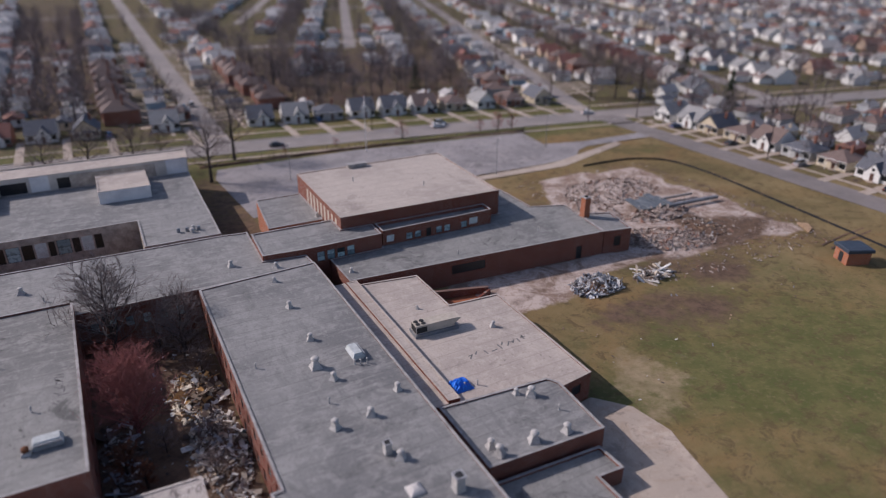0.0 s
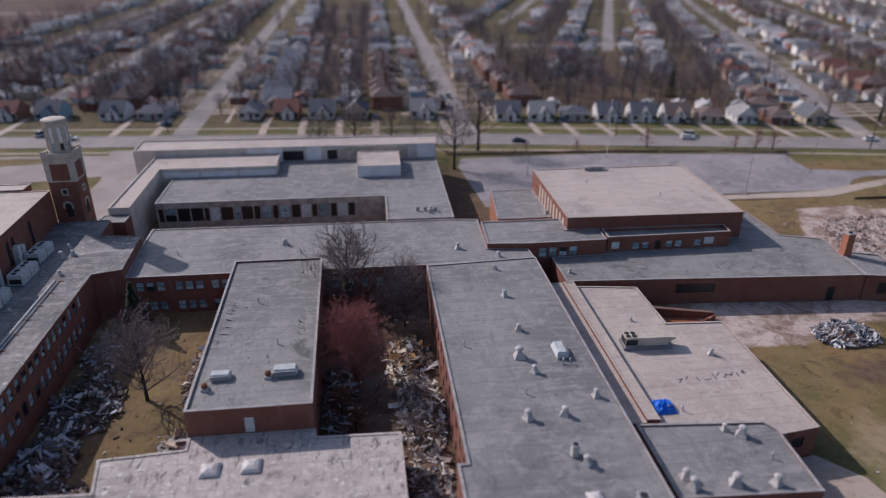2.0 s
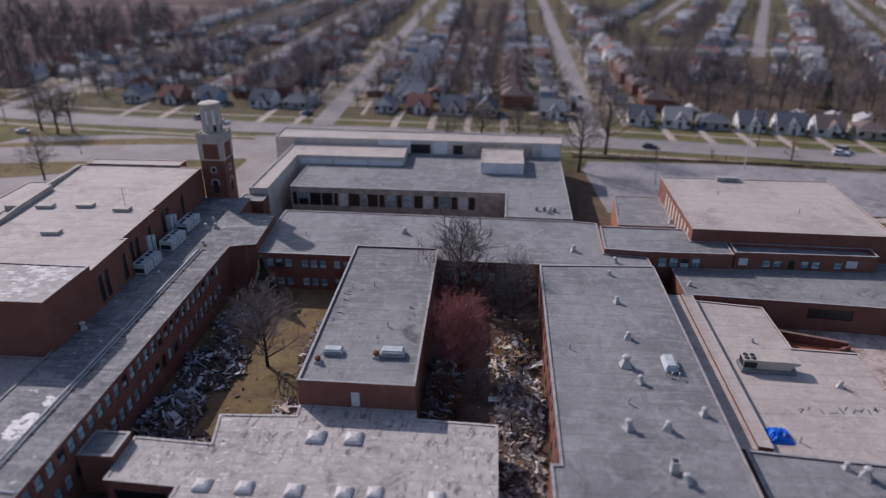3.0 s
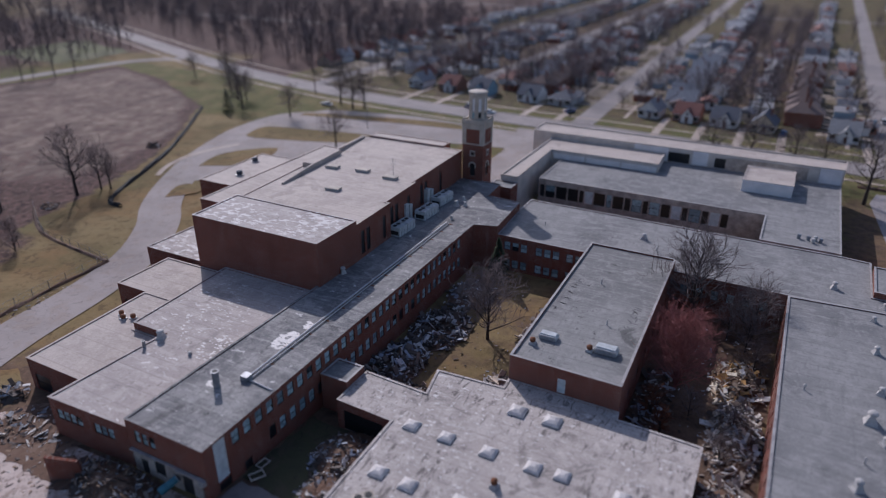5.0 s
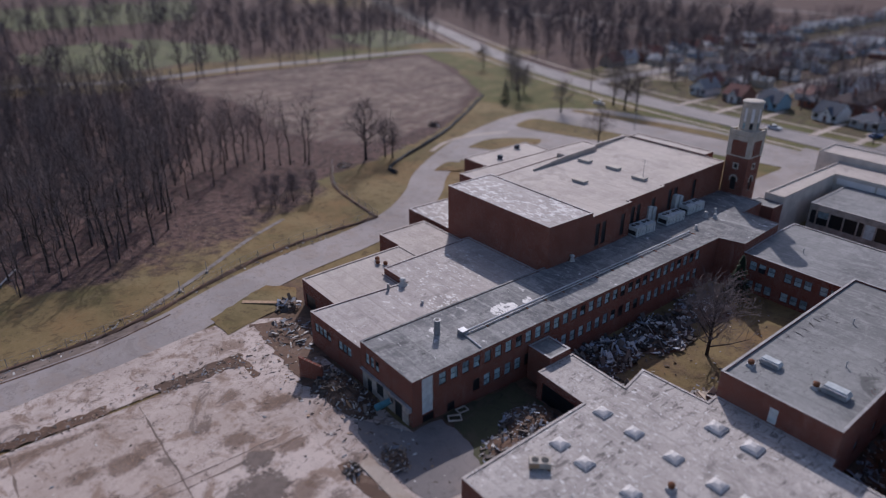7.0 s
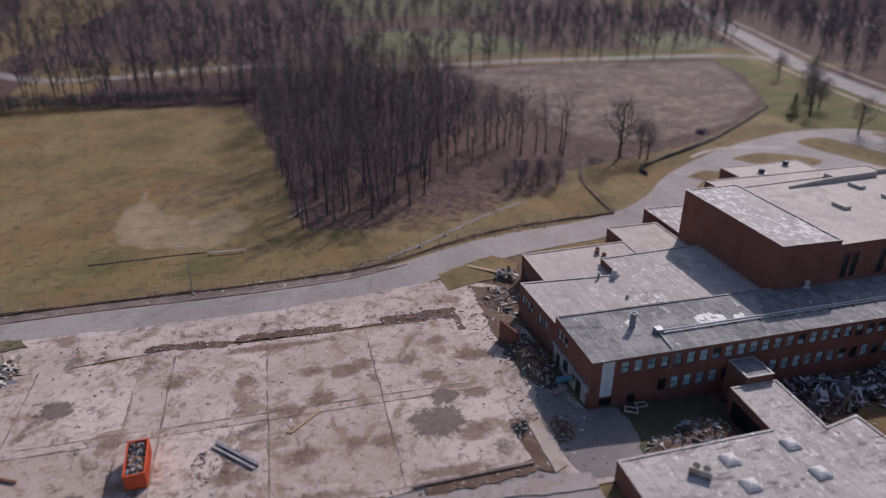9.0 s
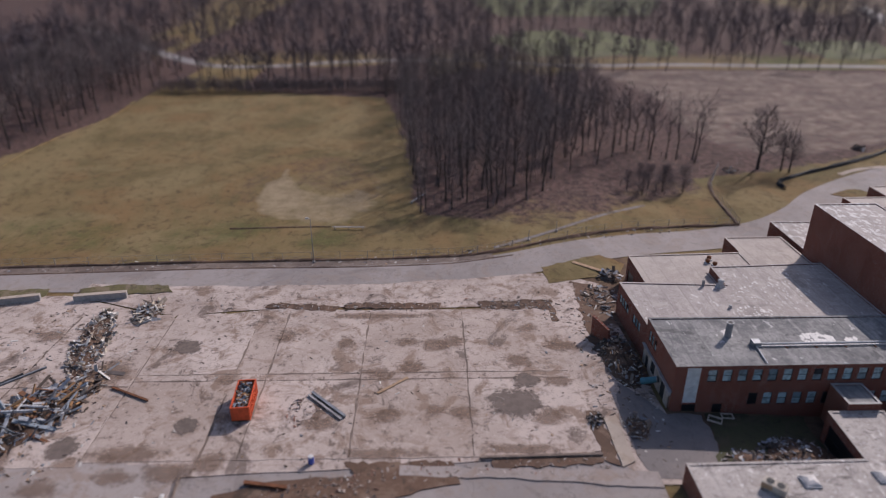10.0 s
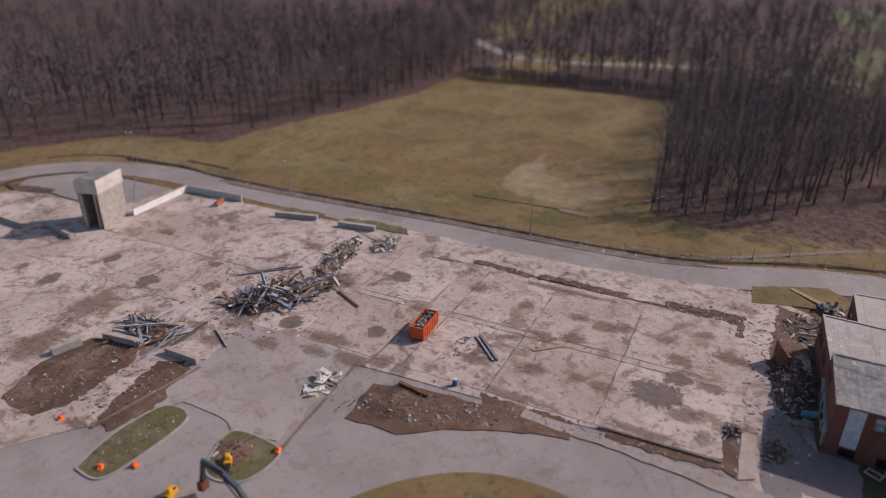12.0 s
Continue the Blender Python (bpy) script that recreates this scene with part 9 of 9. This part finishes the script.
def car(label, colour, van=False):
    t = thing("car", label, "car")
    cm = plain(label.split()[0] + "_car_paint", colour, 0.08, 2, 0.3, spec=0.5)
    b = Mesh()
    b.taper(-2.25, 2.25, -0.88, 0.88, 0.35, 0.62, -0.03)
    b.taper(-2.28, 2.28, -0.91, 0.91, 0.62, 0.95, 0.08)
    part("body", b, cm, t)
    top = 1.85 if van else 1.45
    part("cabin", Mesh().solid([(-1.6, -0.8, 0.95), (1.1 if not van else 1.7, -0.8, 0.95), (1.1 if not van else 1.7, 0.8, 0.95), (-1.6, 0.8, 0.95)], [(-1.1, -0.66, top), (0.4 if not van else 1.2, -0.66, top), (0.4 if not van else 1.2, 0.66, top), (-1.1, 0.66, top)]), M["glass"], t)
    part("roof", Mesh().taper(-1.12, 0.42 if not van else 1.22, -0.67, 0.67, top, top + 0.06, 0.06), cm, t)
    for x in (-1.4, 1.4):
        for y in (-0.86, 0.86):
            w = part("wheel", Mesh().tube((x, y - 0.1, 0.32), (x, y + 0.1, 0.32), 0.32, 0.32, 12), M["rubber"], t)
            part("hub", Mesh().tube((x, y - 0.115, 0.32), (x, y + 0.115, 0.32), 0.18, 0.18, 8), M["metal"], w)
    for s in (-0.6, 0.6):
        part("headlight", Mesh().box(2.22, 2.3, s - 0.18, s + 0.18, 0.66, 0.8), M["gutter"], t)
        part("tail_light", Mesh().box(-2.3, -2.22, s - 0.18, s + 0.18, 0.66, 0.8), M["orange"], t)
    return t


cars = [car("dark parked sedan on the street", (0.03, 0.035, 0.045)), car("white parked sedan on the street", (0.7, 0.7, 0.7)), car("silver parked van on the street", (0.35, 0.36, 0.38), True), car("blue parked car on a house drive", (0.03, 0.08, 0.2))]
copies(cars[0], [on(54.2, 201.5, -8), on(-58, 392, 92), on(36, 300, 90), on(118, 219, 80), on(182, 136, 0), on(183, 87, 10)])
copies(cars[1], [on(-150.9, 203.5, 175), on(-89, 220.5, -4), on(110, 198.5, -9), on(168.4, 189.5, -12), on(-52, 300, 90), on(34, 380, 90)])
copies(cars[2], [on(112, 201.5, 170), on(-100, 226, 80), on(40.5, 270, 90), on(182, 112, 5), on(167, 40, 90)])
copies(cars[3], [on(9.5, 238, 85), on(76.5, 226, 80), on(183, 160, 0), on(-63, 236, 60)])
tri = thing("field_bench", "long pale bench beside the playing field", "bench", "field benches")
part("seat", Mesh().box(-3.5, 3.5, -0.2, 0.2, 0.42, 0.48), M["coping"], tri)
for x in (-3, 0, 3):
    part("leg", Mesh().box(x - 0.05, x + 0.05, -0.18, 0.18, -0.05, 0.42), M["steel"], tri)
copies(tri, [on(-101.6, -16.6, 88), on(-119, -2, 150)])



def stain_material(name, a, b, strength, soft):
    """Dirt or damp soaked into a slab, thinning out to a ragged edge."""
    k = Mat(name, 0.9)
    tc = k.t.nodes.new("ShaderNodeTexCoord").outputs["Generated"]
    d = k.t.nodes.new("ShaderNodeVectorMath")
    d.operation = "DISTANCE"
    d.inputs[1].default_value = (0.5, 0.5, 0.5)
    k.t.links.new(tc, d.inputs[0])
    n = k.math("ADD", k.math("MULTIPLY", k.noise(0.5, 4, 0.7, stretch=(1, 0.5, 1)), 0.5), k.math("MULTIPLY", k.noise(1.3, 8, 0.78, warp=0.5), 0.5))
    edge = k.math("ADD", k.math("MULTIPLY", n, 1.25), k.math("MULTIPLY", d.outputs["Value"], -1.0))
    k.put(k.b.inputs["Alpha"], k.math("MULTIPLY", k.ramp(edge, soft, soft + 0.30 * (1 - strength) + 0.12), strength))
    return k.done(k.mix(k.ramp(k.noise(0.8, 6, 0.7), 0.4, 0.62), a, b), k.noise(4, 5, 0.7), 0.3, 0.02)


DAMP = stain_material("damp_in_concrete", (0.20, 0.155, 0.132), (0.15, 0.118, 0.10), 0.85, 0.22)
SMEAR = stain_material("brown_dirt_smear", (0.20, 0.132, 0.095), (0.29, 0.20, 0.15), 0.6, 0.22)


def stain(x, y, rx, ry, turn, mat, label):
    c, s_ = math.cos(radians(turn)), math.sin(radians(turn))
    ring = [(x + rx * math.cos(a * 0.524) * c - ry * math.sin(a * 0.524) * s_, y + rx * math.cos(a * 0.524) * s_ + ry * math.sin(a * 0.524) * c) for a in range(12)]
    STAINS.append(1)
    sheet("stain", ring, mat, 0.162 + 0.0006 * (len(STAINS) % 11), label, "stain")


STAINS = []
for x, y, rx, ry in ((-42.1, 11.9, 4.2, 5.0), (-34.7, -43.7, 3.0, 2.6), (-38.4, -30.2, 2.4, 2.2), (-26.8, -92.1, 3.2, 2.4), (-56.5, -36.1, 2.6, 3.2), (-34.4, -75.8, 3.4, 2.6), (-38.1, -89.1, 2.6, 1.8), (-47.0, 14.0, 2.4, 2.6)):
    stain(x, y, rx, ry, 0, DAMP, "dark damp patch soaked into the floor slab")
SR = random.Random(77)
SPOTS = [(-59.0, -21.7), (-57.0, -12.4), (-49.2, -6.7), (-50.4, -1.9), (-57.0, -2.8), (-56.3, 1.1), (-60.9, 16.2), (-51.9, 13.5), (-41.1, 1.4), (-40.3, 4.8), (-39.7, -5.2), (-39.3, 16.1), (-46.9, 18.5), (-57.1, 3.9), (-38.6, -13.7)]
SPOTS += [(-29.7, -35.5), (-30.4, -29.9), (-25.1, -51.4), (-27.3, -56.8), (-28.0, -43.5), (-28.1, -101.5), (-38.1, -63.9), (-31.6, -25.4), (-56.1, 20.3), (-48, -28), (-60, -58), (-45, -70), (-52, -90)]
for x, y in SPOTS:
    stain(x, y, SR.uniform(1.4, 3.0), SR.uniform(1.8, 4.5), SR.uniform(-25, 25), SMEAR, "brown dirt smeared over the floor slab")
for x, y, rx, ry, a in ((-23.7, -77.1, 9, 5.5, 10), (-12.3, -74.2, 9, 4.5, 15), (-33.5, -36, 2.5, 7, 0), (-33, -5, 1.6, 9, 0), (-33.4, 12, 1.5, 8, 0), (-65, -8, 1.5, 14, 0), (-50, -45, 6, 4, 20), (-41, -14.5, 3.6, 3.4, 0), (-32.5, -52, 6, 4, -30)):
    stain(x, y, rx, ry, a, SMEAR, "broad brown dirt smear on the floor slab")
for y0, y1 in ((74.1, 75.4), (72.1, 73.7)):
    ribbon("wheel_rut", smooth([(135.8, y0), (145, (y0 + y1) / 2 + 0.3), (153, y1)], 6), 0.45, M["earth"], 0.02, "dark wheel rut pressed into the grass", "rut")
# Pale concrete-coloured ribbon curving over the forecourt.
ribbon("pale_streak", smooth([(-141, 112.6), (-145.3, 120.4), (-147.4, 130.4), (-145.6, 139.2), (-142.7, 146)], 5), 1.6, M["walk"], 0.05, "pale streak across the forecourt asphalt", "stain")


def paint_marks(label, p, q, z, n, size, seed):
    """A row of faded dark strokes brushed on a flat roof."""
    r = random.Random(seed)
    p, q = Vector((*p, 0)), Vector((*q, 0))
    d = (q - p).normalized()
    t = thing("paint_marks", label, "paint", at=pose(p.x, p.y, z))
    for i in range(n):
        c = (q - p) * ((i + 0.5) / n)
        for k in range(r.choice((1, 2, 2, 3))):
            o = c + Vector((r.uniform(-0.4, 0.4) * size, r.uniform(-0.4, 0.4) * size, 0))
            m = Matrix.Translation((o.x, o.y, 0.006)) @ Matrix.Rotation(math.atan2(d.y, d.x) + r.choice((0, 1.57, 1.4, 0.8)), 4, "Z")
            part("stroke", Mesh().obox(m, size * r.uniform(0.25, 0.5), size * 0.08, 0.004), M["faded_paint"], t)
    return t


paint_marks("faded dark brush strokes on the pale roof", (44.5, 68.3), (54.8, 69.2), 2.41, 9, 1.3, 1)
paint_marks("faded dark brush strokes along the court wing roof", (-17.0, 77), (-16.4, 92.5), 6.41, 9, 1.4, 2)
paint_marks("dark tar marks along the court wing roof edge", (-6.1, 78.2), (-5.9, 86.5), 6.41, 6, 1.3, 3)
litter_bits("strip_bits", "brick and concrete bits on the earth strips", [(-70, 9), (-66.9, 9), (-66.9, 19), (-62.8, 19.5), (-63, 21.5), (-70, 21.3)], 200, 0.15, "debris", 50, 0.13)
litter_bits("strip_bits", "broken bits on the slab's far strips", [(-69.8, -27), (-66.8, -27), (-66.8, 2.6), (-69.4, 2.6)], 160, 0.15, "debris", 51, 0.13)
litter_bits("bay_bits", "broken brick in the old foundation bays", [(-1.5, -66), (-17, -68), (-19, -50), (-4, -48)], 420, 0.13, "debris", 52, 0.13)

for ring in ([(2.6, -45.8), (-3.4, -46.9), (-10.2, -45.6), (-9.9, -41.1), (-3.1, -40.7), (2.4, -41.8), (2.6, -45.8)], [(-4.1, -32.7), (-9.7, -34.4), (-11.1, -32.1), (-10.3, -26.5), (-5, -26.8), (-3.3, -30.2), (-4.1, -32.7)]):
    ribbon("bed_kerb", smooth(ring, 8), 0.25, M["curb"], 0.17, "low concrete kerb round the planting bed", "kerb", 0.2)
litter_bits("bed_litter", "leaf litter and bits on the planting beds", [(2, -45.5), (-9.5, -45), (-9.5, -41.5), (2, -42)], 160, 0.1, "debris", 53, 0.12)
heap("junk_heap", "dark tangle of dumped branches and junk by the clearing", -165, 132, 2.4, 1.6, 0.9, 140, 0.7, "debris", 60, flat=0.7, slim=0.5)
heap("junk_heap", "branches and boards heaped at the fence's end", -145, 84, 2.6, 1.8, 0.6, 120, 0.8, "debris", 61, flat=0.5, slim=0.4)


def flakes(label, x, y, z, rx, ry, n, seed, size=1.0):
    """A cluster of peeled bright flakes on a flat roof."""
    r, m = random.Random(seed), Mesh()
    for _ in range(n):
        a, q = r.uniform(0, 6.28), math.sqrt(r.random())
        cx, cy, k = rx * q * math.cos(a), ry * q * math.sin(a), size * r.uniform(0.08, 0.36)
        ring = [(cx + k * r.uniform(0.6, 1.2) * math.cos(i * 1.05), cy + 0.6 * k * r.uniform(0.6, 1.2) * math.sin(i * 1.05)) for i in range(6)]
        m.solid([(*p, 0.002) for p in ring], [(*p, 0.008 + r.uniform(0, 0.004)) for p in ring])
    return tagged(part("peeled_patch", m, M["flake"], at=pose(x, y, z)), label, "stain", kind="stuff")


flakes("bright peeled flakes on the wing roof", -46.9, 53.5, 6.664, 1.25, 2.3, 110, 1, 1.5)
flakes("few bright peeled flakes on the wing roof", -46.5, 58.0, 6.664, 0.7, 0.9, 26, 2, 1.4)
flakes("bright flakes round the flue on the wing roof", -48.6, 41.8, 6.664, 0.9, 0.7, 20, 3, 1.3)
flakes("bright peeled flakes on the shop roof", -55.6, 49, 5.514, 2.0, 3.2, 60, 4)
flakes("scattered bright flakes on the shop roof", -61, 55, 5.514, 4.5, 6.5, 60, 5)
